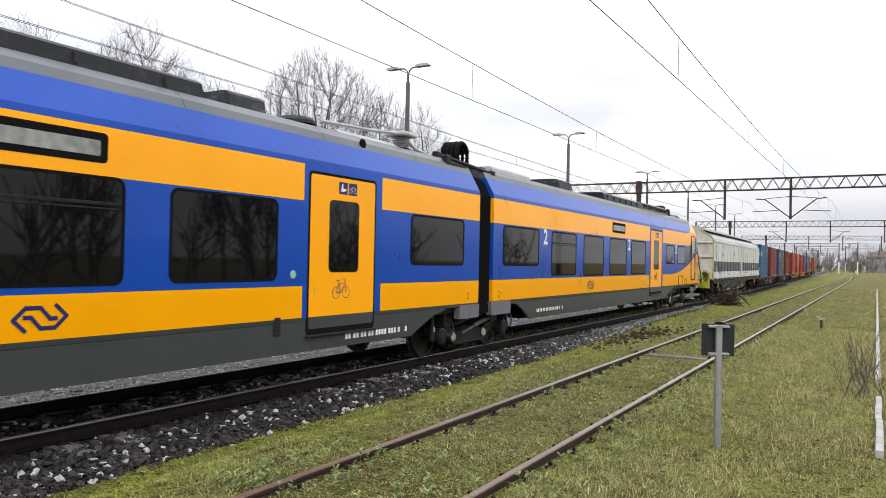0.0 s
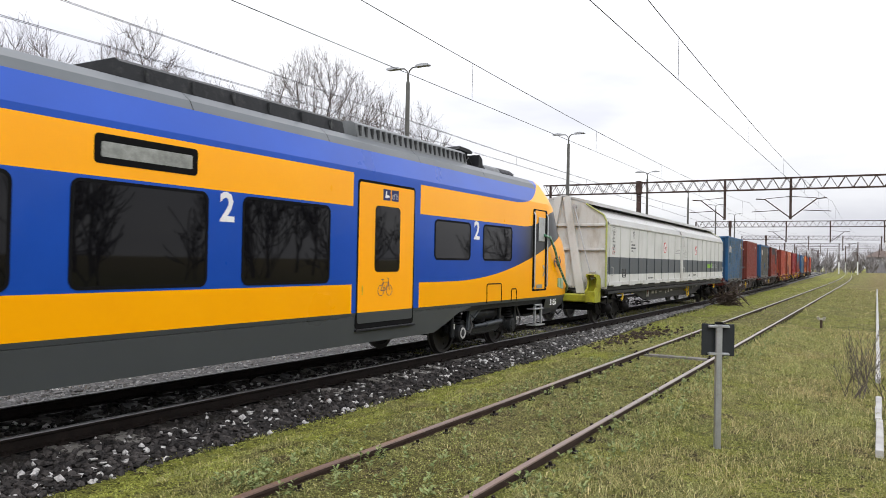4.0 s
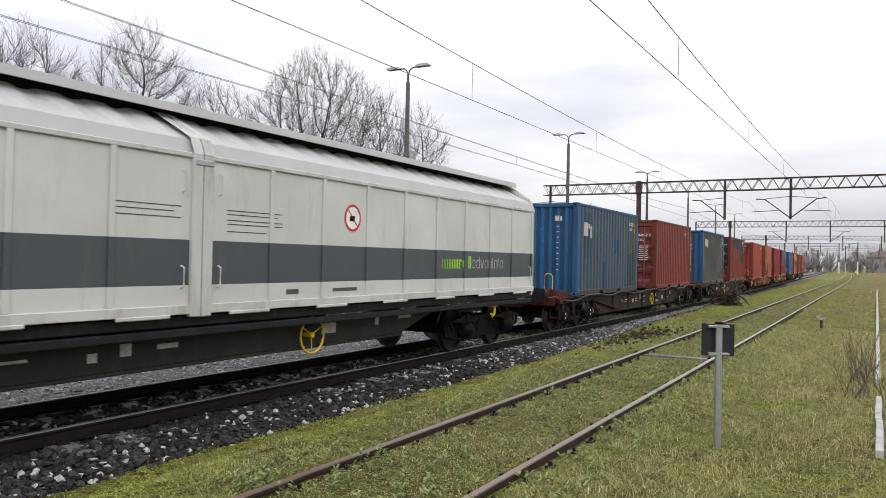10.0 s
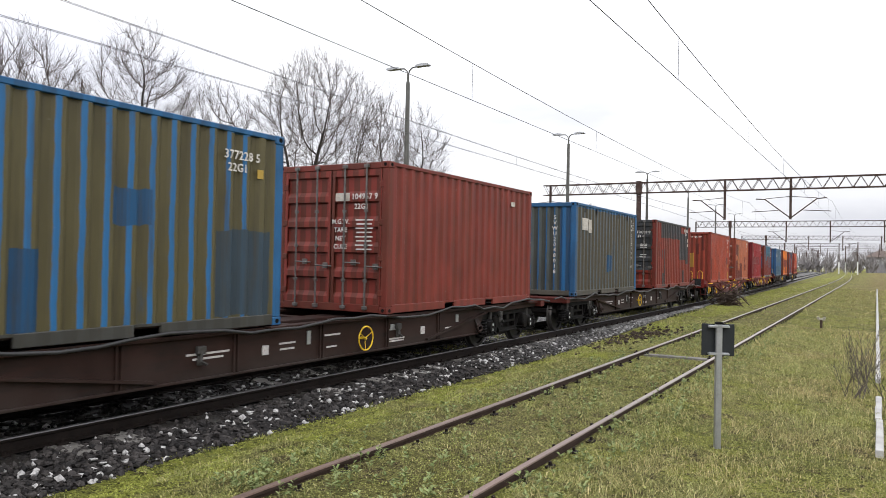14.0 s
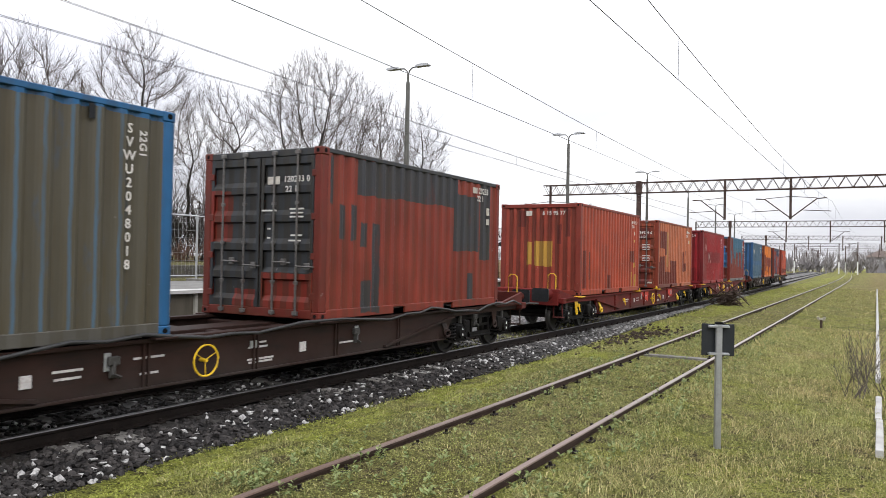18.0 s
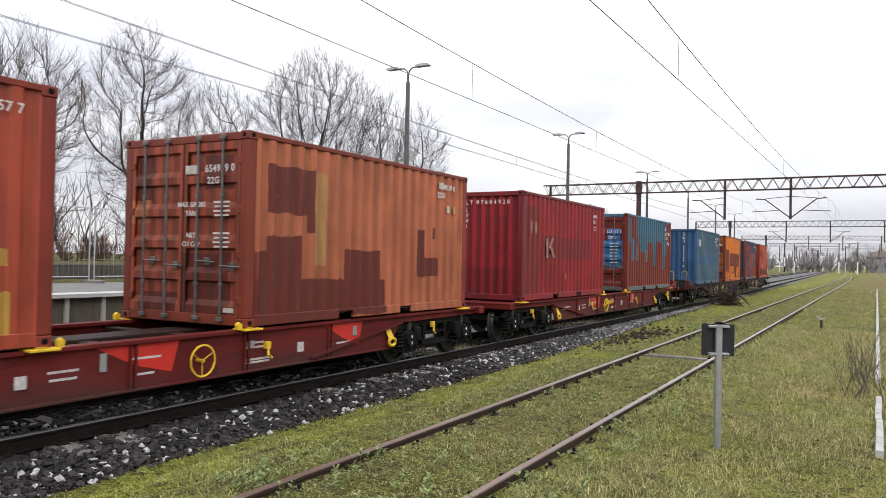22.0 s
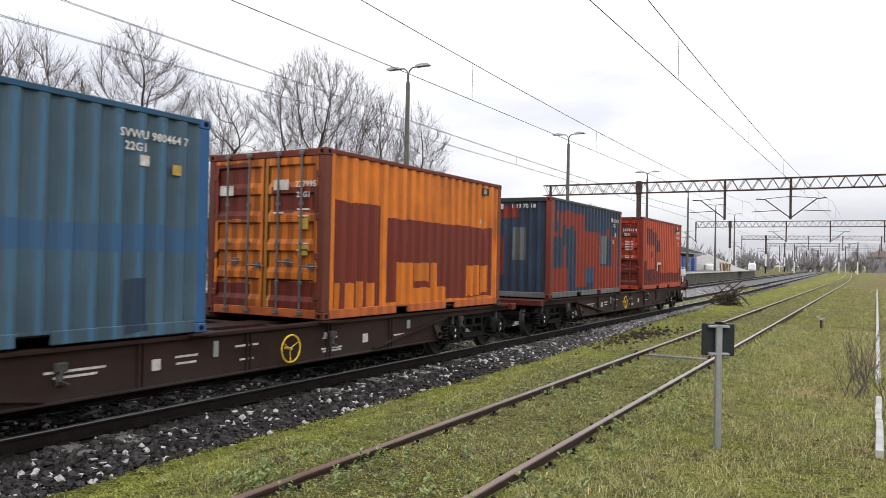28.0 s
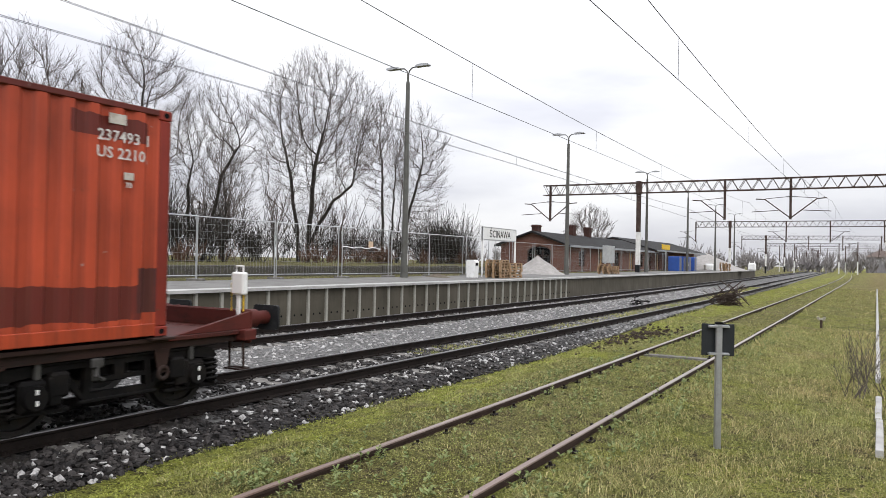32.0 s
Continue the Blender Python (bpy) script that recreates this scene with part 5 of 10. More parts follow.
# green wrapped cable from the cab door to the coupling
M_CABLE = Mat("green wrapped cable", 0.6)
_w = M_CABLE.noise(22, 2)
M_CABLE.color(M_CABLE.mix(_w.ramp(0.45, 0.55), (0.045, 0.16, 0.085), (0.30, 0.42, 0.34)))
M_CABLE = M_CABLE.m
g = Geo()
CP = [(1.45, -22.02, 2.50), (1.50, -21.75, 2.46), (1.50, -21.45, 2.20), (1.48, -21.1, 1.80), (1.46, -20.7, 1.48), (1.40, -20.25, 1.26), (1.22, -19.85, 1.12), (0.95, -19.3, 1.02)]
g.tube([(x, y - U1, z) for x, y, z in CP], 0.032, 8)
part("jumper_cable", g, M_CABLE, lead, "green and white wrapped cable", smooth=60)
letters("3135", 0.20, M_WHITE, "fleet_number", lead, on_side(1.40, -21.25 - U1, 0.87), bold=0.004)
# head lamp glass with tape
pts = [(-20.90, 1.25), (-20.40, 1.17), (-20.42, 1.47), (-20.91, 1.465)]
for s in (1, -1):
    g = Geo()
    g.add([(s * (1.398 - 0.105 * (a + 20.91)), a - U1, b) for a, b in pts] + [(s * (1.33 - 0.105 * (a + 20.91)), a - U1, b) for a, b in pts],
          [(0, 1, 2, 3), (0, 4, 5, 1), (1, 5, 6, 2), (2, 6, 7, 3), (3, 7, 4, 0)])
    part("head_lamp", g, M_LAMPTAPE, lead, "taped head lamp glass")


def car_roof_kit(parent, u, items):
    for name, a, b, hw, z0, z1, m, slats in items:
        g = Geo()
        g.prism([(-hw, z0), (hw, z0), (hw * 0.94, z1 - 0.05), (hw * 0.85, z1), (-hw * 0.85, z1), (-hw * 0.94, z1 - 0.05)][::-1], "y", a - u, b - u)
        box = part(name, g, m, parent)
        for k in range(slats):
            y = a - u + (b - a) * (k + 0.5) / slats
            s = Geo()
            s.box(-hw * 0.84, hw * 0.84, y - 0.02, y + 0.02, z1 - 0.010, z1 + 0.004)
            s.box(hw * 0.90, hw + 0.002, y - 0.02, y + 0.02, z0 + 0.04, z1 - 0.08)
            part("slat", s, M_GREYPLATE if m is M_ROOFKIT else M_ROOFKIT, box)


car_roof_kit(lead, U1, [
    ("roof_fairing", -40.6, -38.4, 0.62, 3.86, 4.07, M_ROOFPALE, 0), ("roof_box", -37.2, -36.2, 0.95, 3.85, 4.12, M_ROOFKIT, 0), ("roof_unit", -33.3, -29.2, 0.95, 3.84, 4.10, M_BLACKPAINT, 6),
    ("roof_grille", -28.9, -25.1, 0.98, 3.84, 4.13, M_ROOFMID, 22), ("roof_panel", -24.12, -23.35, 0.92, 3.84, 3.99, M_ROOFMID, 0), ("roof_box", -23.3, -22.6, 0.9, 3.85, 4.0, M_ROOFKIT, 9)])
g = Geo()
g.prism([(-24.34 - U1, 3.86), (-24.12 - U1, 3.86), (-24.16 - U1, 4.08), (-24.30 - U1, 4.16)], "x", -0.85, 0.85)
part("roof_bulkhead", g, M_BLACKPAINT, lead)
for yy in (-40.5, -37.9, -35.1, -32.5, -29.9, -27.3, -24.7):
    g = Geo()
    pr = [(x * 1.001, z + 0.001) for x, z in SIDE_PROFILE[5:]]
    prof = [(-x, z) for x, z in pr[:-1]] + pr[::-1]
    g.grid([[(x, y, z) for x, z in prof] for y in (yy - U1 - 0.008, yy - U1 + 0.008)])
    part("roof_seam", g, M_ROOFKIT, lead)
g = Geo()
g.prism([(-25.02 - U1, 4.20), (-24.42 - U1, 4.17), (-24.38 - U1, 4.20), (-24.50 - U1, 4.25), (-24.95 - U1, 4.27)], "x", -0.72, 0.72)
for sx in (-0.66, -0.3, 0.3, 0.66):
    g.tube([(sx, -24.92 - U1, 3.88), (sx, -24.80 - U1, 4.20)], 0.03, 6)
    g.tube([(sx, -24.42 - U1, 3.88), (sx, -24.58 - U1, 4.18)], 0.026, 6)
    g.tube([(sx, -24.86 - U1, 4.10), (sx + 0.05, -24.68 - U1, 3.98), (sx, -24.46 - U1, 4.08), (sx + 0.04, -24.36 - U1, 3.92)], 0.022, 6)
part("pantograph", g, M_BLACKPAINT, lead, "folded dark pantograph", smooth=40)
emu_bogie(lead, -24.45 - U1, 1.2)
g = Geo()
g.box(-1.1, 1.1, -39.9 - U1, -27.2 - U1, 0.52, 0.62, 0.01)
g.box(-1.28, 1.28, -42.2 - U1, -21.65 - U1, 0.86, 0.97)
part("underframe", g, M_BLACKPAINT, lead)
for s in (1, -1):
    # skirts cut out round the wheels
    g = Geo()
    skirt = [(-40.15, 0.55), (-27.05, 0.55), (-26.5, 0.72), (-26.1, 0.87), (-25.6, 0.945), (-25.6, 0.966), (-41.25, 0.966), (-41.25, 0.95), (-40.9, 0.92), (-40.6, 0.80)]
    g.prism([(a - U1, b) for a, b in skirt], "x", s * 1.355, s * 1.398)
    part("skirt", g, M_LEAD, lead)
    g = Geo()
    g.prism([(-42.22 - U1, 0.74), (-41.3 - U1, 0.74), (-41.3 - U1, 1.02), (-42.27 - U1, 1.02)], "x", s * 1.30, s * 1.43)
    part("step_plate", g, M_GREYPLATE, lead)
    for o in (0, 0.08, 0.20, 0.28, 0.40, 0.48, 0.60, 0.68, 0.80, 0.88, 0.96, 1.04, 1.16, 1.24, 1.32, 1.44, 1.66):
        g = Geo()
        g.box(s * 1.3985, s * 1.401, -39.75 + o - U1, -39.75 + o + 0.05 - U1, 0.68, 0.76)
        part("lettering_bar", g, M_WHITE, lead)
CARRIED.append((lead, U1, 9.0))

# the second car
U2 = -52.0
second = thing("middle_car", "yellow and blue railcar with a bicycle door and dark glass", "railcar", "cars of the passenger train")
M_SECOND = livery("railcar paint", None, [(-48.17 - U2, -46.26 - U2)])
g = Geo()
car_shell(g, [-60.9 - U2, -56 - U2, -50 - U2, -45 - U2, -42.8 - U2])
part("body_shell", g, M_SECOND, second, smooth=14)
for a, b, z0, z1, v in ((-60.3, -58.5, 1.54, 2.65, False), (-58.1, -55.6, 1.54, 2.66, False), (-55.2, -53.6, 1.54, 2.65, False), (-53.3, -51.05, 1.54, 2.67, True), (-50.46, -48.69, 1.55, 2.64, False), (-45.38, -43.45, 1.77, 2.65, False)):
    window(second, a - U2, b - U2, z0, z1, vent=v)
train_door(second, -48.07 - U2, -46.43 - U2, M_SECOND)
arrow_emblem(second, on_side(1.414, -51.95 - U2, 1.245))
for s in (1, -1):
    g = Geo()
    g.prism(rounded(-53.1 - U2, -51.27 - U2, 2.80, 3.11, 0.05), "x", s * 1.405, s * 1.414)
    g.cur = 1
    g.prism(rounded(-53.0 - U2, -51.36 - U2, 2.87, 3.03, 0.02), "x", s * 1.41, s * 1.4165)
    part("destination_display", g, [M_BLACK, M_DISPLAY], second)
g = Geo()
g.lathe([(0.0, 0.012), (0.05, 0.012), (0.06, 0.0)], (1.411, -48.37 - U2, 1.63), "x", 14)
part("door_button", g, M_MINT, second)
g = Geo()
g.box(1.411, 1.42, -48.72 - U2, -48.60 - U2, 0.82, 1.06, 0.01)
part("key_switch", g, M_BLACKPAINT, second)
for s in (1, -1):
    g = Geo()
    skirt = [(-60.9, 0.55), (-45.3, 0.55), (-44.9, 0.72), (-44.5, 0.87), (-44.1, 0.945), (-44.1, 0.966), (-60.9, 0.966)]
    g.prism([(a - U2, b) for a, b in skirt], "x", s * 1.355, s * 1.398)
    part("skirt", g, M_SECOND, second)
    g = Geo()
    for a, b in ((-43.6, -43.2), (-43.19, -42.8)):
        g.prism([(a - U2, 0.74), (b - U2, 0.74), (b - U2, 1.0), (a - U2, 1.0)], "x", s * 1.30, s * 1.43)
    part("step_plate", g, M_GREYPLATE, second)
    for o in (0, 0.08, 0.20, 0.28, 0.40, 0.48, 0.60, 0.68, 0.80, 0.88, 0.96, 1.04, 1.16, 1.24, 1.32, 1.44, 1.66):
        g = Geo()
        g.box(s * 1.3985, s * 1.401, -47.15 + o - U2, -47.15 + o + 0.055 - U2, 0.65, 0.735)
        part("lettering_bar", g, M_WHITE, second)
car_roof_kit(second, U2, [
    ("roof_unit", -60, -54.5, 0.98, 3.84, 4.10, M_BLACKPAINT, 4), ("roof_unit", -54.3, -49.6, 0.98, 3.84, 4.08, M_BLACKPAINT, 4), ("roof_box", -48.9, -48.2, 0.7, 3.88, 4.14, M_ROOFKIT, 0), ("roof_fairing", -46.6, -44.9, 0.8, 3.86, 3.97, M_ROOFPALE, 0)])
for yy in (-57.9, -55.3, -52.7, -50.1, -47.5, -44.9):
    g = Geo()
    g.grid([[(x, y, z) for x, z in prof] for y in (yy - U2 - 0.008, yy - U2 + 0.008)])
    part("roof_seam", g, M_ROOFKIT, second)
g = Geo()
g.box(-1.1, 1.1, -60.5 - U2, -45.4 - U2, 0.52, 0.62, 0.01)
g.box(-1.28, 1.28, -60.5 - U2, -42.9 - U2, 0.86, 0.97)
part("underframe", g, M_BLACKPAINT, second)
emu_bogie(second, -57.5 - U2, 1.2)
emu_bogie(second, -42.55 - U2, 1.35, jacobs=True)
# pantograph well: insulator, bars, spare cable coil, rods over the gangway
g = Geo()
for k in range(5):
    g.lathe([(0.09, 0.0), (0.16, 0.02), (0.09, 0.045)], (0.62, -44.55 - U2, 3.92 + k * 0.045), "z", 18)
g.box(0.40, 0.84, -44.8 - U2, -44.3 - U2, 4.14, 4.22, 0.02)
part("insulator", g, M_ROOFPALE, second, smooth=50)
g = Geo()
g.tube([(0.62, -46.9 - U2, 4.05), (0.62, -45.5 - U2, 4.12), (0.62, -44.6 - U2, 4.2), (0.55, -43.9 - U2, 4.0), (0.5, -43.5 - U2, 3.98)], 0.03, 6)
g.tube([(0.2, -46.0 - U2, 4.02), (0.2, -43.6 - U2, 4.08), (0.4, -43.2 - U2, 3.9)], 0.025, 6)
part("roof_busbar", g, M_ROOFPALE, second)
g = Geo()
g.lathe([(0.0, 0.1), (0.28, 0.1), (0.33, 0.05), (0.33, 0.0)], (0.45, -47.3 - U2, 3.93), "z", 20)
part("roof_aerial", g, M_ROOFKIT, second, smooth=40)
g = Geo()
g.lathe([(0.0, 0.02), (0.07, 0.02), (0.09, 0.0)], (1.17, -46.5 - U2, 3.70), "x", 14)
part("roof_camera", g, M_BLACK, second)
for k in range(4):
    g = Geo()
    x = 0.50 + 0.11 * k
    g.tube([(x, -42.55 - U2 + 0.24 * math.cos(a * math.pi / 10), 4.02 + 0.28 * math.sin(a * math.pi / 10)) for a in range(20)], 0.05, 7, True)
    part("coiled_hose", g, M_BLACK, second, "black rubber hose loop", smooth=60)
g = Geo()
g.box(0.35, 1.15, -43.7 - U2, -42.9 - U2, 3.55, 3.78, 0.03)
part("gangway_hood", g, M_BLACKPAINT, second)
for s in (1, -1):
    for x, z in ((1.10, 3.85), (0.88, 3.93)):
        g = Geo()
        g.tube([(s * x, -43.6 - U2, z), (s * x, -41.7 - U2, z - 0.10)], 0.04, 8)
        g.box(s * x - 0.06, s * x + 0.06, -43.75 - U2, -43.55 - U2, z - 0.14, z + 0.05, 0.02)
        g.box(s * x - 0.06, s * x + 0.06, -41.80 - U2, -41.60 - U2, z - 0.24, z - 0.04, 0.02)
        part("gangway_damper", g, M_BLACKPAINT, second, smooth=40)
g = Geo()
rows = []
for k in range(15):
    q = 1.0 if k % 2 else 0.955
    fold = [(-1.36, 0.80), (-1.36, 3.2), (-1.20, 3.52), (-0.9, 3.66), (0.9, 3.66), (1.20, 3.52), (1.36, 3.2), (1.36, 0.80), (-1.36, 0.80)]
    rows.append([(x * q, -42.86 + 0.055 * k - U2, 2.2 + (z - 2.2) * q) for x, z in fold])
g.grid(rows)
part("gangway_bellows", g, M_BLACK, second, "black folded rubber bellows")
g = Geo()
for x in (0.2, 0.3, 0.4):
    g.tube([(x, -43.75 - U2 + 0.02 * k, 3.98 + 0.05 * math.sin(k * 1.2)) for k in range(20)], 0.012, 5)
part("red_hose", g, surface("red hose", (0.35, 0.02, 0.04), 0.4), second)
letters("7-1", 0.11, M_BLACK, "step_mark", second, on_side(1.413, -43.25 - U2, 1.17) @ Matrix.Rotation(radians(90), 4, "Z"))
letters("7-1", 0.11, M_BLACK, "step_mark", lead, on_side(1.413, -41.85 - U1, 1.17) @ Matrix.Rotation(radians(90), 4, "Z"))
CARRIED.append((second, U2, 7.5))

# ---- the sliding-wall wagon behind the passenger train ----
UH = -7.0
M_HOOD = Mat("pale grey wagon panels", 0.45)
_n, _d = M_HOOD.noise(0.9, 5), M_HOOD.noise(3.0, 6, (1, 1, 0.25), 0.7, 2.0)
_c = M_HOOD.mix(_n.ramp(0.3, 0.7), (0.50, 0.50, 0.475), (0.60, 0.60, 0.575))
_c = M_HOOD.mix(M_HOOD.z.within(1.525, 2.05) * (M_HOOD.x > 1.30), _c, (0.070, 0.080, 0.088))
_c = M_HOOD.mix(_d.ramp(0.55, 0.8) * 0.35, _c, (0.20, 0.17, 0.13))
M_HOOD.color(_c)
M_HOOD = M_HOOD.m
M_HOODPLAIN = surface("pale grey wagon steel", (0.52, 0.52, 0.50), 0.5, 0, 0.1, 1.5, 50, 0.1, (0.25, 0.2, 0.14), 0.35, (1, 1, 0.3))
M_HOODROOF = surface("white wagon roof", (0.43, 0.43, 0.42), 0.45, 0, 0.08, 1.5, 50, 0.1, (0.4, 0.38, 0.34), 0.25, (1, 1, 0.3))
M_MARKLIME = surface("bright lime mark", (0.28, 0.56, 0.03), 0.5, 0, 0.05, 3, 50, 0)
M_MARKPALE = surface("pale grey mark", (0.42, 0.43, 0.43), 0.5, 0, 0.05, 3, 50, 0)
M_LIMEPALE = surface("pale lime edging", (0.36, 0.40, 0.12), 0.5, 0, 0.2, 4, 50, 0.1, (0.30, 0.30, 0.22), 0.4)
M_LIME = surface("lime yellow paint", (0.34, 0.34, 0.025), 0.5, 0, 0.25, 3, 50, 0.15, (0.13, 0.10, 0.03), 0.5)
M_STENCIL_GREY = surface("dark grey stencil paint", (0.085, 0.085, 0.085), 0.6)
M_SIGNBLUE = surface("dark blue sign", (0.012, 0.015, 0.05), 0.5, 0, 0.05, 3, 50, 0)
M_SIGNRED = surface("sign red", (0.55, 0.03, 0.03), 0.5, 0, 0.05, 3, 50, 0)
hood = thing("sliding_wall_wagon", "pale grey sliding-wall goods wagon with a dark stripe and white roof", "wagon")
H0, H1 = -17.0 - UH, 2.98 - UH
for s in (1, -1):
    for a, b, proud in ((H0 + 0.06, -7.0 - UH, 0.0), (-7.0 - UH, H1 - 0.04, 0.0)):
        g = Geo()
        g.box(s * 1.38, s * 1.43, a, b - 0.03, 1.19, 3.03, 0.01)
        g.add([(s * 1.43, a, 3.03), (s * 1.43, b - 0.03, 3.03), (s * 1.36, b - 0.03, 3.22), (s * 1.36, a, 3.22), (s * 0.70, b - 0.03, 3.55), (s * 0.70, a, 3.55)], [(0, 1, 2, 3), (3, 2, 4, 5)] if s > 0 else [(3, 2, 1, 0), (5, 4, 2, 3)])
        g.m[-2:] = [1, 1]
        wall = part("sliding_wall", g, [M_HOOD, M_HOODROOF], hood)
        nposts = 9
        for k in range(nposts + 1):
            y = a + 0.10 + (b - a - 0.23) * k / nposts
            f = Geo()
            f.box(s * 1.43, s * 1.457, y - 0.035, y + 0.035, 1.30, 3.02, 0.006)
            part("wall_post", f, M_HOOD, wall)
            if k < nposts:
                w3 = (b - a - 0.23) / nposts / 2
                for y2 in (y + w3 * 0.5, y + w3 * 1.5):
                    f = Geo()
                    f.add([(s * 1.362, y2 - w3 * 0.18, 3.219), (s * 1.362, y2 + w3 * 0.18, 3.219), (s * 0.70, y2 + w3 * 0.42, 3.552), (s * 0.70, y2 - w3 * 0.42, 3.552), (s * 1.33, y2 - w3 * 0.08, 3.246), (s * 1.33, y2 + w3 * 0.08, 3.246), (s * 0.71, y2 + w3 * 0.22, 3.580), (s * 0.71, y2 - w3 * 0.22, 3.580)],
                          [q if s > 0 else q[::-1] for q in ((4, 5, 6, 7), (0, 1, 5, 4), (1, 2, 6, 5), (2, 3, 7, 6), (3, 0, 4, 7))])
                    part("roof_rib", f, M_HOODROOF, wall)
        f = Geo()
        f.box(s * 1.43, s * 1.465, a, b - 0.03, 1.19, 1.30, 0.008)
        f.box(s * 1.43, s * 1.46, a, b - 0.03, 3.0, 3.06, 0.008)
        part("wall_rail", f, M_HOODPLAIN, wall)
        for k in range(6):
            y = a + 0.8 + k * (b - a - 1.6) / 5
            f = Geo()
            f.box(s * 1.44, s * 1.475, y - 0.35, y + 0.35, 1.155, 1.20, 0.01)
            part("wall_roller_cover", f, M_HOODPLAIN, wall)
        for y in (a + 0.25, b - 0.3):
            for z in (2.72, 1.62):
                f = Geo()
                f.tube([(s * 1.45, y, z - 0.13), (s * 1.50, y, z - 0.11), (s * 1.50, y, z + 0.11), (s * 1.45, y, z + 0.13)], 0.012, 5)
                part("wall_handle", f, M_HOODPLAIN, wall)
# seam between the two walls
for s in (1, -1):
    for a in (-7.17, -7.005):
        g = Geo()
        g.box(s * 1.40, s * 1.478, a - UH, a + 0.15 - UH, 1.155, 3.05, 0.01)
        g.add([(s * 1.478, a - UH, 3.05), (s * 1.478, a + 0.15 - UH, 3.05), (s * 1.395, a + 0.15 - UH, 3.25), (s * 1.395, a - UH, 3.25), (s * 0.74, a + 0.15 - UH, 3.60), (s * 0.74, a - UH, 3.60)], [(0, 1, 2, 3), (3, 2, 4, 5)] if s > 0 else [(3, 2, 1, 0), (5, 4, 2, 3)])
        part("edge_post", g, M_HOODPLAIN, hood)
    g = Geo()
    g.box(s * 1.40, s * 1.45, -7.02 - UH, -7.005 - UH, 1.16, 3.04)
    part("wall_seam", g, M_BLACKPAINT, hood)
    g = Geo()
    g.box(s * 1.44, s * 1.49, -7.14 - UH, -6.87 - UH, 2.92, 2.99, 0.01)
    part("wall_lock", g, M_ZINC, hood)
# ends
for y, s in ((H0, -1), (H1, 1)):
    g = Geo()
    outline = [(-1.40, 1.10), (1.40, 1.10), (1.40, 3.10), (1.32, 3.30), (0.72, 3.66), (0.40, 3.78), (-0.40, 3.78), (-0.72, 3.66), (-1.32, 3.30), (-1.40, 3.10)]
    g.prism(outline, "y", y, y - s * 0.06)
    e = part("end_wall", g, M_HOODPLAIN, hood)
    g = Geo()
    g.tube([(x, y + s * 0.02, z) for x, z in [(-1.38, 1.15), (-1.38, 3.10), (-1.28, 3.30), (-0.74, 3.64)]], 0.03, 6)
    part("edge_seal", g, M_LIMEPALE, e)
    g = Geo()
    g.tube([(x, y + s * 0.02, z) for x, z in [(1.38, 1.15), (1.38, 3.10), (1.28, 3.30), (0.74, 3.64)]], 0.03, 6)
    part("edge_seal", g, M_LIMEPALE, e)
    g = Geo()
    for z in (2.27, 3.0):
        g.box(-1.34, 1.34, y, y + s * 0.09, z - 0.04, z + 0.04, 0.012)
    part("end_rib", g, M_HOODPLAIN, e)
    for sx in (-1, 1):
        g = Geo()
        for k in range(1):
            g.add([(sx * 0.02, y + s * 0.10, 3.86), (sx * 0.24, y + s * 0.10, 3.86), (sx * 0.78, y + s * 0.16, 0.95), (sx * 0.52, y + s * 0.16, 0.95), (sx * 0.02, y, 3.86), (sx * 0.24, y, 3.86), (sx * 0.78, y, 0.95), (sx * 0.52, y, 0.95)],
                  [(0, 1, 2, 3), (0, 4, 5, 1), (1, 5, 6, 2), (3, 2, 6, 7), (0, 3, 7, 4), (4, 7, 6, 5)])
        part("end_strut", g, M_HOODPLAIN, e)
        g = Geo()
        g.tube([(sx * 0.42, y + s * 0.16, 3.55), (sx * 0.72, y + s * 0.18, 2.4), (sx * 1.02, y + s * 0.2, 1.35)], 0.018, 6)
        g.box(sx * 0.92, sx * 1.12, y + s * 0.10, y + s * 0.24, 1.42, 1.62, 0.02)
        g.lathe([(0.0, s * 0.06), (0.07, s * 0.06), (0.07, 0.0)], (sx * 0.42, y + s * 0.12, 3.56), "y", 12)
        part("wall_opening_lever", g, M_ZINC, e, smooth=40)
    ys = y + s * 0.004
    for z in (2.58, 2.77):
        g = Geo()
        g.box(-1.28, -1.10, ys - 0.003, ys + 0.003, z - 0.09, z + 0.09)
        plate = part("warning_sign", g, M_SIGNBLUE, e, "dark blue warning plate")
        g = Geo()
        if z > 2.7:
            g.prism([(-1.26, 2.70), (-1.12, 2.70), (-1.19, 2.84)], "y", ys + s * 0.003, ys + s * 0.006)
        else:
            g.lathe([(0.04, s * 0.004), (0.04, s * 0.007), (0.07, s * 0.007), (0.07, s * 0.004)], (-1.19, ys, 2.58), "y", 16)
        part("sign_symbol", g, M_YELLOW, plate)
    g = Geo()
    g.prism([(-1.27, 2.88), (-1.11, 2.88), (-1.14, 2.97), (-1.24, 2.97)], "y", ys - 0.003, ys + 0.003)
    part("warning_sign", g, M_YELLOW, e)
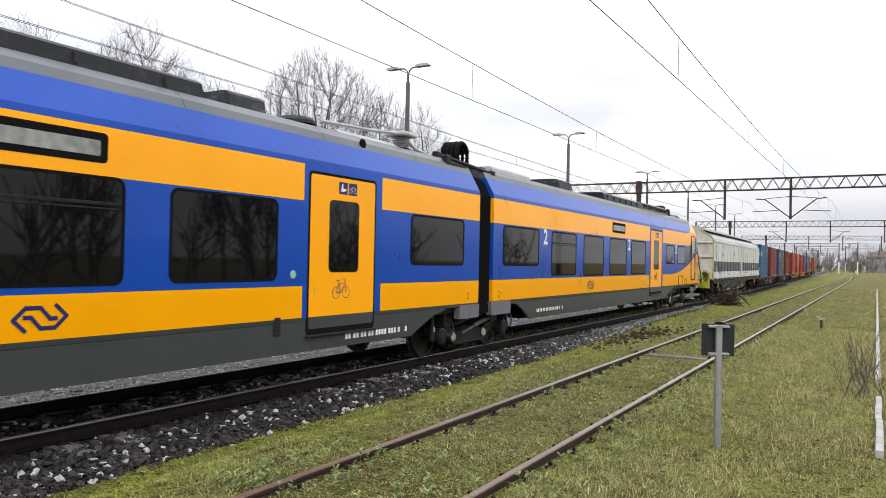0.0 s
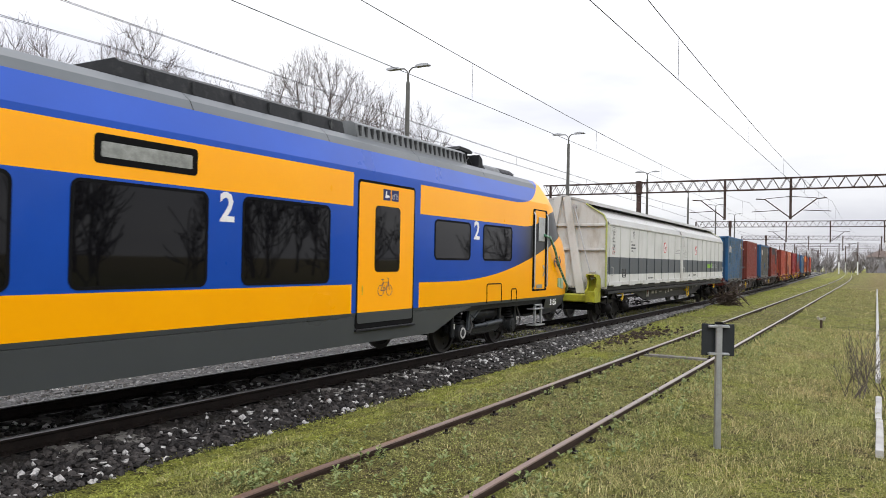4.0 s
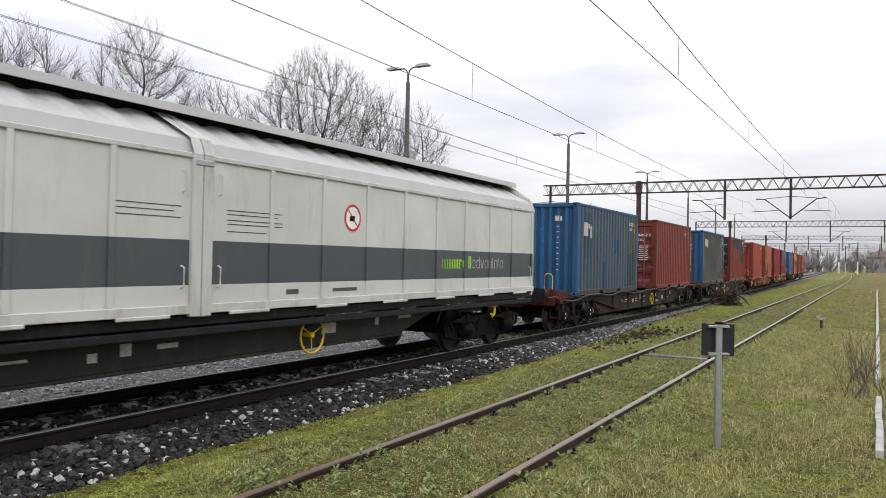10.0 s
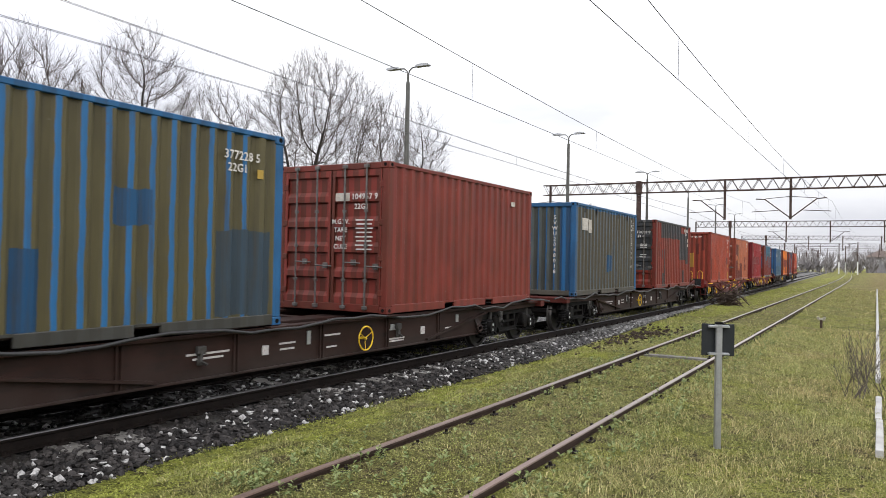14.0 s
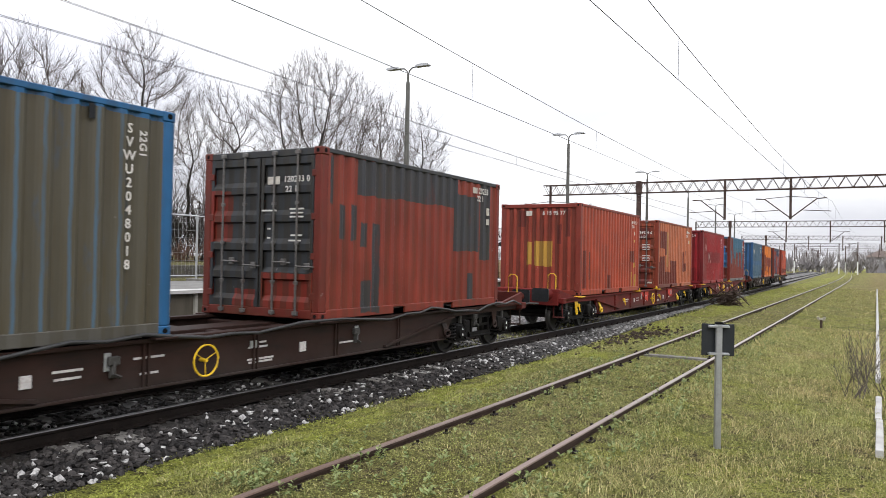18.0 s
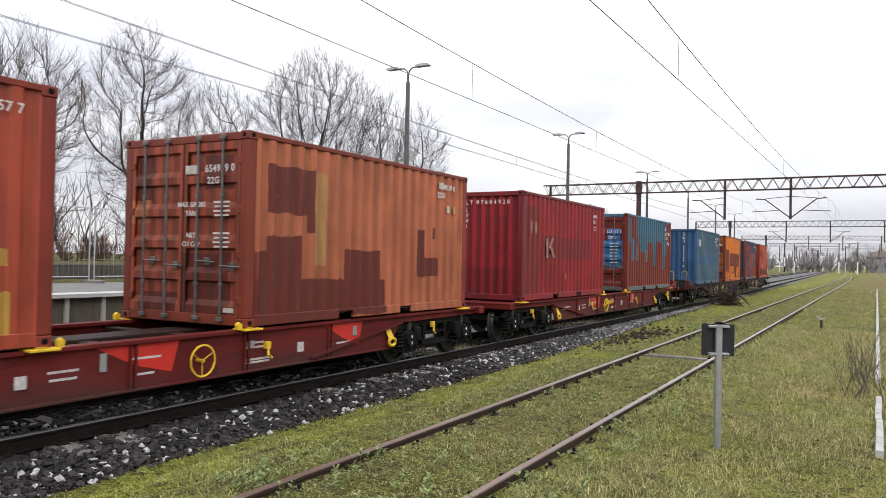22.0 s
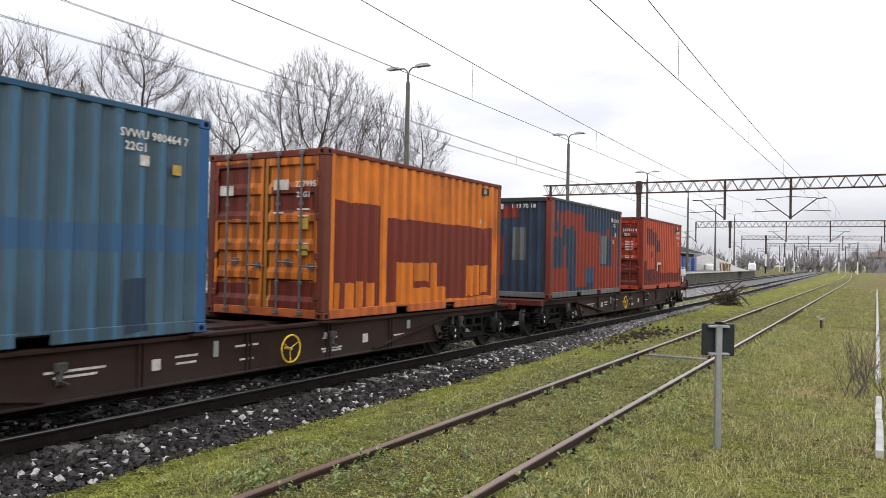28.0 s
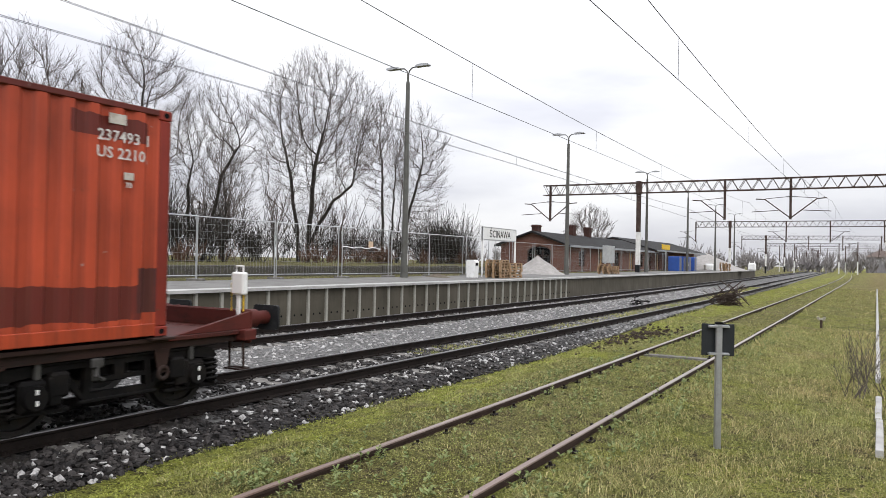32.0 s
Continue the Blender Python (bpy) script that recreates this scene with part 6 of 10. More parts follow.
# canopy along the ridge
g = Geo()
g.add([(x, y, z) for y in (H0 - 0.02, H1 - 1.0 + 0.98) for x, z in ((-0.97, 3.60), (-0.95, 3.705), (0, 3.93), (0.95, 3.705), (0.97, 3.60), (0.94, 3.60), (0, 3.89), (-0.94, 3.60))],
      [(i, (i + 1) % 8, 8 + (i + 1) % 8, 8 + i) for i in range(8)] + [tuple(range(7, -1, -1)), tuple(range(8, 16))])
part("ridge_canopy", g, M_HOODROOF, hood)
g = Geo()
g.box(-0.62, 0.62, H0 + 0.05, H1 - 0.05, 3.40, 3.74)
part("ridge_beam", g, M_BLACKPAINT, hood)
g = Geo()
g.box(-1.36, 1.36, H0, H1, 1.04, 1.17, 0.01)
part("floor_frame", g, M_BLACKPAINT, hood)
for s in (1, -1):
    g = Geo()
    g.box(s * 1.30, s * 1.42, H0 + 0.1, H1 - 0.1, 0.93, 1.02, 0.01)
    part("guide_rail", g, M_BLACKPAINT, hood)
    g = Geo()
    g.prism([(-13.2 - UH, 0.95), (-0.8 - UH, 0.95), (-2.2 - UH, 0.56), (-11.4 - UH, 0.56)], "x", s * 1.02, s * 1.08)
    g.box(s * 1.0, s * 1.16, -11.4 - UH, -2.2 - UH, 0.54, 0.58, 0.006)
    part("side_sill", g, surface("dark grey wagon sill", (0.022, 0.0215, 0.021), 0.55, 0.1, 0.25, 2, 60, 0.15, (0.045, 0.038, 0.03), 0.4), hood)
    g = Geo()
    g.tube([(s * 1.22, -4.68 - UH + 0.26 * math.cos(k * math.pi / 12), 0.74 + 0.26 * math.sin(k * math.pi / 12)) for k in range(24)], 0.018, 6, True)
    for k in range(3):
        an = k * 2.094 + 0.5
        g.tube([(s * 1.2, -4.68 - UH, 0.74), (s * 1.22, -4.68 - UH + 0.26 * math.cos(an), 0.74 + 0.26 * math.sin(an))], 0.008, 5)
    g.cyl((s * 1.05, -4.68 - UH, 0.74), (s * 1.23, -4.68 - UH, 0.74), 0.04, n=10)
    part("hand_wheel", g, M_YELLOW, hood, smooth=50)
    for y, z in ((-15.1, 0.92), (1.1, 0.92)):
        g = Geo()
        g.box(s * 1.20, s * 1.36, y - UH - 0.14, y - UH + 0.14, z - 0.03, z + 0.07, 0.02)
        g.tube([(s * 1.32, y - UH + 0.05, z), (s * 1.33, y - UH + 0.03, z - 0.17), (s * 1.33, y - UH - 0.06, z - 0.22), (s * 1.33, y - UH - 0.12, z - 0.16)], 0.028, 6)
        part("crane_hook", g, M_YELLOW, hood, smooth=40)
    g = Geo()
    g.prism([(-11.18 - UH, 0.66), (-10.83 - UH, 0.66), (-10.83 - UH, 0.98), (-11.18 - UH, 0.98)], "x", s * 1.081, s * 1.09)
    part("triangle_plate", g, M_COPING, hood)
    g = Geo()
    g.prism([(-11.13 - UH, 0.90), (-10.88 - UH, 0.90), (-11.005 - UH, 0.72)], "x", s * 1.09, s * 1.094)
    part("triangle", g, surface("dark red paint", (0.16, 0.02, 0.015), 0.5), hood)
    for a, ww, z, h in ((-10.4, 0.3, 0.80, 0.10), (-9.9, 0.28, 0.82, 0.03), (-9.9, 0.28, 0.76, 0.03), (-9.2, 0.35, 0.80, 0.03), (-8.2, 0.12, 0.75, 0.10), (-7.8, 0.15, 0.80, 0.14), (-7.3, 0.3, 0.80, 0.06), (-4.3, 0.34, 0.80, 0.16), (-2.9, 0.10, 0.84, 0.16), (-2.2, 0.4, 0.86, 0.06)):
        g = Geo()
        g.box(s * 1.081, s * 1.085, a - UH, a + ww - UH, z - h / 2, z + h / 2)
        part("stencil_line", g, M_STENCIL, hood)
    # round no-walking signs
    for yy in (-9.87, -4.05):
        g = Geo()
        g.lathe([(0.0, 0.003 * s), (0.17, 0.003 * s), (0.17, 0.0)], (s * 1.4315, yy - UH, 2.48), "x", 28)
        sg = part("round_sign", g, M_WHITE, hood, "white disc with red rim")
        g = Geo()
        g.lathe([(0.17, 0.0), (0.17, 0.006 * s), (0.205, 0.006 * s), (0.205, 0.0)], (s * 1.4315, yy - UH, 2.48), "x", 28)
        g.tube([(s * 1.437, yy - UH - 0.12, 2.60), (s * 1.437, yy - UH + 0.12, 2.36)], 0.008, 4)
        part("rim", g, M_SIGNRED, sg)
        g = Geo()
        g.box(s * 1.434, s * 1.438, yy - UH - 0.07, yy - UH + 0.05, 2.43, 2.51)
        part("symbol", g, M_BLACK, sg)
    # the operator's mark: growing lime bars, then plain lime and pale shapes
    def mark(pts, mat, name):
        g = Geo()
        g.prism(pts if s > 0 else pts[::-1], "x", s * 1.4305, s * 1.434)
        part(name, g, mat, hood)

    def bar(y0, y1, z0, z1, mat, name):
        mark([(y0, z0), (y1, z0), (y1, z1), (y0, z1)], mat, name)

    def ring(y0, y1, z0, z1, t, mat, name):
        g = Geo()
        o, q = rounded(y0, y1, z0, z1, (y1 - y0) * 0.45, 4), rounded(y0 + t, y1 - t, z0 + t, z1 - t, (y1 - y0) * 0.3, 4)
        n = len(o)
        g.add([(s * 1.434, a, b) for a, b in o + q], [(i, (i + 1) % n, n + (i + 1) % n, n + i) for i in range(n)])
        part(name, g, mat, hood)

    for k in range(10):
        bar(5.70 + k * 0.0625, 5.70 + k * 0.0625 + 0.012 + 0.0032 * k, 1.71, 1.885, M_MARKLIME, "lime_bar")
    bar(6.335, 6.385, 1.71, 1.885, M_MARKLIME, "lime_bar")
    bar(6.385, 6.45, 1.84, 1.885, M_MARKLIME, "lime_bar")
    ring(6.485, 6.64, 1.71, 1.885, 0.042, M_MARKLIME, "lime_ring")
    bar(6.72, 6.765, 1.71, 1.955, M_MARKLIME, "lime_bar")
    bar(6.785, 6.83, 1.71, 1.955, M_MARKLIME, "lime_bar")
    y = 6.87
    for kind, wide in (("o", 0.152), ("od", 0.152), ("v", 0.152), ("o", 0.152), ("n", 0.14), ("t", 0.06), ("n", 0.14), ("t", 0.06), ("o", 0.152)):
        if kind[0] == "o":
            ring(y, y + wide, 1.712, 1.885, 0.018, M_MARKPALE, "pale_ring")
        if kind == "od":
            bar(y + wide - 0.018, y + wide, 1.712, 1.95, M_MARKPALE, "pale_bar")
        if kind == "v":
            mark([(y, 1.885), (y + wide * 0.42, 1.712), (y + wide * 0.58, 1.712), (y + 0.02, 1.885)], M_MARKPALE, "pale_bar")
            mark([(y + wide - 0.02, 1.885), (y + wide * 0.42, 1.712), (y + wide * 0.58, 1.712), (y + wide, 1.885)], M_MARKPALE, "pale_bar")
        if kind in "nt":
            bar(y, y + 0.018, 1.712, 1.885 if kind == "n" else 1.92, M_MARKPALE, "pale_bar")
        if kind == "n":
            bar(y + wide - 0.018, y + wide, 1.712, 1.885, M_MARKPALE, "pale_bar")
            bar(y + 0.018, y + wide - 0.018, 1.865, 1.885, M_MARKPALE, "pale_bar")
        y += wide + 0.033
    for a, b, z0, z1 in ((-14.50, -14.40, 2.53, 2.61), (-14.50, -14.06, 2.43, 2.51), (-14.50, -13.98, 2.32, 2.41),  (-6.6, -5.6, 2.42, 2.44), (-6.6, -5.7, 2.37, 2.39), (-6.6, -5.6, 2.30, 2.32), (-6.6, -5.6, 2.25, 2.27),
                         (-6.6, -5.9, 2.16, 2.18), (-8.2, -7.3, 2.42, 2.44), (-8.2, -7.4, 2.36, 2.38), (-8.2, -7.3, 2.29, 2.31), (-5.5, -5.25, 1.34, 1.46), (-4.5, -3.9, 1.36, 1.45), (-12.3, -11.6, 1.33, 1.40)):
        g = Geo()
        g.box(s * 1.431, s * 1.433, a - UH, b - UH, z0 + (z1 - z0) * 0.22, z1 - (z1 - z0) * 0.22)
        part("stencil_line", g, M_STENCIL_GREY, hood)
    if s > 0:
        for y0, y1, z0, z1, m in ((-9.56, -9.24, 2.79, 2.95, M_STENCIL_GREY), (-9.56, -9.30, 2.34, 2.44, M_STENCIL_GREY), (-9.56, -9.30, 2.235, 2.335, M_SIGNRED), (-9.56, -9.30, 2.13, 2.23, M_SIGNRED), (-7.33, -7.12, 2.84, 2.98, M_STENCIL_GREY), (-7.33, -7.12, 2.69, 2.83, M_STENCIL_GREY)):
            g = Geo()
            for a, b, c, d in ((y0, y1, z0, z0 + 0.010), (y0, y1, z1 - 0.010, z1), (y0, y0 + 0.010, z0, z1), (y1 - 0.010, y1, z0, z1)):
                g.box(1.4305, 1.4325, a, b, c, d)
            part("stencil_frame", g, m, hood)
        for word, y, z, size in (("C", -9.36, 2.91, 0.075), ("S", -9.50, 2.83, 0.075), ("0,0t", -9.36, 2.83, 0.075), ("50,0 m", -9.42, 2.73, 0.085), ("21,7 m", -9.42, 2.62, 0.095), ("20,44 m", -9.42, 2.52, 0.095), ("77 000kg", -9.43, 2.39, 0.068), ("20,0t", -9.43, 2.285, 0.075), ("22,1kN", -9.43, 2.18, 0.075), ("Habfis", -7.38, 2.27, 0.105)):
            letters(word, size, M_STENCIL_GREY, "lettering", hood, on_side(1.431, y, z), squeeze=0.8)
        g = Geo()
        g.tube([(1.433, -7.225 + 0.045 * math.cos(k * 0.524), 2.765 + 0.045 * math.sin(k * 0.524)) for k in range(12)], 0.005, 4, True)
        part("stencil_sign", g, M_STENCIL_GREY, hood)
        g = Geo()
        g.tube([(1.433, -7.28, 2.89), (1.433, -7.225, 2.86), (1.433, -7.17, 2.89)], 0.006, 4)
        g.tube([(1.433, -7.225, 2.86), (1.433, -7.225, 2.96)], 0.006, 4)
        part("stencil_sign", g, M_STENCIL_GREY, hood)
    # a small barred vent low in the wall
    g = Geo()
    for a, b, c, d in ((-8.49, -8.15, 1.42, 1.445), (-8.49, -8.15, 1.67, 1.695), (-8.49, -8.465, 1.42, 1.69), (-8.175, -8.15, 1.42, 1.69)):
        g.box(s * 1.43, s * 1.448, a, b, c, d)
    vent = part("wall_vent", g, M_STENCIL_GREY, hood)
    for k in range(4):
        g = Geo()
        g.box(s * 1.431, s * 1.44, -8.46, -8.18, 1.475 + k * 0.05, 1.485 + k * 0.05)
        part("vent_bar", g, M_BLACKPAINT, vent)
leaf_bogie(hood, -15.2 - UH)
leaf_bogie(hood, 1.2 - UH)
buffers(hood, H1 + 0.02, 1, 1.02, M_HOODPLAIN)
# the coupling adapter at the end that meets the passenger train
g = Geo()
g.box(-1.20, 1.20, H0 - 0.45, H0, 0.70, 0.93, 0.03)
for sx in (-1, 1):
    arm = [(H0 - 0.03, 0.70), (H0 - 0.03, 1.40), (H0 - 0.16, 1.50), (H0 - 0.50, 1.53), (H0 - 0.53, 1.46), (H0 - 0.36, 1.36), (H0 - 0.40, 1.14), (H0 - 0.60, 1.02), (H0 - 0.56, 0.70)]
    g.prism(arm if sx < 0 else arm[::-1], "x", sx * 0.93, sx * 0.97)
    g.prism(arm if sx < 0 else arm[::-1], "x", sx * 1.19, sx * 1.23)
    g.box(sx * 0.96, sx * 1.20, H0 - 0.50, H0 - 0.14, 1.495, 1.52, 0.008)
    g.box(sx * 0.96, sx * 1.20, H0 - 0.58, H0 - 0.54, 0.71, 1.03, 0.008)
    g.box(sx * 0.96, sx * 1.20, H0 - 0.20, H0 - 0.03, 0.72, 1.40, 0.01)
part("coupling_frame", g, M_LIME, hood, "lime yellow bolted coupling frame")
g = Geo()
g.box(-0.26, 0.06, H0 - 1.0, H0 - 0.55, 0.55, 1.45, 0.04)
g.box(0.12, 0.30, H0 - 0.9, H0 - 0.62, 0.75, 1.32, 0.03)
part("coupling_block", g, M_LIME, hood)
g = Geo()
g.cyl((-0.05, H0 - 0.70, 1.44), (-0.05, H0 - 0.70, 1.68), 0.09, n=12)
part("lamp_cap", g, M_LIME, hood, "bright lime cap", smooth=40)
g = Geo()
g.box(-0.34, 0.22, H0 - 1.45, H0 - 0.95, 0.86, 1.30, 0.06)
g.cyl((-0.05, H0 - 1.9, 1.05), (-0.05, H0 - 1.4, 1.05), 0.14, n=14)
g.box(-0.16, 0.12, H0 - 1.2, H0 - 0.85, 0.35, 0.95, 0.03)
for k in range(4):
    x = -0.3 + 0.18 * k
    g.tube([(x, H0 - 1.8, 1.0), (x + 0.05, H0 - 1.6, 0.6), (x + 0.1, H0 - 1.2, 0.36), (x + 0.1, H0 - 0.8, 0.5), (x, H0 - 0.6, 0.9)], 0.022, 6)
part("coupler_head", g, M_BLACKPAINT, hood, smooth=40)
CARRIED.append((hood, UH, 8.2))

# ---- container wagons and their boxes ----
BROWN_W = "dirty brown steel flat wagon carrying two shipping containers"
RED_W = "red steel flat wagon with yellow fittings carrying two containers"
wagon_a = container_wagon(13.5, 6.50, 15.15, True, M_WAGON_BROWN, BROWN_W, 14.55)
wagon_b = container_wagon(31.9, 24.25, 33.0, False, M_WAGON_BROWN, BROWN_W, 30.84)
wagon_c = container_wagon(51.26, 44.28, 52.98, True, M_WAGON_RED, RED_W, 52.27)
wagon_d = container_wagon(69.46, 61.81, 70.36, False, M_WAGON_RED, RED_W, 68.13)
wagon_e = container_wagon(88.26, 81.76, 90.06, True, M_WAGON_BROWN, BROWN_W, 89.35)
wagon_f = container_wagon(106.76, 99.06, 107.76, False, M_WAGON_BROWN, "dirty brown steel flat wagon with white tail markers at its end", 105.66)

C_BLUE, C_OLIVE, C_MAROON, C_RED, C_ORANGE, C_RUSTRED = (0.018, 0.108, 0.255), (0.105, 0.088, 0.036), (0.150, 0.019, 0.012), (0.31, 0.045, 0.020), (0.62, 0.21, 0.020), (0.30, 0.055, 0.020)
C_CRIMSON, C_NAVY, C_TEAL, C_CHAR, C_TAN = (0.275, 0.014, 0.020), (0.020, 0.040, 0.078), (0.035, 0.115, 0.170), (0.032, 0.036, 0.042), (0.37, 0.098, 0.042)
C_DARKRED, C_YEL, C_GREY = (0.125, 0.020, 0.014), (0.60, 0.37, 0.03), (0.13, 0.14, 0.145)
C_OCHRE = (0.46, 0.26, 0.045)


def blots(seed, n, a0, a1, c, w=(0.25, 0.8), h=(0.25, 0.9), z=(1.1, 3.3)):
    """Repainted patches at seeded places."""
    r = random.Random(seed)
    out = []
    for _ in range(n):
        a, b = r.uniform(a0, a1), r.uniform(*z)
        out.append((a, a + r.uniform(*w), b, b + r.uniform(*h), c))
    return out


def make_box(u, label, seed, base_side, side_patches, base_end, end_patches, frame_c, doors, top=None, bottom=None, streak=0.5, grime=(0.10, 0.075, 0.035), zincrods=0):
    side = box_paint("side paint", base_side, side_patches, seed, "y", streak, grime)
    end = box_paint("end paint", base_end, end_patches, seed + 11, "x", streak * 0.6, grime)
    fr = box_paint("frame paint", frame_c, [], seed + 20, "y", 0.3, grime)
    tp = box_paint("rail paint", top, [], seed + 21, "y", 0.3, grime) if top else None
    bt = box_paint("sill paint", bottom, [], seed + 22, "y", 0.5, grime) if bottom else None
    return shipping_container(u, label, side, end, fr, doors, tp, zincrods, bt)


def stripes(pitch, wide, c, a0, a1, z0, z1, off=0.0):
    n = int((a1 - a0) / pitch)
    return [(a0 + off + k * pitch, a0 + off + k * pitch + wide, z0, z1, c) for k in range(n)]


BOX = {}
BOX["a"] = make_box(6.50, "blue container with olive grime on its long wall", 1, C_BLUE, [(0.25, 6.0, 1.0, 3.45, C_OLIVE), (0.05, 0.22, 1, 3.5, C_BLUE)] + stripes(0.2869, 0.065, shade(C_BLUE, 1.2), 0.2, 5.9, 0.9, 3.45, -0.06) + [(4.9, 5.85, 1.1, 2.2, (0.035, 0.060, 0.085)), (0.62, 1.25, 2.0, 3.3, (0.03, 0.085, 0.13)), (2.3, 2.6, 1.1, 1.9, shade(C_BLUE, 0.6)), (3.4, 3.9, 2.2, 2.6, shade(C_BLUE, 0.7))], C_BLUE, [], C_BLUE, False, None, (0.055, 0.055, 0.05), 0.65, (0.065, 0.055, 0.035))
BOX["b"] = make_box(15.15, "maroon container with closed doors and white lettering", 2, (0.20, 0.036, 0.026), [], (0.20, 0.034, 0.025), [], (0.17, 0.028, 0.02), True, None, None, 0.25, zincrods=1)
BOX["c"] = make_box(24.25, "blue container browned by grime on its long wall", 3, C_BLUE, [(0.18, 6.0, 1.0, 3.40, (0.085, 0.074, 0.050)), (2.9, 3.4, 1.6, 2.1, shade(C_BLUE, 0.6))] + stripes(0.2869, 0.04, (0.07, 0.12, 0.17), 0.2, 5.9, 0.9, 3.4, -0.03), (0.07, 0.085, 0.085), [(0.75, 1.1, 0.9, 3.5, C_BLUE)] + stripes(0.2376, 0.05, C_BLUE, -1.1, 1.1, 0.9, 3.5), C_BLUE, False, C_BLUE, (0.085, 0.08, 0.068), 0.6)
BOX["d"] = make_box(33.0, "rust-red container patched in charcoal with dark doors", 4, (0.20, 0.030, 0.018), [(0.95, 4.20, 2.89, 3.46, C_CHAR), (4.11, 5.16, 2.05, 3.16, C_CHAR), (5.23, 5.63, 1.88, 3.48, C_CHAR), (0.46, 0.64, 2.16, 2.69, C_CHAR), (0.75, 0.94, 2.15, 2.71, C_CHAR), (1.01, 1.23, 2.06, 2.43, C_CHAR), (1.33, 1.57, 0.99, 2.45, C_CHAR), (1.04, 1.31, 1.00, 1.51, C_CHAR), (0.22, 0.34, 2.70, 3.41, C_CHAR), (4.70, 4.95, 1.08, 1.61, C_CHAR)], (0.030, 0.033, 0.038), [(0.05, 1.1, 0.9, 1.62, (0.19, 0.022, 0.012)), (-1.1, -0.62, 2.1, 2.9, (0.17, 0.02, 0.012)), (-0.55, -0.1, 0.9, 1.35, (0.17, 0.02, 0.012))], (0.15, 0.018, 0.012), True, C_CHAR, None, 0.3, zincrods=1)
BOX["o"] = make_box(44.28, "faded red container with a yellow patch on its end", 5, (0.35, 0.058, 0.029), [(0.26, 0.64, 1.13, 2.20, C_DARKRED), (0.77, 0.96, 1.37, 2.15, C_DARKRED), (1.08, 1.22, 2.86, 3.38, C_DARKRED), (5.00, 5.42, 1.91, 2.28, C_DARKRED), (2.49, 2.86, 1.08, 1.49, C_DARKRED), (5.36, 5.60, 1.73, 1.90, C_OCHRE), (5.12, 5.29, 1.13, 1.58, C_OCHRE), (5.44, 5.63, 1.08, 1.49, C_OCHRE)], (0.27, 0.045, 0.026), [(-0.42, -0.26, 1.78, 2.43, C_OCHRE), (-0.19, 0.38, 1.75, 2.46, C_OCHRE), (0.75, 0.90, 2.59, 3.36, C_DARKRED), (0.49, 0.64, 2.37, 2.92, C_DARKRED), (-0.70, -0.45, 2.88, 3.34, C_DARKRED)], (0.22, 0.032, 0.02), False, None, None, 0.35, (0.12, 0.05, 0.03))
BOX["p"] = make_box(52.98, "tan-orange container patched in brown with closed doors", 6, (0.43, 0.125, 0.058), [(0.41, 1.38, 2.47, 3.14, C_DARKRED), (0.41, 1.10, 1.53, 2.15, C_DARKRED), (-0.05, 0.45, 1.03, 1.95, C_DARKRED), (-0.04, 2.07, 0.92, 1.55, C_DARKRED), (2.05, 3.27, 0.97, 1.53, C_DARKRED), (2.13, 3.07, 1.03, 2.00, C_DARKRED), (4.22, 4.47, 1.55, 2.40, C_DARKRED), (4.46, 5.00, 1.56, 1.90, C_DARKRED), (1.24, 1.52, 2.21, 2.48, C_DARKRED), (1.39, 1.65, 1.75, 3.11, (0.42, 0.22, 0.08)), (4.75, 4.90, 2.25, 2.44, C_DARKRED)], (0.31, 0.062, 0.030), [(-0.99, -0.66, 2.63, 3.25, C_DARKRED), (0.37, 0.91, 2.77, 3.23, C_DARKRED), (-0.89, -0.11, 0.89, 1.36, C_DARKRED), (0.01, 0.89, 0.93, 1.90, C_DARKRED), (-1.22, -0.70, 2.30, 2.65, (0.44, 0.13, 0.05))], (0.22, 0.036, 0.018), True, None, None, 0.45, (0.16, 0.08, 0.05), 1)
BOX["k"] = make_box(61.81, "crimson container with scuffed faded walls", 7, (0.27, 0.015, 0.019), [(0.38, 0.50, 1.61, 2.35, (0.42, 0.11, 0.05)), (0.56, 0.75, 1.61, 2.39, (0.42, 0.11, 0.05)), (0.17, 1.07, 1.08, 3.19, (0.19, 0.022, 0.020)), (1.26, 4.95, 1.95, 2.51, (0.19, 0.018, 0.020))], C_CRIMSON, [(-0.9, 0.9, 1.0, 1.7, (0.20, 0.012, 0.016))], (0.19, 0.014, 0.018), False, None, None, 0.3, (0.13, 0.03, 0.03))
q_blue = (0.040, 0.150, 0.270)
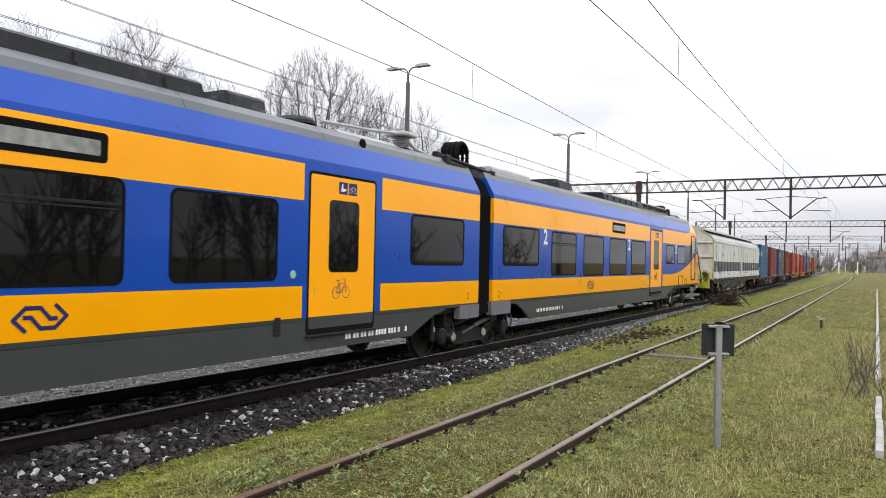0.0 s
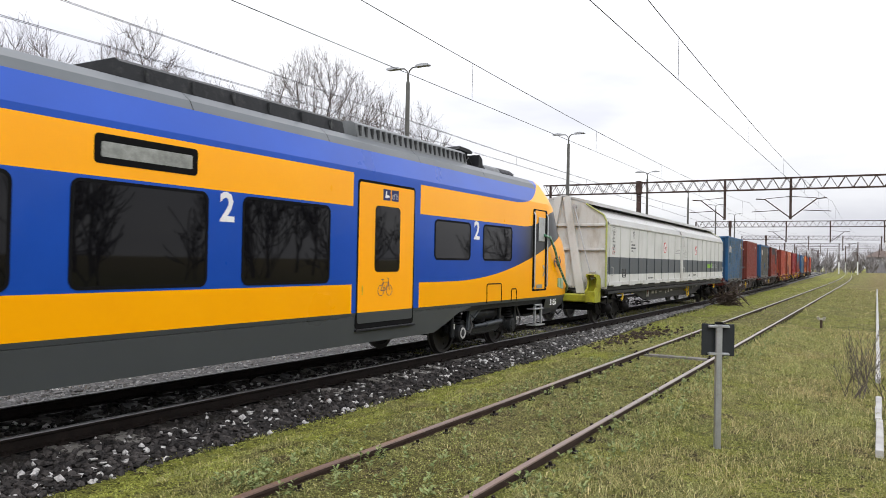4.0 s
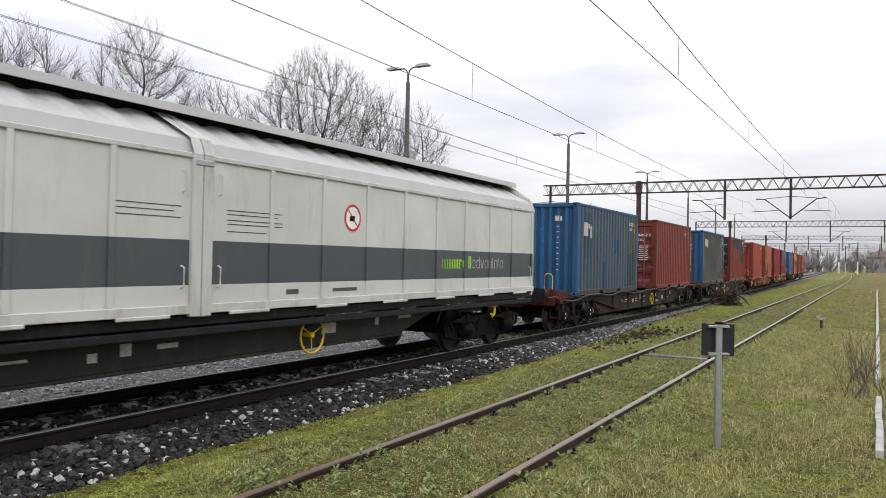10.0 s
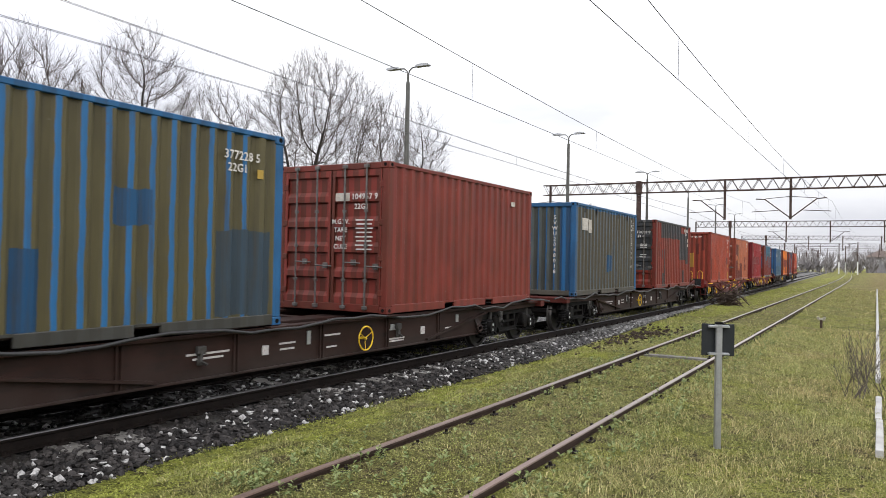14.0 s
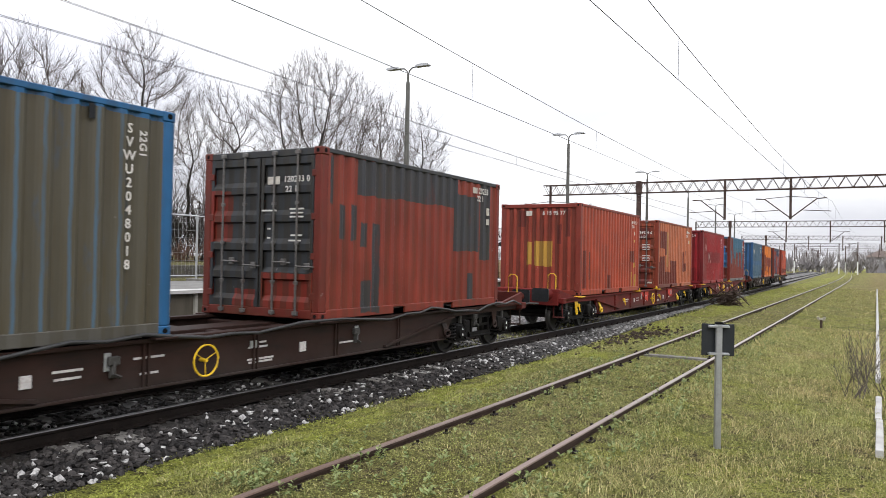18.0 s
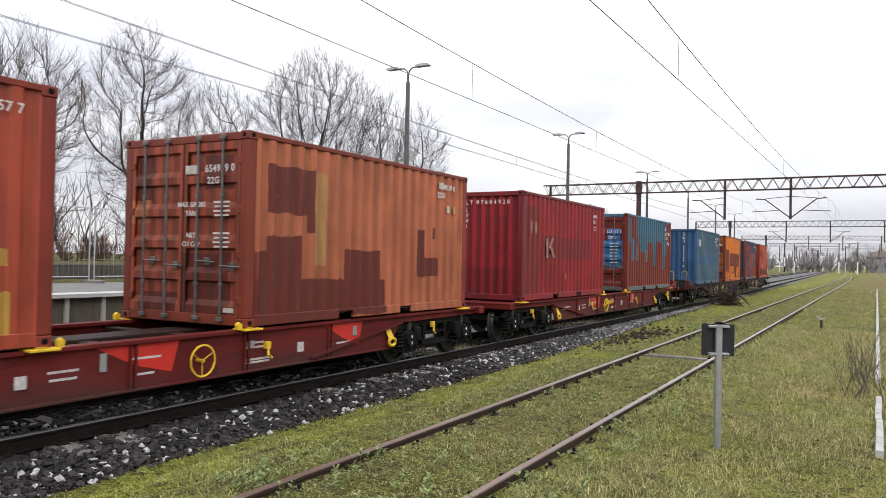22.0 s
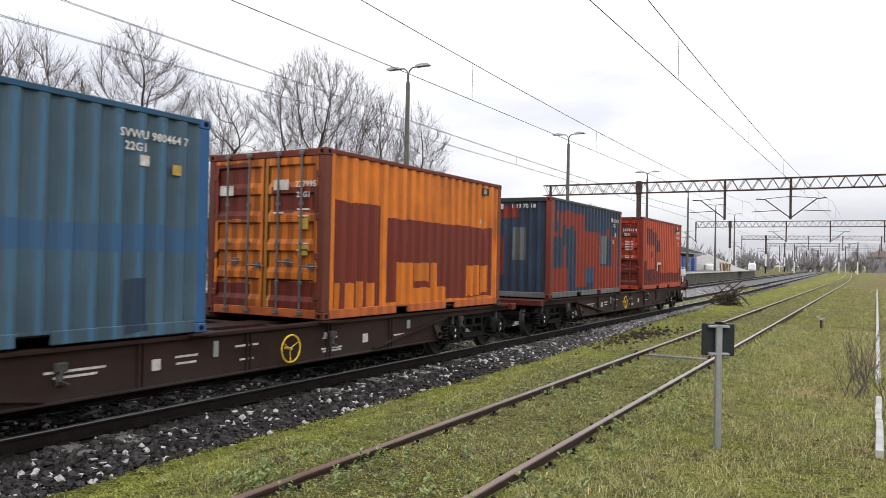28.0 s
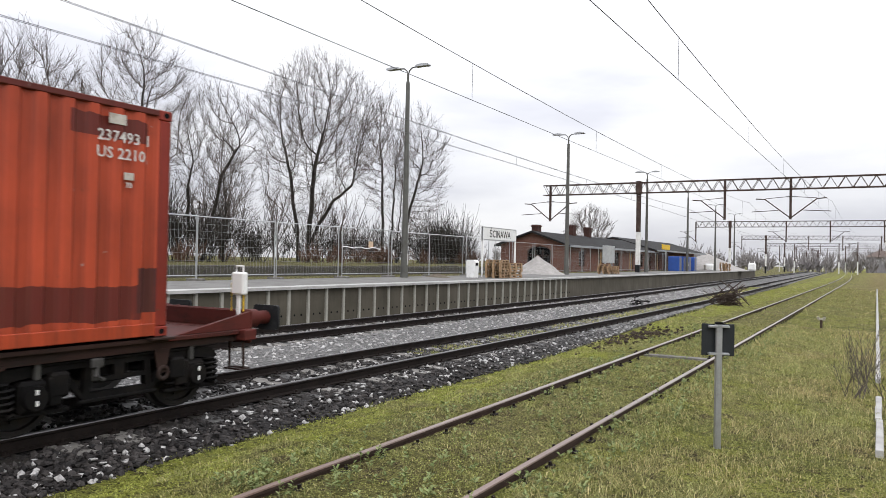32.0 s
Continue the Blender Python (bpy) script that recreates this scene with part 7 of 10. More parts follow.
BOX["q"] = make_box(70.36, "red container patched in blue with closed doors", 8, (0.175, 0.022, 0.015), [(0.07, 0.46, 2.57, 3.39, C_TEAL), (0.21, 0.29, 2.56, 3.11, q_blue), (0.53, 0.97, 1.97, 2.72, q_blue), (1.09, 1.31, 1.97, 2.50, C_GREY), (1.10, 1.39, 2.80, 3.54, C_TEAL), (1.36, 1.64, 2.52, 3.56, C_TEAL), (1.61, 2.24, 2.27, 3.57, C_TEAL), (2.19, 2.69, 1.93, 3.52, C_TEAL), (2.23, 2.69, 1.92, 2.38, (0.13, 0.13, 0.10)), (2.64, 3.34, 2.63, 3.51, C_TEAL), (3.31, 3.83, 1.78, 3.57, C_TEAL), (3.77, 4.80, 2.67, 3.60, C_TEAL), (4.75, 5.21, 1.65, 3.65, C_TEAL), (5.29, 5.50, 2.19, 2.79, C_TEAL), (5.13, 5.66, 3.40, 3.66, C_TEAL), (0.89, 0.95, 3.11, 3.21, q_blue)] + stripes(0.2869, 0.06, q_blue, 1.3, 5.7, 2.9, 3.55, 0.0), (0.17, 0.018, 0.013), [(-0.02, 0.16, 1.75, 3.6, (0.02, 0.14, 0.42)), (0.16, 1.05, 1.72, 2.62, (0.03, 0.16, 0.36)), (0.5, 0.95, 2.62, 3.0, (0.02, 0.14, 0.42))], (0.17, 0.018, 0.013), True, q_blue, C_GREY, 0.35, zincrods=1)
BOX["r"] = make_box(81.76, "dusty blue container with grey-green panels", 9, (0.055, 0.105, 0.150), stripes(0.2869, 0.05, (0.05, 0.14, 0.24), 0.2, 5.9, 0.9, 3.4, -0.03) + [(0.3, 5.9, 1.9, 2.2, (0.035, 0.10, 0.20)), (2.0, 2.3, 1.4, 3.0, (0.035, 0.10, 0.2)), (4.9, 5.2, 1.0, 1.6, C_NAVY)], (0.030, 0.10, 0.23), [], (0.025, 0.10, 0.25), False, (0.02, 0.08, 0.16), None, 0.5, (0.09, 0.10, 0.08))
v_or = (0.64, 0.175, 0.016)
BOX["v"] = make_box(90.06, "bright orange container with maroon patches and doors", 10, v_or, [(0.25, 1.52, 1.02, 2.75, C_MAROON), (1.67, 5.66, 1.13, 2.56, C_MAROON), (0.32, 0.42, 1.08, 1.48, v_or), (0.57, 0.78, 1.09, 1.48, v_or), (0.85, 1.01, 1.09, 1.49, v_or), (1.10, 1.33, 1.08, 1.48, v_or), (2.03, 2.52, 1.08, 1.82, v_or), (2.57, 3.06, 1.47, 1.81, (0.52, 0.15, 0.015)), (3.14, 3.35, 1.27, 1.81, v_or), (2.51, 3.70, 1.06, 1.36, v_or), (4.52, 4.82, 1.16, 1.76, v_or), (4.86, 5.08, 1.15, 1.77, v_or), (5.17, 5.54, 1.19, 1.77, v_or)], (0.56, 0.15, 0.012), [(-1.1, -0.35, 2.45, 3.35, C_MAROON), (0.15, 1.1, 2.55, 2.95, C_MAROON), (-1.1, -0.3, 1.0, 1.45, C_MAROON), (0.1, 1.1, 1.0, 1.5, C_MAROON), (0.0, 0.12, 1.0, 3.4, (0.62, 0.25, 0.04))], (0.15, 0.035, 0.02), True, C_MAROON, (0.5, 0.12, 0.03), 0.3, (0.14, 0.06, 0.03), 1)
y_red = (0.24, 0.028, 0.014)
BOX["y"] = make_box(99.06, "navy container patched in rust red", 11, C_NAVY, [(0.18, 0.30, 2.64, 3.40, y_red), (0.06, 0.52, 2.53, 2.64, y_red), (0.43, 0.55, 2.91, 3.19, y_red), (0.69, 0.81, 2.49, 3.16, y_red), (0.98, 1.12, 2.85, 3.24, y_red), (0.97, 1.10, 1.72, 2.30, y_red), (1.22, 1.43, 2.77, 3.26, y_red), (1.48, 1.72, 2.86, 3.25, y_red), (1.79, 2.00, 2.72, 3.21, y_red), (2.08, 2.27, 2.74, 3.23, y_red), (2.38, 2.57, 2.73, 3.22, y_red), (1.88, 2.78, 1.18, 2.74, y_red), (2.71, 3.97, 1.67, 2.76, y_red), (3.50, 5.87, 1.04, 1.77, y_red), (5.06, 5.84, 1.09, 2.72, y_red), (4.65, 4.81, 2.59, 2.91, y_red), (0.11, 1.29, 1.07, 1.72, y_red), (2.72, 3.52, 1.29, 1.73, (0.03, 0.07, 0.14)), (4.11, 4.70, 1.83, 2.69, C_GREY), (4.69, 5.10, 1.83, 2.56, C_NAVY)], C_NAVY, [(-1.1, -0.9, 1.2, 3.2, y_red), (-0.8, -0.65, 1.6, 3.3, y_red), (-0.5, 0.3, 3.0, 3.3, y_red), (-0.3, -0.1, 1.5, 2.5, y_red), (0.15, 0.5, 1.9, 2.75, C_GREY)], (0.20, 0.036, 0.024), False, C_CHAR, C_GREY, 0.3)
BOX["z"] = make_box(107.76, "bright red container with dark patches at its foot", 12, (0.44, 0.066, 0.026), [(0.60, 1.53, 2.56, 3.14, C_DARKRED), (1.49, 2.11, 2.53, 3.03, C_DARKRED), (2.02, 2.47, 2.32, 2.76, C_CHAR), (1.18, 1.52, 2.09, 2.30, C_DARKRED), (0.16, 0.71, 1.02, 1.97, C_DARKRED), (0.67, 1.71, 1.00, 1.66, C_DARKRED), (0.76, 1.28, 1.24, 1.65, (0.05, 0.02, 0.018)), (1.68, 2.64, 1.07, 1.88, C_DARKRED), (1.68, 2.05, 1.88, 2.57, C_DARKRED), (2.62, 5.72, 1.15, 1.52, C_DARKRED), (5.65, 5.96, 1.22, 1.71, (0.07, 0.02, 0.018)), (3.31, 3.42, 1.51, 1.97, C_DARKRED), (4.80, 5.77, 3.12, 3.35, C_DARKRED)], (0.38, 0.042, 0.016), [(-1.33, -0.75, 2.77, 3.33, C_DARKRED), (0.21, 0.97, 2.78, 3.22, C_DARKRED), (-1.35, -0.12, 0.99, 1.61, C_DARKRED), (0.22, 1.23, 1.05, 2.03, C_DARKRED), (-0.48, -0.17, 2.18, 2.30, C_CHAR)], (0.24, 0.028, 0.016), True, C_DARKRED, (0.42, 0.06, 0.02), 0.35, (0.16, 0.04, 0.02), 0)

# ---- platform ----
plat = thing("platform", "concrete platform with pale coping and ribbed panel face", "platform", kind="structure")
PY0, PY1 = -25.0, 140.0


def strip(name, rows, mat, parent, step=2.0):
    """A long body along the platform: rows of (offset from the edge, height), closed."""
    g = Geo()
    ys = [PY0 + step * i for i in range(int((PY1 - PY0) / step) + 1)]
    n = len(rows)
    vs = [(edge_x(y) + o, y, z) for y in ys for o, z in rows]
    fs = [(i * n + k, i * n + (k + 1) % n, (i + 1) * n + (k + 1) % n, (i + 1) * n + k) for i in range(len(ys) - 1) for k in range(n)]
    g.add(vs, [q[::-1] for q in fs] + [tuple(range(n)), tuple(range((len(ys) - 1) * n + n - 1, (len(ys) - 1) * n - 1, -1))])
    return part(name, g, mat, parent)


M_FACE = Mat("stained grey-brown concrete", 0.85)
_a, _b = M_FACE.noise(0.8, 5), M_FACE.noise(2.5, 5, (1, 1.5, 0.2), 0.6, 3)
M_FACE.color(M_FACE.mix(_b.ramp(0.5, 0.75) * 0.6, M_FACE.mix(_a.ramp(0.3, 0.7), (0.062, 0.055, 0.040), (0.105, 0.094, 0.072)), (0.035, 0.031, 0.023)))
M_FACE = M_FACE.m
strip("platform_wall", [(-0.12, -0.4), (-0.12, 0.93), (-0.40, 0.93), (-0.40, -0.4)], M_FACE, plat)
strip("coping", [(0.03, 0.92), (0.03, 1.0), (-0.42, 1.012), (-0.42, 0.92)], M_COPING, plat)
strip("paving", [(-0.424, 0.90), (-0.424, 1.016), (-1.9, 1.05), (-3.4, 1.08), (-3.4, 0.90)], M_CONCRETE, plat)
g1, g2 = Geo(), Geo()
g1.box(-0.10, 0.0, -0.05, 0.05, -0.3, 0.91, 0.01)
rib = mesh_of("rib", g1, surface("pale lime-stained joint", (0.36, 0.35, 0.31), 0.9, 0, 0.3, 5, 40, 0.2, (0.15, 0.14, 0.11), 0.4, (1, 1, 0.2)))
g2.cyl((-0.01, 0, 0), (0.012, 0, 0), 0.03, n=8)
hole = mesh_of("drain_hole", g2, M_BLACK)
for k in range(45):
    y = 2 + k * 0.86
    ob = new("rib", rib)
    ob.parent, ob.matrix_basis = plat, Matrix.Translation((edge_x(y) - 0.06, y, 0))
    for o in (0.28, 0.58):
        ob = new("drain_hole", hole)
        ob.parent, ob.matrix_basis = plat, Matrix.Translation((edge_x(y) - 0.12, y + o, 0.16))


# ---- station lamps ----
def street_lamp(x, y, h=9.0):
    l = thing("street_lamp", "grey concrete lamp post with two flat lamp heads", "lamp", "platform lamps", at=pose(x, y, 1.06))
    g = Geo()
    g.cyl((0, 0, -0.3), (0, 0, h * 0.93), 0.15, 0.085, 12)
    g.cyl((0, 0, 0), (0, 0, 1.0), 0.17, 0.165, 12)
    part("post", g, M_POST, l, smooth=40)
    g = Geo()
    g.box(0.14, 0.17, -0.05, 0.05, 0.55, 1.0, 0.005)
    part("post_hatch", g, M_COPING, l)
    g = Geo()
    g.cyl((0, 0, h * 0.92), (0, 0, h * 0.97), 0.05, n=8)
    for s in (-1, 1):
        g.tube([(0, 0, h * 0.965), (s * 0.06, 0, h * 0.985), (s * 0.2, 0, h * 0.998), (s * 0.45, 0, h)], 0.03, 6)
    part("bracket", g, M_POST, l, smooth=50)
    for s in (-1, 1):
        g = Geo()
        g.prism([(0.40, h - 0.02), (0.45, h + 0.06), (0.75, h + 0.10), (1.05, h + 0.05), (1.08, h + 0.0), (1.0, h - 0.02)] if s > 0 else [(-0.40, h - 0.02), (-1.0, h - 0.02), (-1.08, h), (-1.05, h + 0.05), (-0.75, h + 0.10), (-0.45, h + 0.06)], "y", -0.13, 0.13)
        part("lamp_head", g, M_ZINC, l)
    return l


for y in (27.1, 45.8, 67.6, 87.5, 108.0, 128.0):
    street_lamp(edge_x(y) - 2.85 if y < 40 else edge_x(y) - 2.2, y)


# ---- overhead line ----
def truss(g, x0, x1, y, z0, z1, w=0.28):
    n = int(round((x1 - x0) / 0.52))
    for z in (z0, z1):
        for o in (-w, w):
            g.box(x0, x1, y + o - 0.04, y + o + 0.04, z - 0.04, z + 0.04)
    for k in range(n):
        a, b = x0 + (x1 - x0) * k / n, x0 + (x1 - x0) * (k + 1) / n
        for o in (-w, w):
            p, q = (z0, z1) if k % 2 else (z1, z0)
            g.cyl((a, y + o, p), (b, y + o, q), 0.028, n=4, caps=False)


def portal(y, x0, x1, col, drops, k=1.0):
    p = thing("line_portal", "rusty lattice portal carrying the overhead line", "portal", "overhead line portals", at=pose(0, y, 0))
    g = Geo()
    truss(g, x0, x1, 0, 8.05, 8.95)
    part("truss", g, M_MASTRUST, p)
    for x in col:
        g = Geo()
        for o in (-0.16, 0.16):
            g.box(x - 0.16, x + 0.16, o - 0.03, o + 0.03, 4.6, 8.9)
        for k in range(7):
            g.box(x - 0.16, x + 0.16, -0.13, 0.13, 4.8 + k * 0.6, 4.86 + k * 0.6)
        g.box(x - 0.22, x + 0.22, -0.30, 0.30, 7.95, 9.08, 0.01)
        part("column", g, M_MASTRUST, p)
        g = Geo()
        g.box(x - 0.17, x + 0.17, -0.19, 0.19, 1.7 if x < -15 else 0.6, 4.6, 0.01)
        part("column_foot", g, M_MASTWHITE, p, "white painted mast foot")
        g = Geo()
        g.box(x - 0.19, x + 0.19, -0.22, 0.22, 0.0, 1.72, 0.02)
        part("column_base", g, M_BLACKPAINT, p)
    for x, side in drops:
        g = Geo()
        g.box(x - 0.09, x + 0.09, -0.09, 0.09, 5.62, 8.9, 0.01)
        part("drop_post", g, M_MASTRUST, p)
        for s in side:
            g = Geo()
            g.tube([(x, 0, 5.72), (x + s * 1.9, 0, 7.25), (x + s * 2.6, 0, 7.3)], 0.05, 6)
            g.tube([(x + s * 0.1, 0, 7.45), (x + s * 1.9, 0, 7.3)], 0.025, 5)
            g.tube([(x + s * 0.9, 0, 6.35), (x + s * 2.9, 0, 6.25)], 0.03, 5)
            part("cantilever", g, M_MASTRUST, p, smooth=50)
            g = Geo()
            for q in range(4):
                g.lathe([(0.03, 0.0), (0.075, 0.02), (0.03, 0.05)], (x + s * (0.18 + 0.05 * q), 0, 7.45), "x", 10)
            part("insulator", g, M_ZINC, p)
    return p


portal(66.0, -27.0, 12.0, (-18.1, 11.5), ((-26.4, (-1, 1)), (-10.9, (-1,)), (-5.9, (-1, 1))))
for y, sh in ((130.0, -2.0), (194.0, -4.0), (258.0, -6.0), (322.0, -8.0), (400.0, -10.0), (480.0, -12.0)):
    portal(y, -24.0 + sh, 16.0 - sh, (-18.6 + sh, 15.5 - sh), ((-24.0 + sh, (-1,)), (-11.0 + sh * 0.6, (-1,)), (-5.6 + sh * 0.2, (1,)), (1.2, (1,)), (6.0, (1,))))


def catenary(name, line, label, contact=5.66, low=6.30, top=7.0, two=False):
    w = thing(name, label, "overhead wire", kind="structure")
    spans = [-62.0, 2.0, 66.0, 130.0, 194.0, 258.0, 322.0]
    up = lambda f: top - (top - low) * 4 * f * (1 - f)
    for a, b in zip(spans[:-1], spans[1:]):
        for o in ((-0.035, 0.035) if two else (0.0,)):
            g = Geo()
            g.tube([(line(a + (b - a) * k / 16) + o, a + (b - a) * k / 16, up(k / 16)) for k in range(17)], 0.007 if two else 0.009, 5)
            part("carrier_wire", g, M_WIRE, w)
        for o in ((-0.04, 0.04) if two else (0.0,)):
            g = Geo()
            g.tube([(line(a + (b - a) * k / 8) + o, a + (b - a) * k / 8, contact) for k in range(9)], 0.0075 if not two else 0.006, 5)
            part("contact_wire", g, M_WIRE, w)
        n = 7
        for k in range(n):
            f = (k + 0.5) / n if name != "overhead_line_3" else (k + 0.9) / n
            f = min(f, 0.99)
            y = a + (b - a) * f
            g = Geo()
            g.tube([(line(y), y, up(f)), (line(y), y, contact)], 0.0045, 4)
            part("dropper", g, M_WIRE, w)


catenary("overhead_line_1", main_x, "single carrier and contact wire over the running line")
catenary("overhead_line_2", lambda y: SIDING_X + 0.012 * (y - 16.5), "carrier and contact wire over the siding")
catenary("overhead_line_3", lambda y: loop_x(y) - 0.1, "double carrier and contact wires over the platform line", 5.85, 6.18, 6.60, True)

# ---- loose stones and grass ----
def mesh_np(name, verts, faces, mat, parent=None, kind="stuff", label="", category=""):
    """One mesh from arrays: verts (n, 3), faces (m, 3)."""
    me = bpy.data.meshes.new(name)
    n, m = len(verts), len(faces)
    me.vertices.add(n)
    me.vertices.foreach_set("co", np.ascontiguousarray(verts, dtype=np.float32).ravel())
    me.loops.add(m * 3)
    me.loops.foreach_set("vertex_index", np.ascontiguousarray(faces, dtype=np.int32).ravel())
    me.polygons.add(m)
    me.polygons.foreach_set("loop_start", np.arange(0, m * 3, 3, dtype=np.int32))
    me.update(calc_edges=True)
    me.shade_flat()
    me.materials.append(mat)
    ob = new(name, me)
    if parent is not None:
        ob.parent = parent
    return tagged(ob, label, category, kind=kind)


ICO = np.array([(0, 0, -1), (0.72, -0.53, -0.45), (-0.28, -0.85, -0.45), (-0.89, 0, -0.45), (-0.28, 0.85, -0.45), (0.72, 0.53, -0.45), (0.28, -0.85, 0.45), (-0.72, -0.53, 0.45), (-0.72, 0.53, 0.45), (0.28, 0.85, 0.45), (0.89, 0, 0.45), (0, 0, 1)])
ICOF = np.array([(0, 1, 2), (1, 0, 5), (0, 2, 3), (0, 3, 4), (0, 4, 5), (1, 5, 10), (2, 1, 6), (3, 2, 7), (4, 3, 8), (5, 4, 9), (1, 10, 6), (2, 6, 7), (3, 7, 8), (4, 8, 9), (5, 9, 10), (6, 10, 11), (7, 6, 11), (8, 7, 11), (9, 8, 11), (10, 9, 11)])


def stones(name, x, y, z, size, mat, label, seed):
    r = np.random.default_rng(seed)
    n = len(x)
    v = ICO[None] * r.uniform(0.5, 1.35, (n, 12, 1)) * r.uniform(0.55, 1.4, (n, 1, 3)) * size[:, None, None]
    a = r.uniform(0, 6.28, n)
    c, s = np.cos(a)[:, None], np.sin(a)[:, None]
    v = np.stack([v[..., 0] * c - v[..., 1] * s, v[..., 0] * s + v[..., 1] * c, v[..., 2] * 0.75], -1)
    v += np.stack([x, y, z], -1)[:, None]
    f = ICOF[None] + (np.arange(n) * 12)[:, None, None]
    return mesh_np(name, v.reshape(-1, 3), f.reshape(-1, 3), mat, None, "stuff", label, "ballast")


rs = np.random.default_rng(3)
vmain, vloop = np.vectorize(main_x), np.vectorize(loop_x)


def along(n, y0, y1, p=1.6):
    """Places along the line, thinner far off."""
    return y0 + (y1 - y0) * rs.random(n) ** p


y = along(15000, 3.0, 55.0)
o = np.where(rs.random(15000) < 0.62, rs.uniform(0.86, 1.95, 15000), rs.uniform(-0.68, 0.68, 15000))
o = np.where(o > 0.9, 0.9 + (o - 0.9) * np.vectorize(verge)(y), o)
keep = (np.abs(np.abs(o) - 0.753) > 0.085)
y, o = y[keep], o[keep]
z = np.where(o > 1.3, -0.19 - (o - 1.3) * 0.15, -0.19)
stones("dark_ballast_stones", vmain(y) + o, y, z + rs.uniform(-0.015, 0.02, len(y)), rs.uniform(0.020, 0.047, len(y)) * (1 + y * 0.006), M_STONE, "loose oily ballast stones, a few washed white", 4)
y = along(11500, 6.0, 70.0, 1.5)
o = rs.uniform(-1.8, 3.5, 11500)
keep = (np.abs(np.abs(o) - 0.753) > 0.085)
y, o = y[keep], o[keep]
stones("pale_ballast_stones", vloop(y) + o, y, np.where(o > 1.6, np.maximum(-0.14 - (o - 1.6) * 0.06, -0.185), -0.14) + rs.uniform(-0.02, 0.02, len(y)), rs.uniform(0.024, 0.05, len(y)) * (1 + y * 0.006), M_STONE_PALE, "clean grey loose ballast stones", 5)


HX, HY = np.arange(-8.0, 9.01, 0.2), np.arange(3.0, 92.01, 0.4)
HZ = np.array([[ground_z(a, b) for b in HY] for a in HX])


def ground_zs(x, y):
    """Ground heights for many places at once."""
    i = np.clip(((x - HX[0]) / 0.2), 0, len(HX) - 1.01)
    j = np.clip(((y - HY[0]) / 0.4), 0, len(HY) - 1.01)
    a, b = i.astype(int), j.astype(int)
    u, v = i - a, j - b
    return (HZ[a, b] * (1 - u) + HZ[a + 1, b] * u) * (1 - v) + (HZ[a, b + 1] * (1 - u) + HZ[a + 1, b + 1] * u) * v


HC = np.array([[min(1.0, max(0.0, 0.5 + 0.8 * noise.noise((a * 0.9, b * 0.9, 3.0)) + 0.6 * noise.noise((a * 2.7, b * 2.7, 8.0)))) for b in HY] for a in HX])


def cover(x, y):
    """How thickly grass grows at many places, 0 to 1."""
    a = np.clip(((x - HX[0]) / 0.2).astype(int), 0, len(HX) - 1)
    b = np.clip(((y - HY[0]) / 0.4).astype(int), 0, len(HY) - 1)
    return HC[a, b]


def grass(name, n, x0, x1, y0, y1, h, w, seed, label, p=1.3, lean=0.6, line=None):
    r = np.random.default_rng(seed)
    y = y0 + (y1 - y0) * r.random(n) ** p
    x = r.uniform(x0, x1, n)
    # tufts
    k = r.integers(0, n, n)
    tuft = r.random(n) < 0.6
    x = np.where(tuft, x[k % (n // 12)] + r.normal(0, 0.05, n), x)
    y = np.where(tuft, y[k % (n // 12)] + r.normal(0, 0.05, n), y)
    sx = np.vectorize(siding_x)(y)
    if line:
        x = vmain(y) + x
    keep = (np.abs(np.abs(x - sx) - 0.753) > 0.06) & (x > vmain(y) + 0.9 + (0.85 + 0.3 * np.sin(y * 1.7) + 0.2 * np.sin(y * 0.6) - 0.25 * r.random(n) ** 2) * np.vectorize(verge)(y))
    if line:
        keep = np.sin(y * 1.1) + np.sin(y * 2.9) > -0.9 - (y - 14) * 0.05
    keep &= (np.abs(y - 16.12) > 0.2) | (np.abs(x - sx) > 1.4)
    lush = cover(x, y)
    mossy = x < sx + 0.9
    keep &= r.random(n) < np.where(mossy, np.clip(lush * 1.6 + 0.0, 0.18, 1.0), np.clip(lush * 1.6 - 0.1, 0.25, 1.0))
    x, y, lush, mossy = x[keep], y[keep], lush[keep], mossy[keep]
    n = len(x)
    z = ground_zs(x, y) - 0.01 if not line else np.full(n, -0.195)
    h = h * np.where(mossy, 0.85, 1.0) * (0.6 + 0.7 * lush)
    far = 1 + y * 0.02
    hh = r.uniform(0.4, 1.0, n) ** 1.4 * h * far
    ww = w * r.uniform(0.6, 1.3, n) * far
    a = r.uniform(0, 6.28, n)
    ux, uy = np.cos(a) * ww, np.sin(a) * ww
    b = r.uniform(0, 6.28, n)
    l = r.uniform(0.1, lean, n) * hh
    lx, ly = np.cos(b) * l, np.sin(b) * l
    v = np.stack([np.stack([x - ux, y - uy, z], -1), np.stack([x + ux, y + uy, z], -1), np.stack([x + ux * 0.7 + lx * 0.35, y + uy * 0.7 + ly * 0.35, z + hh * 0.6], -1),
                  np.stack([x - ux * 0.7 + lx * 0.35, y - uy * 0.7 + ly * 0.35, z + hh * 0.6], -1), np.stack([x + lx, y + ly, z + hh * 0.92], -1)], 1)
    f = np.array([(0, 1, 2), (0, 2, 3), (3, 2, 4)])[None] + (np.arange(n) * 5)[:, None, None]
    return mesh_np(name, v.reshape(-1, 3), f.reshape(-1, 3), M_BLADE, None, "stuff", label, "grass")


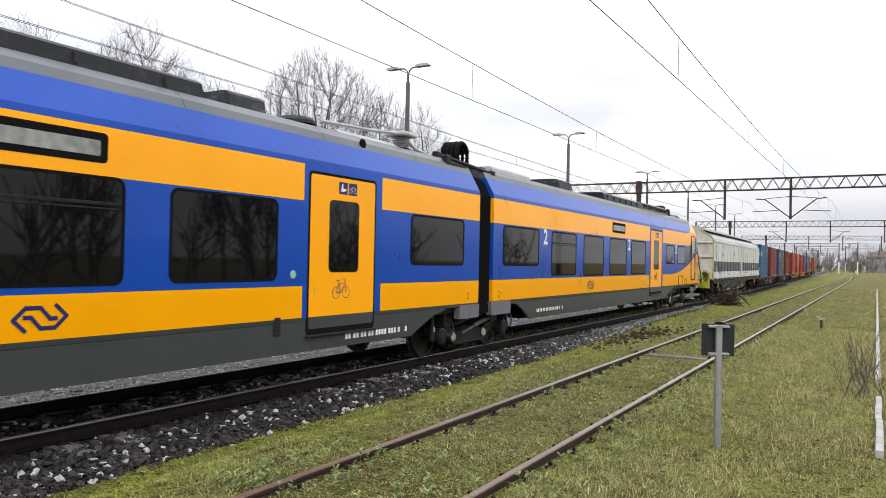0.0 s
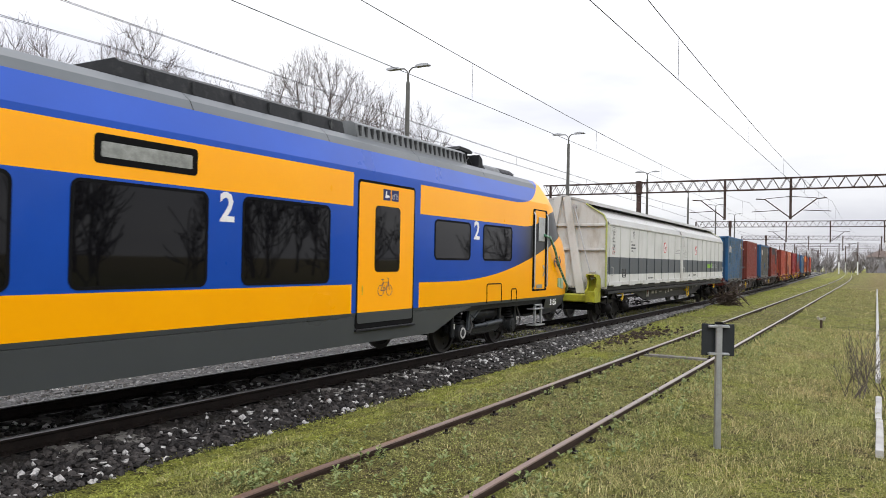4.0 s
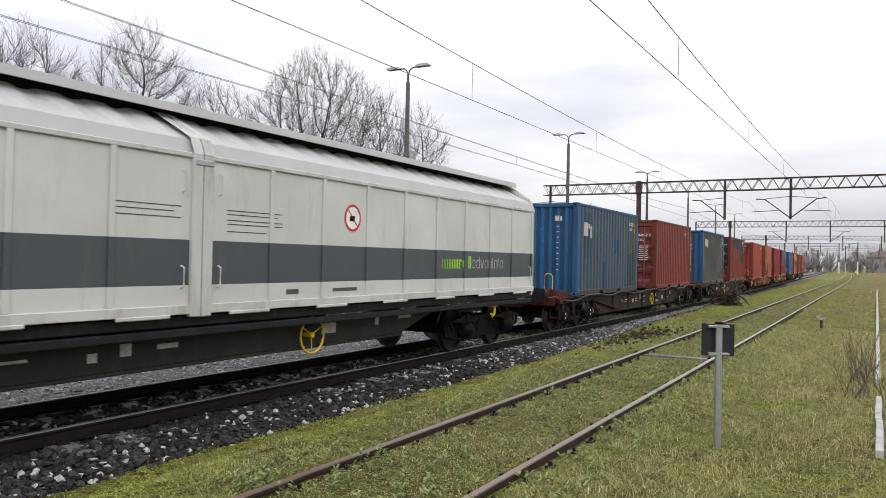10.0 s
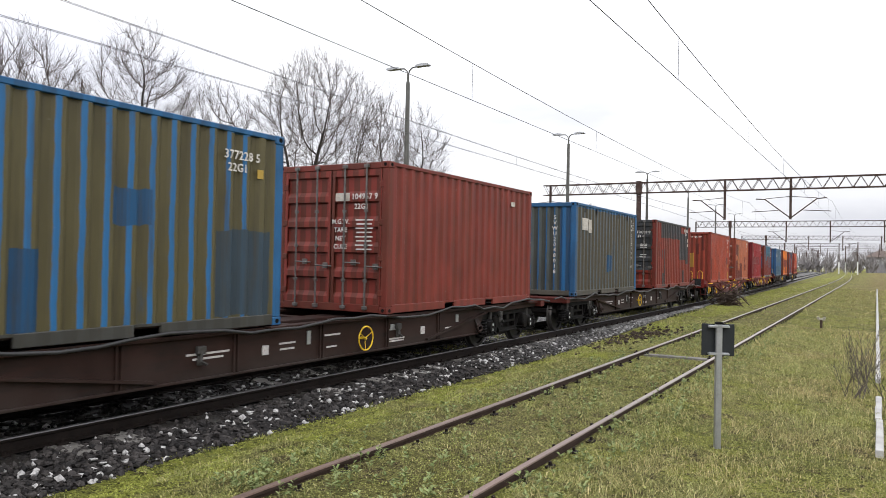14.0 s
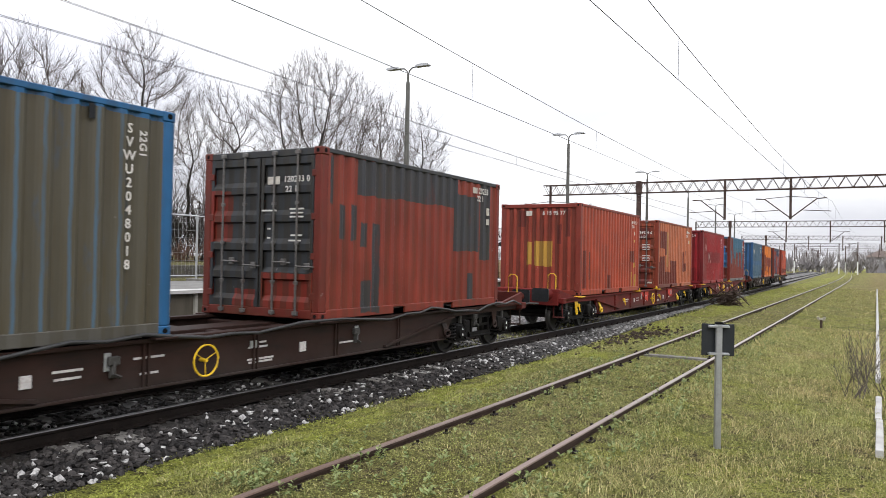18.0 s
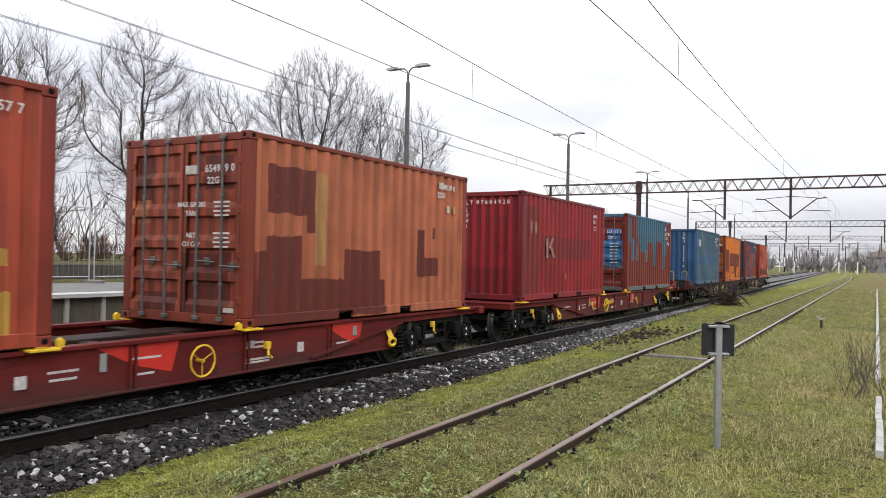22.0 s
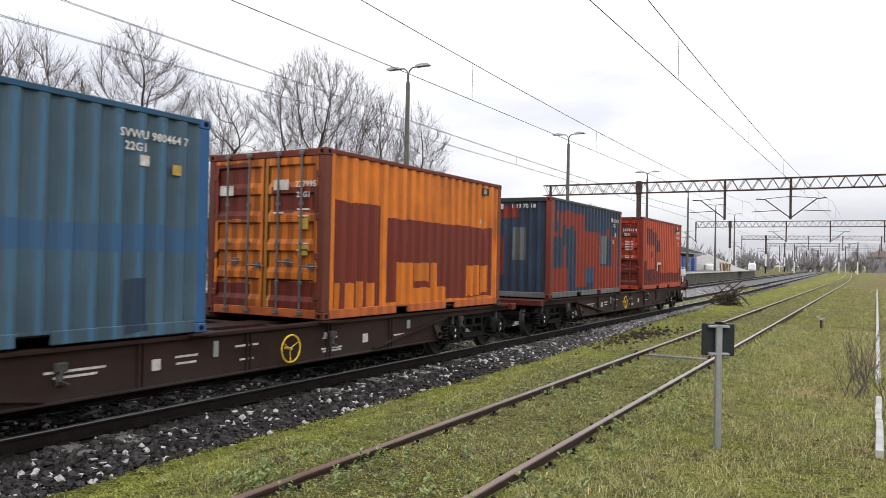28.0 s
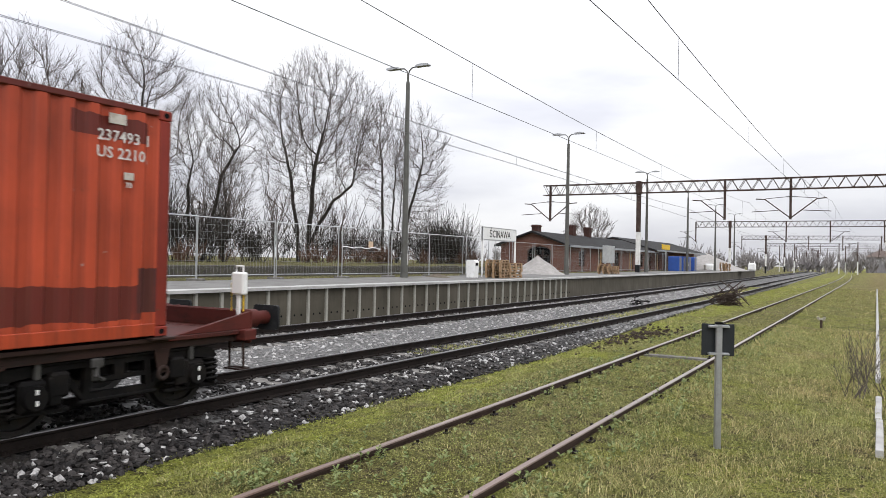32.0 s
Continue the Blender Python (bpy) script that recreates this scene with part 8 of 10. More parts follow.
grass("short_grass", 152000, -6.6, 3.0, 3.4, 27.0, 0.06, 0.0036, 21, "short mossy winter grass", 1.35, 1.2)
grass("track_grass", 22000, -0.6, 0.6, 14.0, 75.0, 0.075, 0.006, 24, "grass grown up between the running rails", 1.2, 0.9, True)
grass("low_leaves", 62000, -6.7, 2.5, 3.4, 22.0, 0.026, 0.0060, 25, "low clover and moss clumps", 1.4, 2.2)
grass("far_grass", 34000, -7.0, 6.0, 24.0, 80.0, 0.05, 0.006, 22, "thin winter grass further along", 1.4, 1.2)
grass("straw_tufts", 62000, -2.6, 3.0, 4.8, 26.0, 0.12, 0.0023, 23, "longer bleached grass tufts", 1.2, 1.6)



def moss_material():
    """Leaflets: bright moss by the ballast, brown and green ones elsewhere."""
    m = Mat("moss and clover leaflets", 0.8)
    r = m.island()
    n, k = m.noise(1.1, 6.0, off=4.0), m.noise(4.0, 5.0, rough=0.65, off=9.0)
    c = m.mix(r, (0.065, 0.072, 0.022), (0.40, 0.415, 0.14))
    c = m.mix(k.ramp(0.47, 0.60) * 0.85, c, m.mix(r, (0.035, 0.026, 0.014), (0.26, 0.20, 0.10)))
    c = m.mix(n.ramp(0.44, 0.60) * 0.5, c, m.mix(r, (0.13, 0.14, 0.03), (0.35, 0.37, 0.10)))
    near = (m.x + m.noise(0.8, 4.0, off=7.0) * 2.2).within(-6.3, -4.0) * n.ramp(0.34, 0.50)
    c = m.mix(near * 0.8, c, m.mix(r, (0.17, 0.19, 0.025), (0.38, 0.41, 0.09)))
    m.color(c)
    m.p.inputs["Specular IOR Level"].default_value = 0.1
    return m.m


def leaflets(name, n, x0, x1, y0, y1, size, seed, label, p):
    """Small tilted leaflets, one face each, that cover the soil."""
    r = np.random.default_rng(seed)
    y = y0 + (y1 - y0) * r.random(n) ** p
    x = r.uniform(x0, x1, n)
    sx = np.vectorize(siding_x)(y)
    keep = (np.abs(np.abs(x - sx) - 0.753) > 0.05) & (x > vmain(y) + 0.9 + (1.0 + 0.25 * np.sin(y * 1.7) + 0.2 * np.sin(y * 0.6) + 0.12 * np.sin(y * 6.1) - 0.5 * r.random(n) ** 3) * np.vectorize(verge)(y))
    keep &= (np.abs(y - 16.12) > 0.16) | (np.abs(x - sx) > 0.75)
    keep &= r.random(n) < 0.35 + 0.9 * cover(x * 1.7 + 3.0, y)
    x, y = x[keep], y[keep]
    n = len(x)
    q = size * r.uniform(0.5, 1.5, n) * (1 + y * 0.035)
    c = np.stack([x, y, ground_zs(x, y) + r.uniform(0.0, 0.03, n)], -1)
    a = r.uniform(0, 6.28, n)
    u = np.stack([np.cos(a), np.sin(a), r.normal(0, 0.5, n)], -1) * q[:, None]
    w = np.stack([-np.sin(a), np.cos(a), r.normal(0, 0.5, n)], -1) * q[:, None] * 0.8
    v = np.stack([c - u, c + u * 0.5 - w, c + u * 0.7 + w], 1)
    f = np.arange(n * 3).reshape(-1, 3)
    return mesh_np(name, v.reshape(-1, 3), f, M_MOSS, None, "stuff", label, "moss")


M_MOSS = moss_material()
leaflets("moss", 540000, -7.0, 2.6, 3.3, 26.0, 0.0058, 61, "moss and clover leaflets covering the soil", 1.7)
leaflets("far_moss", 90000, -7.5, 5.0, 24.0, 75.0, 0.0065, 62, "moss and low leaves further along", 1.4)
# dug clods between the lines
rw = np.random.default_rng(8)
n = 520
cx, cy = rw.normal(0, 0.42, n), rw.normal(0, 1.5, n)
stones("soil_clods", -5.72 + cx, 20.8 + cy, ground_zs(-5.72 + cx, 20.8 + cy) + rw.uniform(-0.01, 0.05, n), rw.uniform(0.015, 0.065, n), surface("dark dug soil", (0.045, 0.032, 0.022), 0.95, 0, 0.4, 5, 50, 0.5), "dark clods of dug soil in the grass", 9)

# weeds with small leaves between the siding rails
rw = random.Random(9)
g = Geo()
for _ in range(700):
    y = 4.6 + 20 * rw.random() ** 1.6
    x = siding_x(y) + rw.choice((rw.uniform(-0.66, 0.6), rw.uniform(0.84, 1.5), rw.uniform(-1.3, -0.85)))
    z = ground_z(x, y)
    hgt = rw.uniform(0.05, 0.17)
    for q in range(rw.randint(4, 8)):
        a, zz2 = rw.uniform(0, 6.28), z + hgt * rw.uniform(0.2, 1.0)
        L, W = rw.uniform(0.03, 0.07), rw.uniform(0.010, 0.018)
        dx, dy = math.cos(a), math.sin(a)
        g.add([(x, y, zz2), (x + dx * L * 0.5 - dy * W, y + dy * L * 0.5 + dx * W, zz2 + 0.02), (x + dx * L, y + dy * L, zz2 + 0.025), (x + dx * L * 0.5 + dy * W, y + dy * L * 0.5 - dx * W, zz2 + 0.02)], [(0, 1, 2, 3)])
    g.add([(x - 0.003, y, z), (x + 0.003, y, z), (x, y, z + hgt)], [(0, 1, 2)])
M_WEED = Mat("grey-green weed leaves", 0.7)
M_WEED.color(M_WEED.mix(M_WEED.island(), (0.11, 0.15, 0.045), (0.27, 0.31, 0.13)))
tagged(part("weeds", g, M_WEED.m), "grey-green leafy weeds along the siding", "weeds", kind="stuff")


# ---- bare trees ----
def grow(segs, p, d, length, r, depth, most, rd, spread, twigs):
    k = 4 if depth < 2 else 3
    pts = [p]
    dd = d.copy()
    for i in range(k):
        dd = (dd + Vector((rd.gauss(0, 0.10), rd.gauss(0, 0.10), rd.gauss(0.05, 0.05) + (0.05 if depth else 0.0)))).normalized()
        q = pts[-1] + dd * (length / k)
        segs.append((pts[-1], q, r * (1 - 0.5 * i / k), r * (1 - 0.5 * (i + 1) / k), depth))
        pts.append(q)
    if depth >= most:
        return
    n = twigs[depth]
    for i in range(n):
        f = rd.uniform(0.30, 1.0) if depth else rd.uniform(0.35, 1.0)
        if i == 0:
            f = 1.0
        j = min(int(f * k), k - 1)
        base = pts[j].lerp(pts[j + 1], f * k - j)
        ax = dd.orthogonal().normalized()
        ax = Matrix.Rotation(rd.uniform(0, 6.28), 3, dd) @ ax
        ang = rd.uniform(0.35, 0.85) * spread if i else rd.uniform(0.03, 0.2)
        nd = (Matrix.Rotation(ang, 3, ax) @ dd).normalized()
        grow(segs, base, nd, length * ((rd.uniform(0.55, 0.80) if i else 0.85) if depth else (rd.uniform(0.65, 1.0) if i else 1.1)), r * (0.62 if i == 0 else rd.uniform(0.34, 0.52)), depth + 1, most, rd, spread, twigs)


def tubes(segs, fat=0.0):
    """Arrays for tapered three- to six-sided tubes round many segments."""
    V, F, n0 = [], [], 0
    for sides, pick in ((7, lambda d: d < 1), (4, lambda d: 1 <= d < 3), (3, lambda d: d >= 3)):
        s = [q for q in segs if pick(q[4])]
        if not s:
            continue
        a = np.array([q[0] for q in s])
        b = np.array([q[1] for q in s])
        ra, rb = np.array([max(q[2], fat) for q in s]), np.array([max(q[3], fat) for q in s])
        d = b - a
        d /= np.linalg.norm(d, axis=1, keepdims=True) + 1e-9
        ref = np.where(np.abs(d[:, 2:3]) > 0.9, [[1.0, 0, 0]], [[0, 0, 1.0]])
        u = np.cross(d, ref)
        u /= np.linalg.norm(u, axis=1, keepdims=True)
        w = np.cross(d, u)
        ring = np.arange(sides) * 2 * np.pi / sides
        off = u[:, None] * np.cos(ring)[None, :, None] + w[:, None] * np.sin(ring)[None, :, None]
        v = np.concatenate([a[:, None] + off * ra[:, None, None], b[:, None] + off * rb[:, None, None]], 1)
        i = np.arange(sides)
        j = (i + 1) % sides
        f = np.concatenate([np.stack([i, j, j + sides], -1), np.stack([i, j + sides, i + sides], -1)])
        f = f[None] + (np.arange(len(s)) * 2 * sides)[:, None, None] + n0
        V.append(v.reshape(-1, 3))
        F.append(f.reshape(-1, 3))
        n0 += len(s) * 2 * sides
    return np.concatenate(V), np.concatenate(F)


ACROSS = Vector((0.867, 0.498, 0.0))   # the way in which the row of trees spreads


def crown_points(n, s0, wide, low, top, belly, seed):
    """Places in an uneven egg-shaped crown: belly is the height share at which it is widest."""
    r = np.random.default_rng(seed)
    out = []
    while len(out) < n:
        f, a, q = r.random(), r.uniform(0, 6.28), math.sqrt(r.random()) ** 0.8
        g = f / belly * 0.5 if f < belly else 0.5 + (f - belly) / (1 - belly) * 0.5
        edge = wide * math.sin(math.pi * min(max(g, 0.0), 1.0)) ** 0.62 * (0.86 + 0.42 * noise.noise((math.cos(a) * 1.3, math.sin(a) * 1.3 + seed, f * 3.5)))
        if r.random() > 0.12 + 0.88 * (edge / wide) ** 2:
            continue
        p = ACROSS * (s0 + math.cos(a) * q * edge) + Vector((-0.498, 0.867, 0)) * (math.sin(a) * q * edge * 0.85)
        out.append((p.x, p.y, low + (top - low) * f))
    return np.array(out)


def colonise(nodes, up_of, P, step, kill, reach, rise, seed):
    """Limbs that grow towards free places until each is reached: nodes and the node each one grew from."""
    r = np.random.default_rng(seed)
    N, up_of = np.array(nodes), list(up_of)
    kids = np.zeros(len(N), int)
    way = np.array([N[i] - N[p] if p >= 0 else (0, 0, 1.0) for i, p in enumerate(up_of)])
    way /= np.linalg.norm(way, axis=1, keepdims=True) + 1e-6
    D = np.linalg.norm(P[:, None] - N[None], axis=2)
    near, dist = D.argmin(1), D.min(1)
    alive = np.ones(len(P), bool)
    for _ in range(140):
        act = alive & (dist < reach)
        if not act.any():
            break
        acc = np.zeros_like(N)
        np.add.at(acc, near[act], (P[act] - N[near[act]]) / (dist[act][:, None] + 1e-6))
        grow_at = np.unique(near[act])
        grow_at = grow_at[kids[grow_at] < 3]
        if not len(grow_at):
            break
        d = acc[grow_at]
        d /= np.linalg.norm(d, axis=1, keepdims=True) + 1e-6
        d += way[grow_at] * 0.35 + r.normal(0, 0.06, d.shape) + np.array([0, 0, rise])
        d /= np.linalg.norm(d, axis=1, keepdims=True)
        fresh = N[grow_at] + d * step
        kids[grow_at] += 1
        base = len(N)
        N = np.concatenate([N, fresh])
        way = np.concatenate([way, d])
        kids = np.concatenate([kids, np.zeros(len(fresh), int)])
        up_of += list(grow_at)
        idx = np.nonzero(alive)[0]
        D = np.linalg.norm(P[idx][:, None] - fresh[None], axis=2)
        m = D.min(1)
        better = m < dist[idx]
        near[idx[better]] = base + D.argmin(1)[better]
        dist[idx[better]] = m[better]
        alive &= dist > kill
    return N, up_of


def bare_tree(x, y, z, seed, stems, crowns, label, step=0.32, kill=0.45, thin=0.0049, twig=0.80, leaves=0, droop=0.0):
    """stems: lines of (across, height); crowns: rows for crown_points."""
    rd = random.Random(seed)
    t = thing("tree", label, "tree", "bare trees behind the platform", at=pose(x, y, z))
    nodes, up_of = [], []
    for line in stems:
        last = -1
        away = rd.uniform(-0.5, 0.5)
        for (s0, z0), (s1, z1) in zip(line[:-1], line[1:]):
            k = max(1, int(math.hypot(s1 - s0, z1 - z0) / 0.45))
            for i in range(k + (line[-1] == (s1, z1))):
                f = i / k
                zz = z0 + (z1 - z0) * f
                p = ACROSS * (s0 + (s1 - s0) * f + rd.gauss(0, 0.025)) + Vector((-0.498, 0.867, 0)) * (away * zz * 0.12 + rd.gauss(0, 0.025)) + Vector((0, 0, zz))
                nodes.append(tuple(p))
                up_of.append(last)
                last = len(nodes) - 1
    P = np.concatenate([crown_points(*c, seed + i) for i, c in enumerate(crowns)])
    N, up_of = colonise(nodes, up_of, P, step, kill, 3.2, 0.16, seed)
    n = len(N)
    load = np.zeros(n)
    size = np.zeros(n, int)
    for i in range(n - 1, -1, -1):
        if load[i] == 0:
            load[i] = 0.0112 ** 2.15
        size[i] += 1
        if up_of[i] >= 0:
            load[up_of[i]] += load[i] * 1.02
            size[up_of[i]] += size[i]
    rad = load ** (1 / 2.15)
    V = [Vector(p) for p in N]
    wood, fine = [], []
    mid = Vector(P.mean(0)) - Vector((0, 0, 1.5))
    for i in range(n):
        if up_of[i] < 0:
            continue
        a, b = V[up_of[i]], V[i]
        thick = rad[i] > 0.035
        (wood if thick else fine).append((a, b, min(rad[up_of[i]], rad[i] * 1.25), rad[i], 0 if rad[i] > 0.07 else 1 if thick else 3))
        if rad[i] < 0.050:
            d = (b - a).normalized()
            out = Vector((b.x - mid.x, b.y - mid.y, (b.z - mid.z) * 0.6)).normalized()
            for _ in range(2 if size[i] > 1 else 3):
                e = (d * 0.7 + out * 0.45 + Vector((rd.gauss(0, 0.30), rd.gauss(0, 0.30), 0.38 + rd.gauss(0, 0.2) - droop))).normalized()
                p0 = a.lerp(b, rd.random())
                L = twig * rd.uniform(0.7, 1.3)
                for k in range(2):
                    p1 = p0 + e * (L / 2)
                    fine.append((p0, p1, thin * (1.4 - 0.4 * k), thin * (1.0 - 0.3 * k), 3))
                    side = Vector((rd.gauss(0, 1), rd.gauss(0, 1), rd.gauss(0, 0.6))).normalized()
                    for q in (1, -1):
                        e3 = (e + side * (q * 0.62) + Vector((0, 0, 0.12))).normalized()
                        fine.append((p1, p1 + e3 * (L * rd.uniform(0.28, 0.5)), thin * 0.85, thin * 0.6, 3))
                    e = (e + Vector((rd.gauss(0, 0.08), rd.gauss(0, 0.08), 0.10 - droop))).normalized()
                    p0 = p1
    v, f = tubes(wood)
    mesh_np("trunk", v, f, M_BARK, t, "").data.shade_smooth()
    v, f = tubes(fine)
    mesh_np("crown", v, f, M_TWIG, t, "")
    if leaves:
        tips = [q[1] for q in fine if q[4] == 3]
        lv, lf = [], []
        for k in range(leaves):
            p = tips[rd.randrange(len(tips))]
            a, b = Vector((rd.gauss(0, 1), rd.gauss(0, 1), rd.gauss(0, 1))).normalized() * 0.028, Vector((rd.gauss(0, 0.3), rd.gauss(0, 0.3), -1)).normalized() * 0.10
            lv += [tuple(p - a), tuple(p + a), tuple(p + b)]
            lf.append((3 * k, 3 * k + 1, 3 * k + 2))
        mesh_np("dry_leaves", np.array(lv), np.array(lf), M_DRYLEAF, t, "stuff")
    return t


M_DRYLEAF = surface("clinging dry leaves", (0.055, 0.034, 0.022), 0.8, 0, 0.3, 3, 20, 0)
bare_tree(-32.0, 37.7, 1.3, 101, [[(-0.35, -0.3), (-0.45, 2.2), (-0.8, 4.2), (-1.0, 6.0)], [(0.25, -0.3), (0.25, 2.0), (0.45, 4.0), (0.6, 6.5)], [(0.25, 1.2), (0.9, 2.6), (1.9, 4.2), (3.0, 5.2)], [(-0.45, 2.0), (-1.3, 3.3), (-2.6, 4.6)]],
          [(3000, 0.55, 4.4, 2.6, 13.9, 0.52)], "tall twin-stemmed bare tree with a broad crown", leaves=900)
bare_tree(-32.0, 47.1, 1.3, 102, [[(-0.2, -0.3), (-0.3, 4.0), (-0.4, 8.0)], [(0.3, -0.3), (0.5, 4.0), (0.6, 7.5)]], [(1100, -0.3, 2.3, 3.4, 12.9, 0.55)], "tall bare tree with a few clinging dry leaves", leaves=1500)
bare_tree(-32.3, 48.6, 1.3, 103, [[(0.1, -0.3), (0.9, 3.2), (1.6, 6.0), (2.1, 8.0)], [(0.1, 0.2), (0.3, 3.0), (0.6, 6.0)]], [(1100, 1.9, 2.5, 2.0, 12.2, 0.5)], "slender bare tree leaning outward with fine pale twigs")
bare_tree(-32.0, 29.1, 1.3, 104, [[(0.0, -0.3), (0.3, 1.4), (0.75, 3.4), (1.0, 5.0), (1.9, 6.6)], [(0.0, 0.9), (-0.7, 2.4), (-0.8, 4.2), (-0.5, 5.6)], [(0.3, 1.4), (1.4, 2.6), (2.4, 3.1)], [(-0.2, 1.2), (-1.6, 2.6)]],
          [(1100, 0.6, 2.8, 1.8, 9.9, 0.55)], "low forked bare tree with leaning stems")
bare_tree(-32.0, 24.6, 1.3, 105, [[(0.0, -0.3), (-0.05, 2.4), (0.15, 4.2), (0.35, 6.0), (0.3, 8.5)], [(0.05, 3.6), (-0.6, 5.0), (-0.75, 7.6)], [(-0.1, 4.4), (-1.7, 5.6), (-2.3, 6.6)], [(0.15, 4.0), (1.1, 4.8), (2.1, 5.6)]],
          [(1150, 0.1, 3.0, 3.0, 11.8, 0.55)], "tall bare tree with upswept limbs")
bare_tree(-32.0, 19.1, 1.3, 106, [[(0.0, -0.3), (0.15, 2.0), (0.6, 4.0), (0.75, 6.0)], [(0.2, 2.4), (-0.6, 4.2), (-0.9, 6.0)], [(0.1, 1.2), (1.2, 2.2), (2.2, 2.4)]], [(950, 0.1, 2.8, 2.2, 9.8, 0.6)], "bare tree with knobbly upright twigs", thin=0.007)
bare_tree(-35.0, 27.0, 1.3, 107, [[(0.0, -0.3), (0.2, 2.6), (0.2, 4.0)]], [(220, 0.0, 2.4, 1.5, 7.6, 0.5)], "smaller bare tree behind the first row")
bare_tree(-36.0, 34.5, 1.3, 109, [[(0.0, -0.3), (0.2, 2.6), (0.2, 4.0)]], [(220, 0.0, 2.4, 1.5, 8.4, 0.5)], "smaller bare tree behind the first row")
# This tree stands out of view and is added for reflections only.
bare_tree(-34.0, 12.5, 1.3, 108, [[(0.0, -0.3), (0.2, 2.6), (0.2, 5.0)]], [(260, 0.0, 2.8, 2.2, 10.2, 0.5)], "bare tree at the end of the row")
bare_tree(-40.0, 117.0, 0.5, 111, [[(0.0, -0.3), (0.2, 2.6), (0.2, 4.0)]], [(420, 0.0, 4.2, 2.0, 10.0, 0.55)], "round-crowned bare tree beyond the station building", thin=0.013)


def shrubs(name, spots, seed, label, mat, thin=0.012, height=(2.0, 4.2), stems=5, twigs=(5, 4, 2)):
    rd = random.Random(seed)
    segs = []
    for x, y, z in spots:
        for _ in range(stems):
            a = rd.uniform(0, 6.28)
            d = Vector((math.cos(a) * 0.5, math.sin(a) * 0.5, 1)).normalized()
            grow(segs, Vector((x + rd.uniform(-0.5, 0.5), y + rd.uniform(-0.5, 0.5), z)), d, rd.uniform(*height) * 0.5, 0.03, 2, 4, rd, 1.2, [0, 0] + list(twigs))
    v, f = tubes(segs, thin)
    return mesh_np(name, v, f, mat, None, "stuff", label, "shrubs")


rb = random.Random(77)
shrubs("thicket", [(-32 - 14 * rb.random(), 10 + 52 * rb.random(), 1.3) for _ in range(60)], 31, "brown leafless thicket behind the fence", M_BARK, 0.012, (1.6, 3.6))
shrubs("dark_bushes", [(-30.5 - 1.5 * rb.random(), 50.5 + 6 * rb.random(), 1.2) for _ in range(14)] + [(-30.5 - 2 * rb.random(), 26.5 + 3.5 * rb.random(), 1.2) for _ in range(6)], 33, "dense dark bushes behind the fence", M_BARK, 0.011, (2.4, 4.6), 7, (5, 4, 2))
shrubs("dry_undergrowth", [(-28.5 - 2.5 * rb.random(), 12 + 46 * rb.random(), 1.35) for _ in range(42)], 32, "low reddish dry undergrowth", surface("reddish dry stems", (0.11, 0.065, 0.045), 0.9, 0, 0.3, 1, 20, 0), 0.012, (0.6, 1.4))


def woods(name, spots, seed, label, thin, mat):
    """Many far bare trees as one mass of stems and twigs."""
    rd = random.Random(seed)
    segs = []
    for x, y, z, h in spots:
        grow(segs, Vector((x, y, z)), Vector((rd.gauss(0, 0.05), rd.gauss(0, 0.05), 1)).normalized(), h * 0.42, h * 0.02, 1, 4, rd, 1.0, [0, 5, 5, 3, 1])
    v, f = tubes(segs, thin)
    return mesh_np(name, v, f, mat, None, "stuff", label, "woods")


# Distance haze is put into this pale twig colour.
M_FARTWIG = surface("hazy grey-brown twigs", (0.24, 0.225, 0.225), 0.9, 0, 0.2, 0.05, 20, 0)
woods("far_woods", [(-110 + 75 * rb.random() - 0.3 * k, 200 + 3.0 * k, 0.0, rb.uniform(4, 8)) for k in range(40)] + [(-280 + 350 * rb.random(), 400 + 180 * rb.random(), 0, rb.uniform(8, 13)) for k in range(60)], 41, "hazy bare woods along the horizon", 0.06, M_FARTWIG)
woods("near_woods", [(-40 - 24 * rb.random(), -6 + 78 * rb.random(), 1.0, rb.uniform(5, 8.5)) for k in range(58)], 42, "bare woods behind the station yard", 0.013, M_TWIG)
woods("lineside_woods", [(34 + 22 * rb.random(), -70 + 150 * rb.random(), -0.2, rb.uniform(9, 14)) for k in range(30)], 43, "bare woods along the other side of the yard", 0.05, M_BARK)
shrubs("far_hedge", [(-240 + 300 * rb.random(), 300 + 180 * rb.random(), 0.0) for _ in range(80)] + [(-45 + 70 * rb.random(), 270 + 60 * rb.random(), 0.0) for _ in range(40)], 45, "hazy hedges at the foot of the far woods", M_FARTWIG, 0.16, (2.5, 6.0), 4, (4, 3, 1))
shrubs("lineside_thicket", [(25 + 8 * rb.random(), -60 + 150 * rb.random(), -0.2) for _ in range(35)], 46, "dense bare thicket along the other side of the yard", M_BARK, 0.05, (4.0, 8.0), 4, (4, 3, 1))

# ---- platform furniture and the yard behind ----
M_BOARD = surface("dark grey sign back", (0.022, 0.025, 0.028), 0.55, 0.1, 0.15, 4, 60, 0.05)
sb = thing("track_sign", "small dark square sign seen from behind on a galvanised post", "sign", at=pose(-1.48, 8.7, -0.14, 0, 0, 22))
g = Geo()
g.box(-0.035, 0.035, -0.03, 0.03, -0.3, 1.37, 0.008)
g.box(-0.012, 0.012, -0.036, -0.028, -0.2, 1.36)
part("post", g, M_ZINC, sb)
g = Geo()
g.box(-0.175, 0.175, 0.035, 0.045, 1.02, 1.37, 0.004)
part("board", g, M_BOARD, sb)
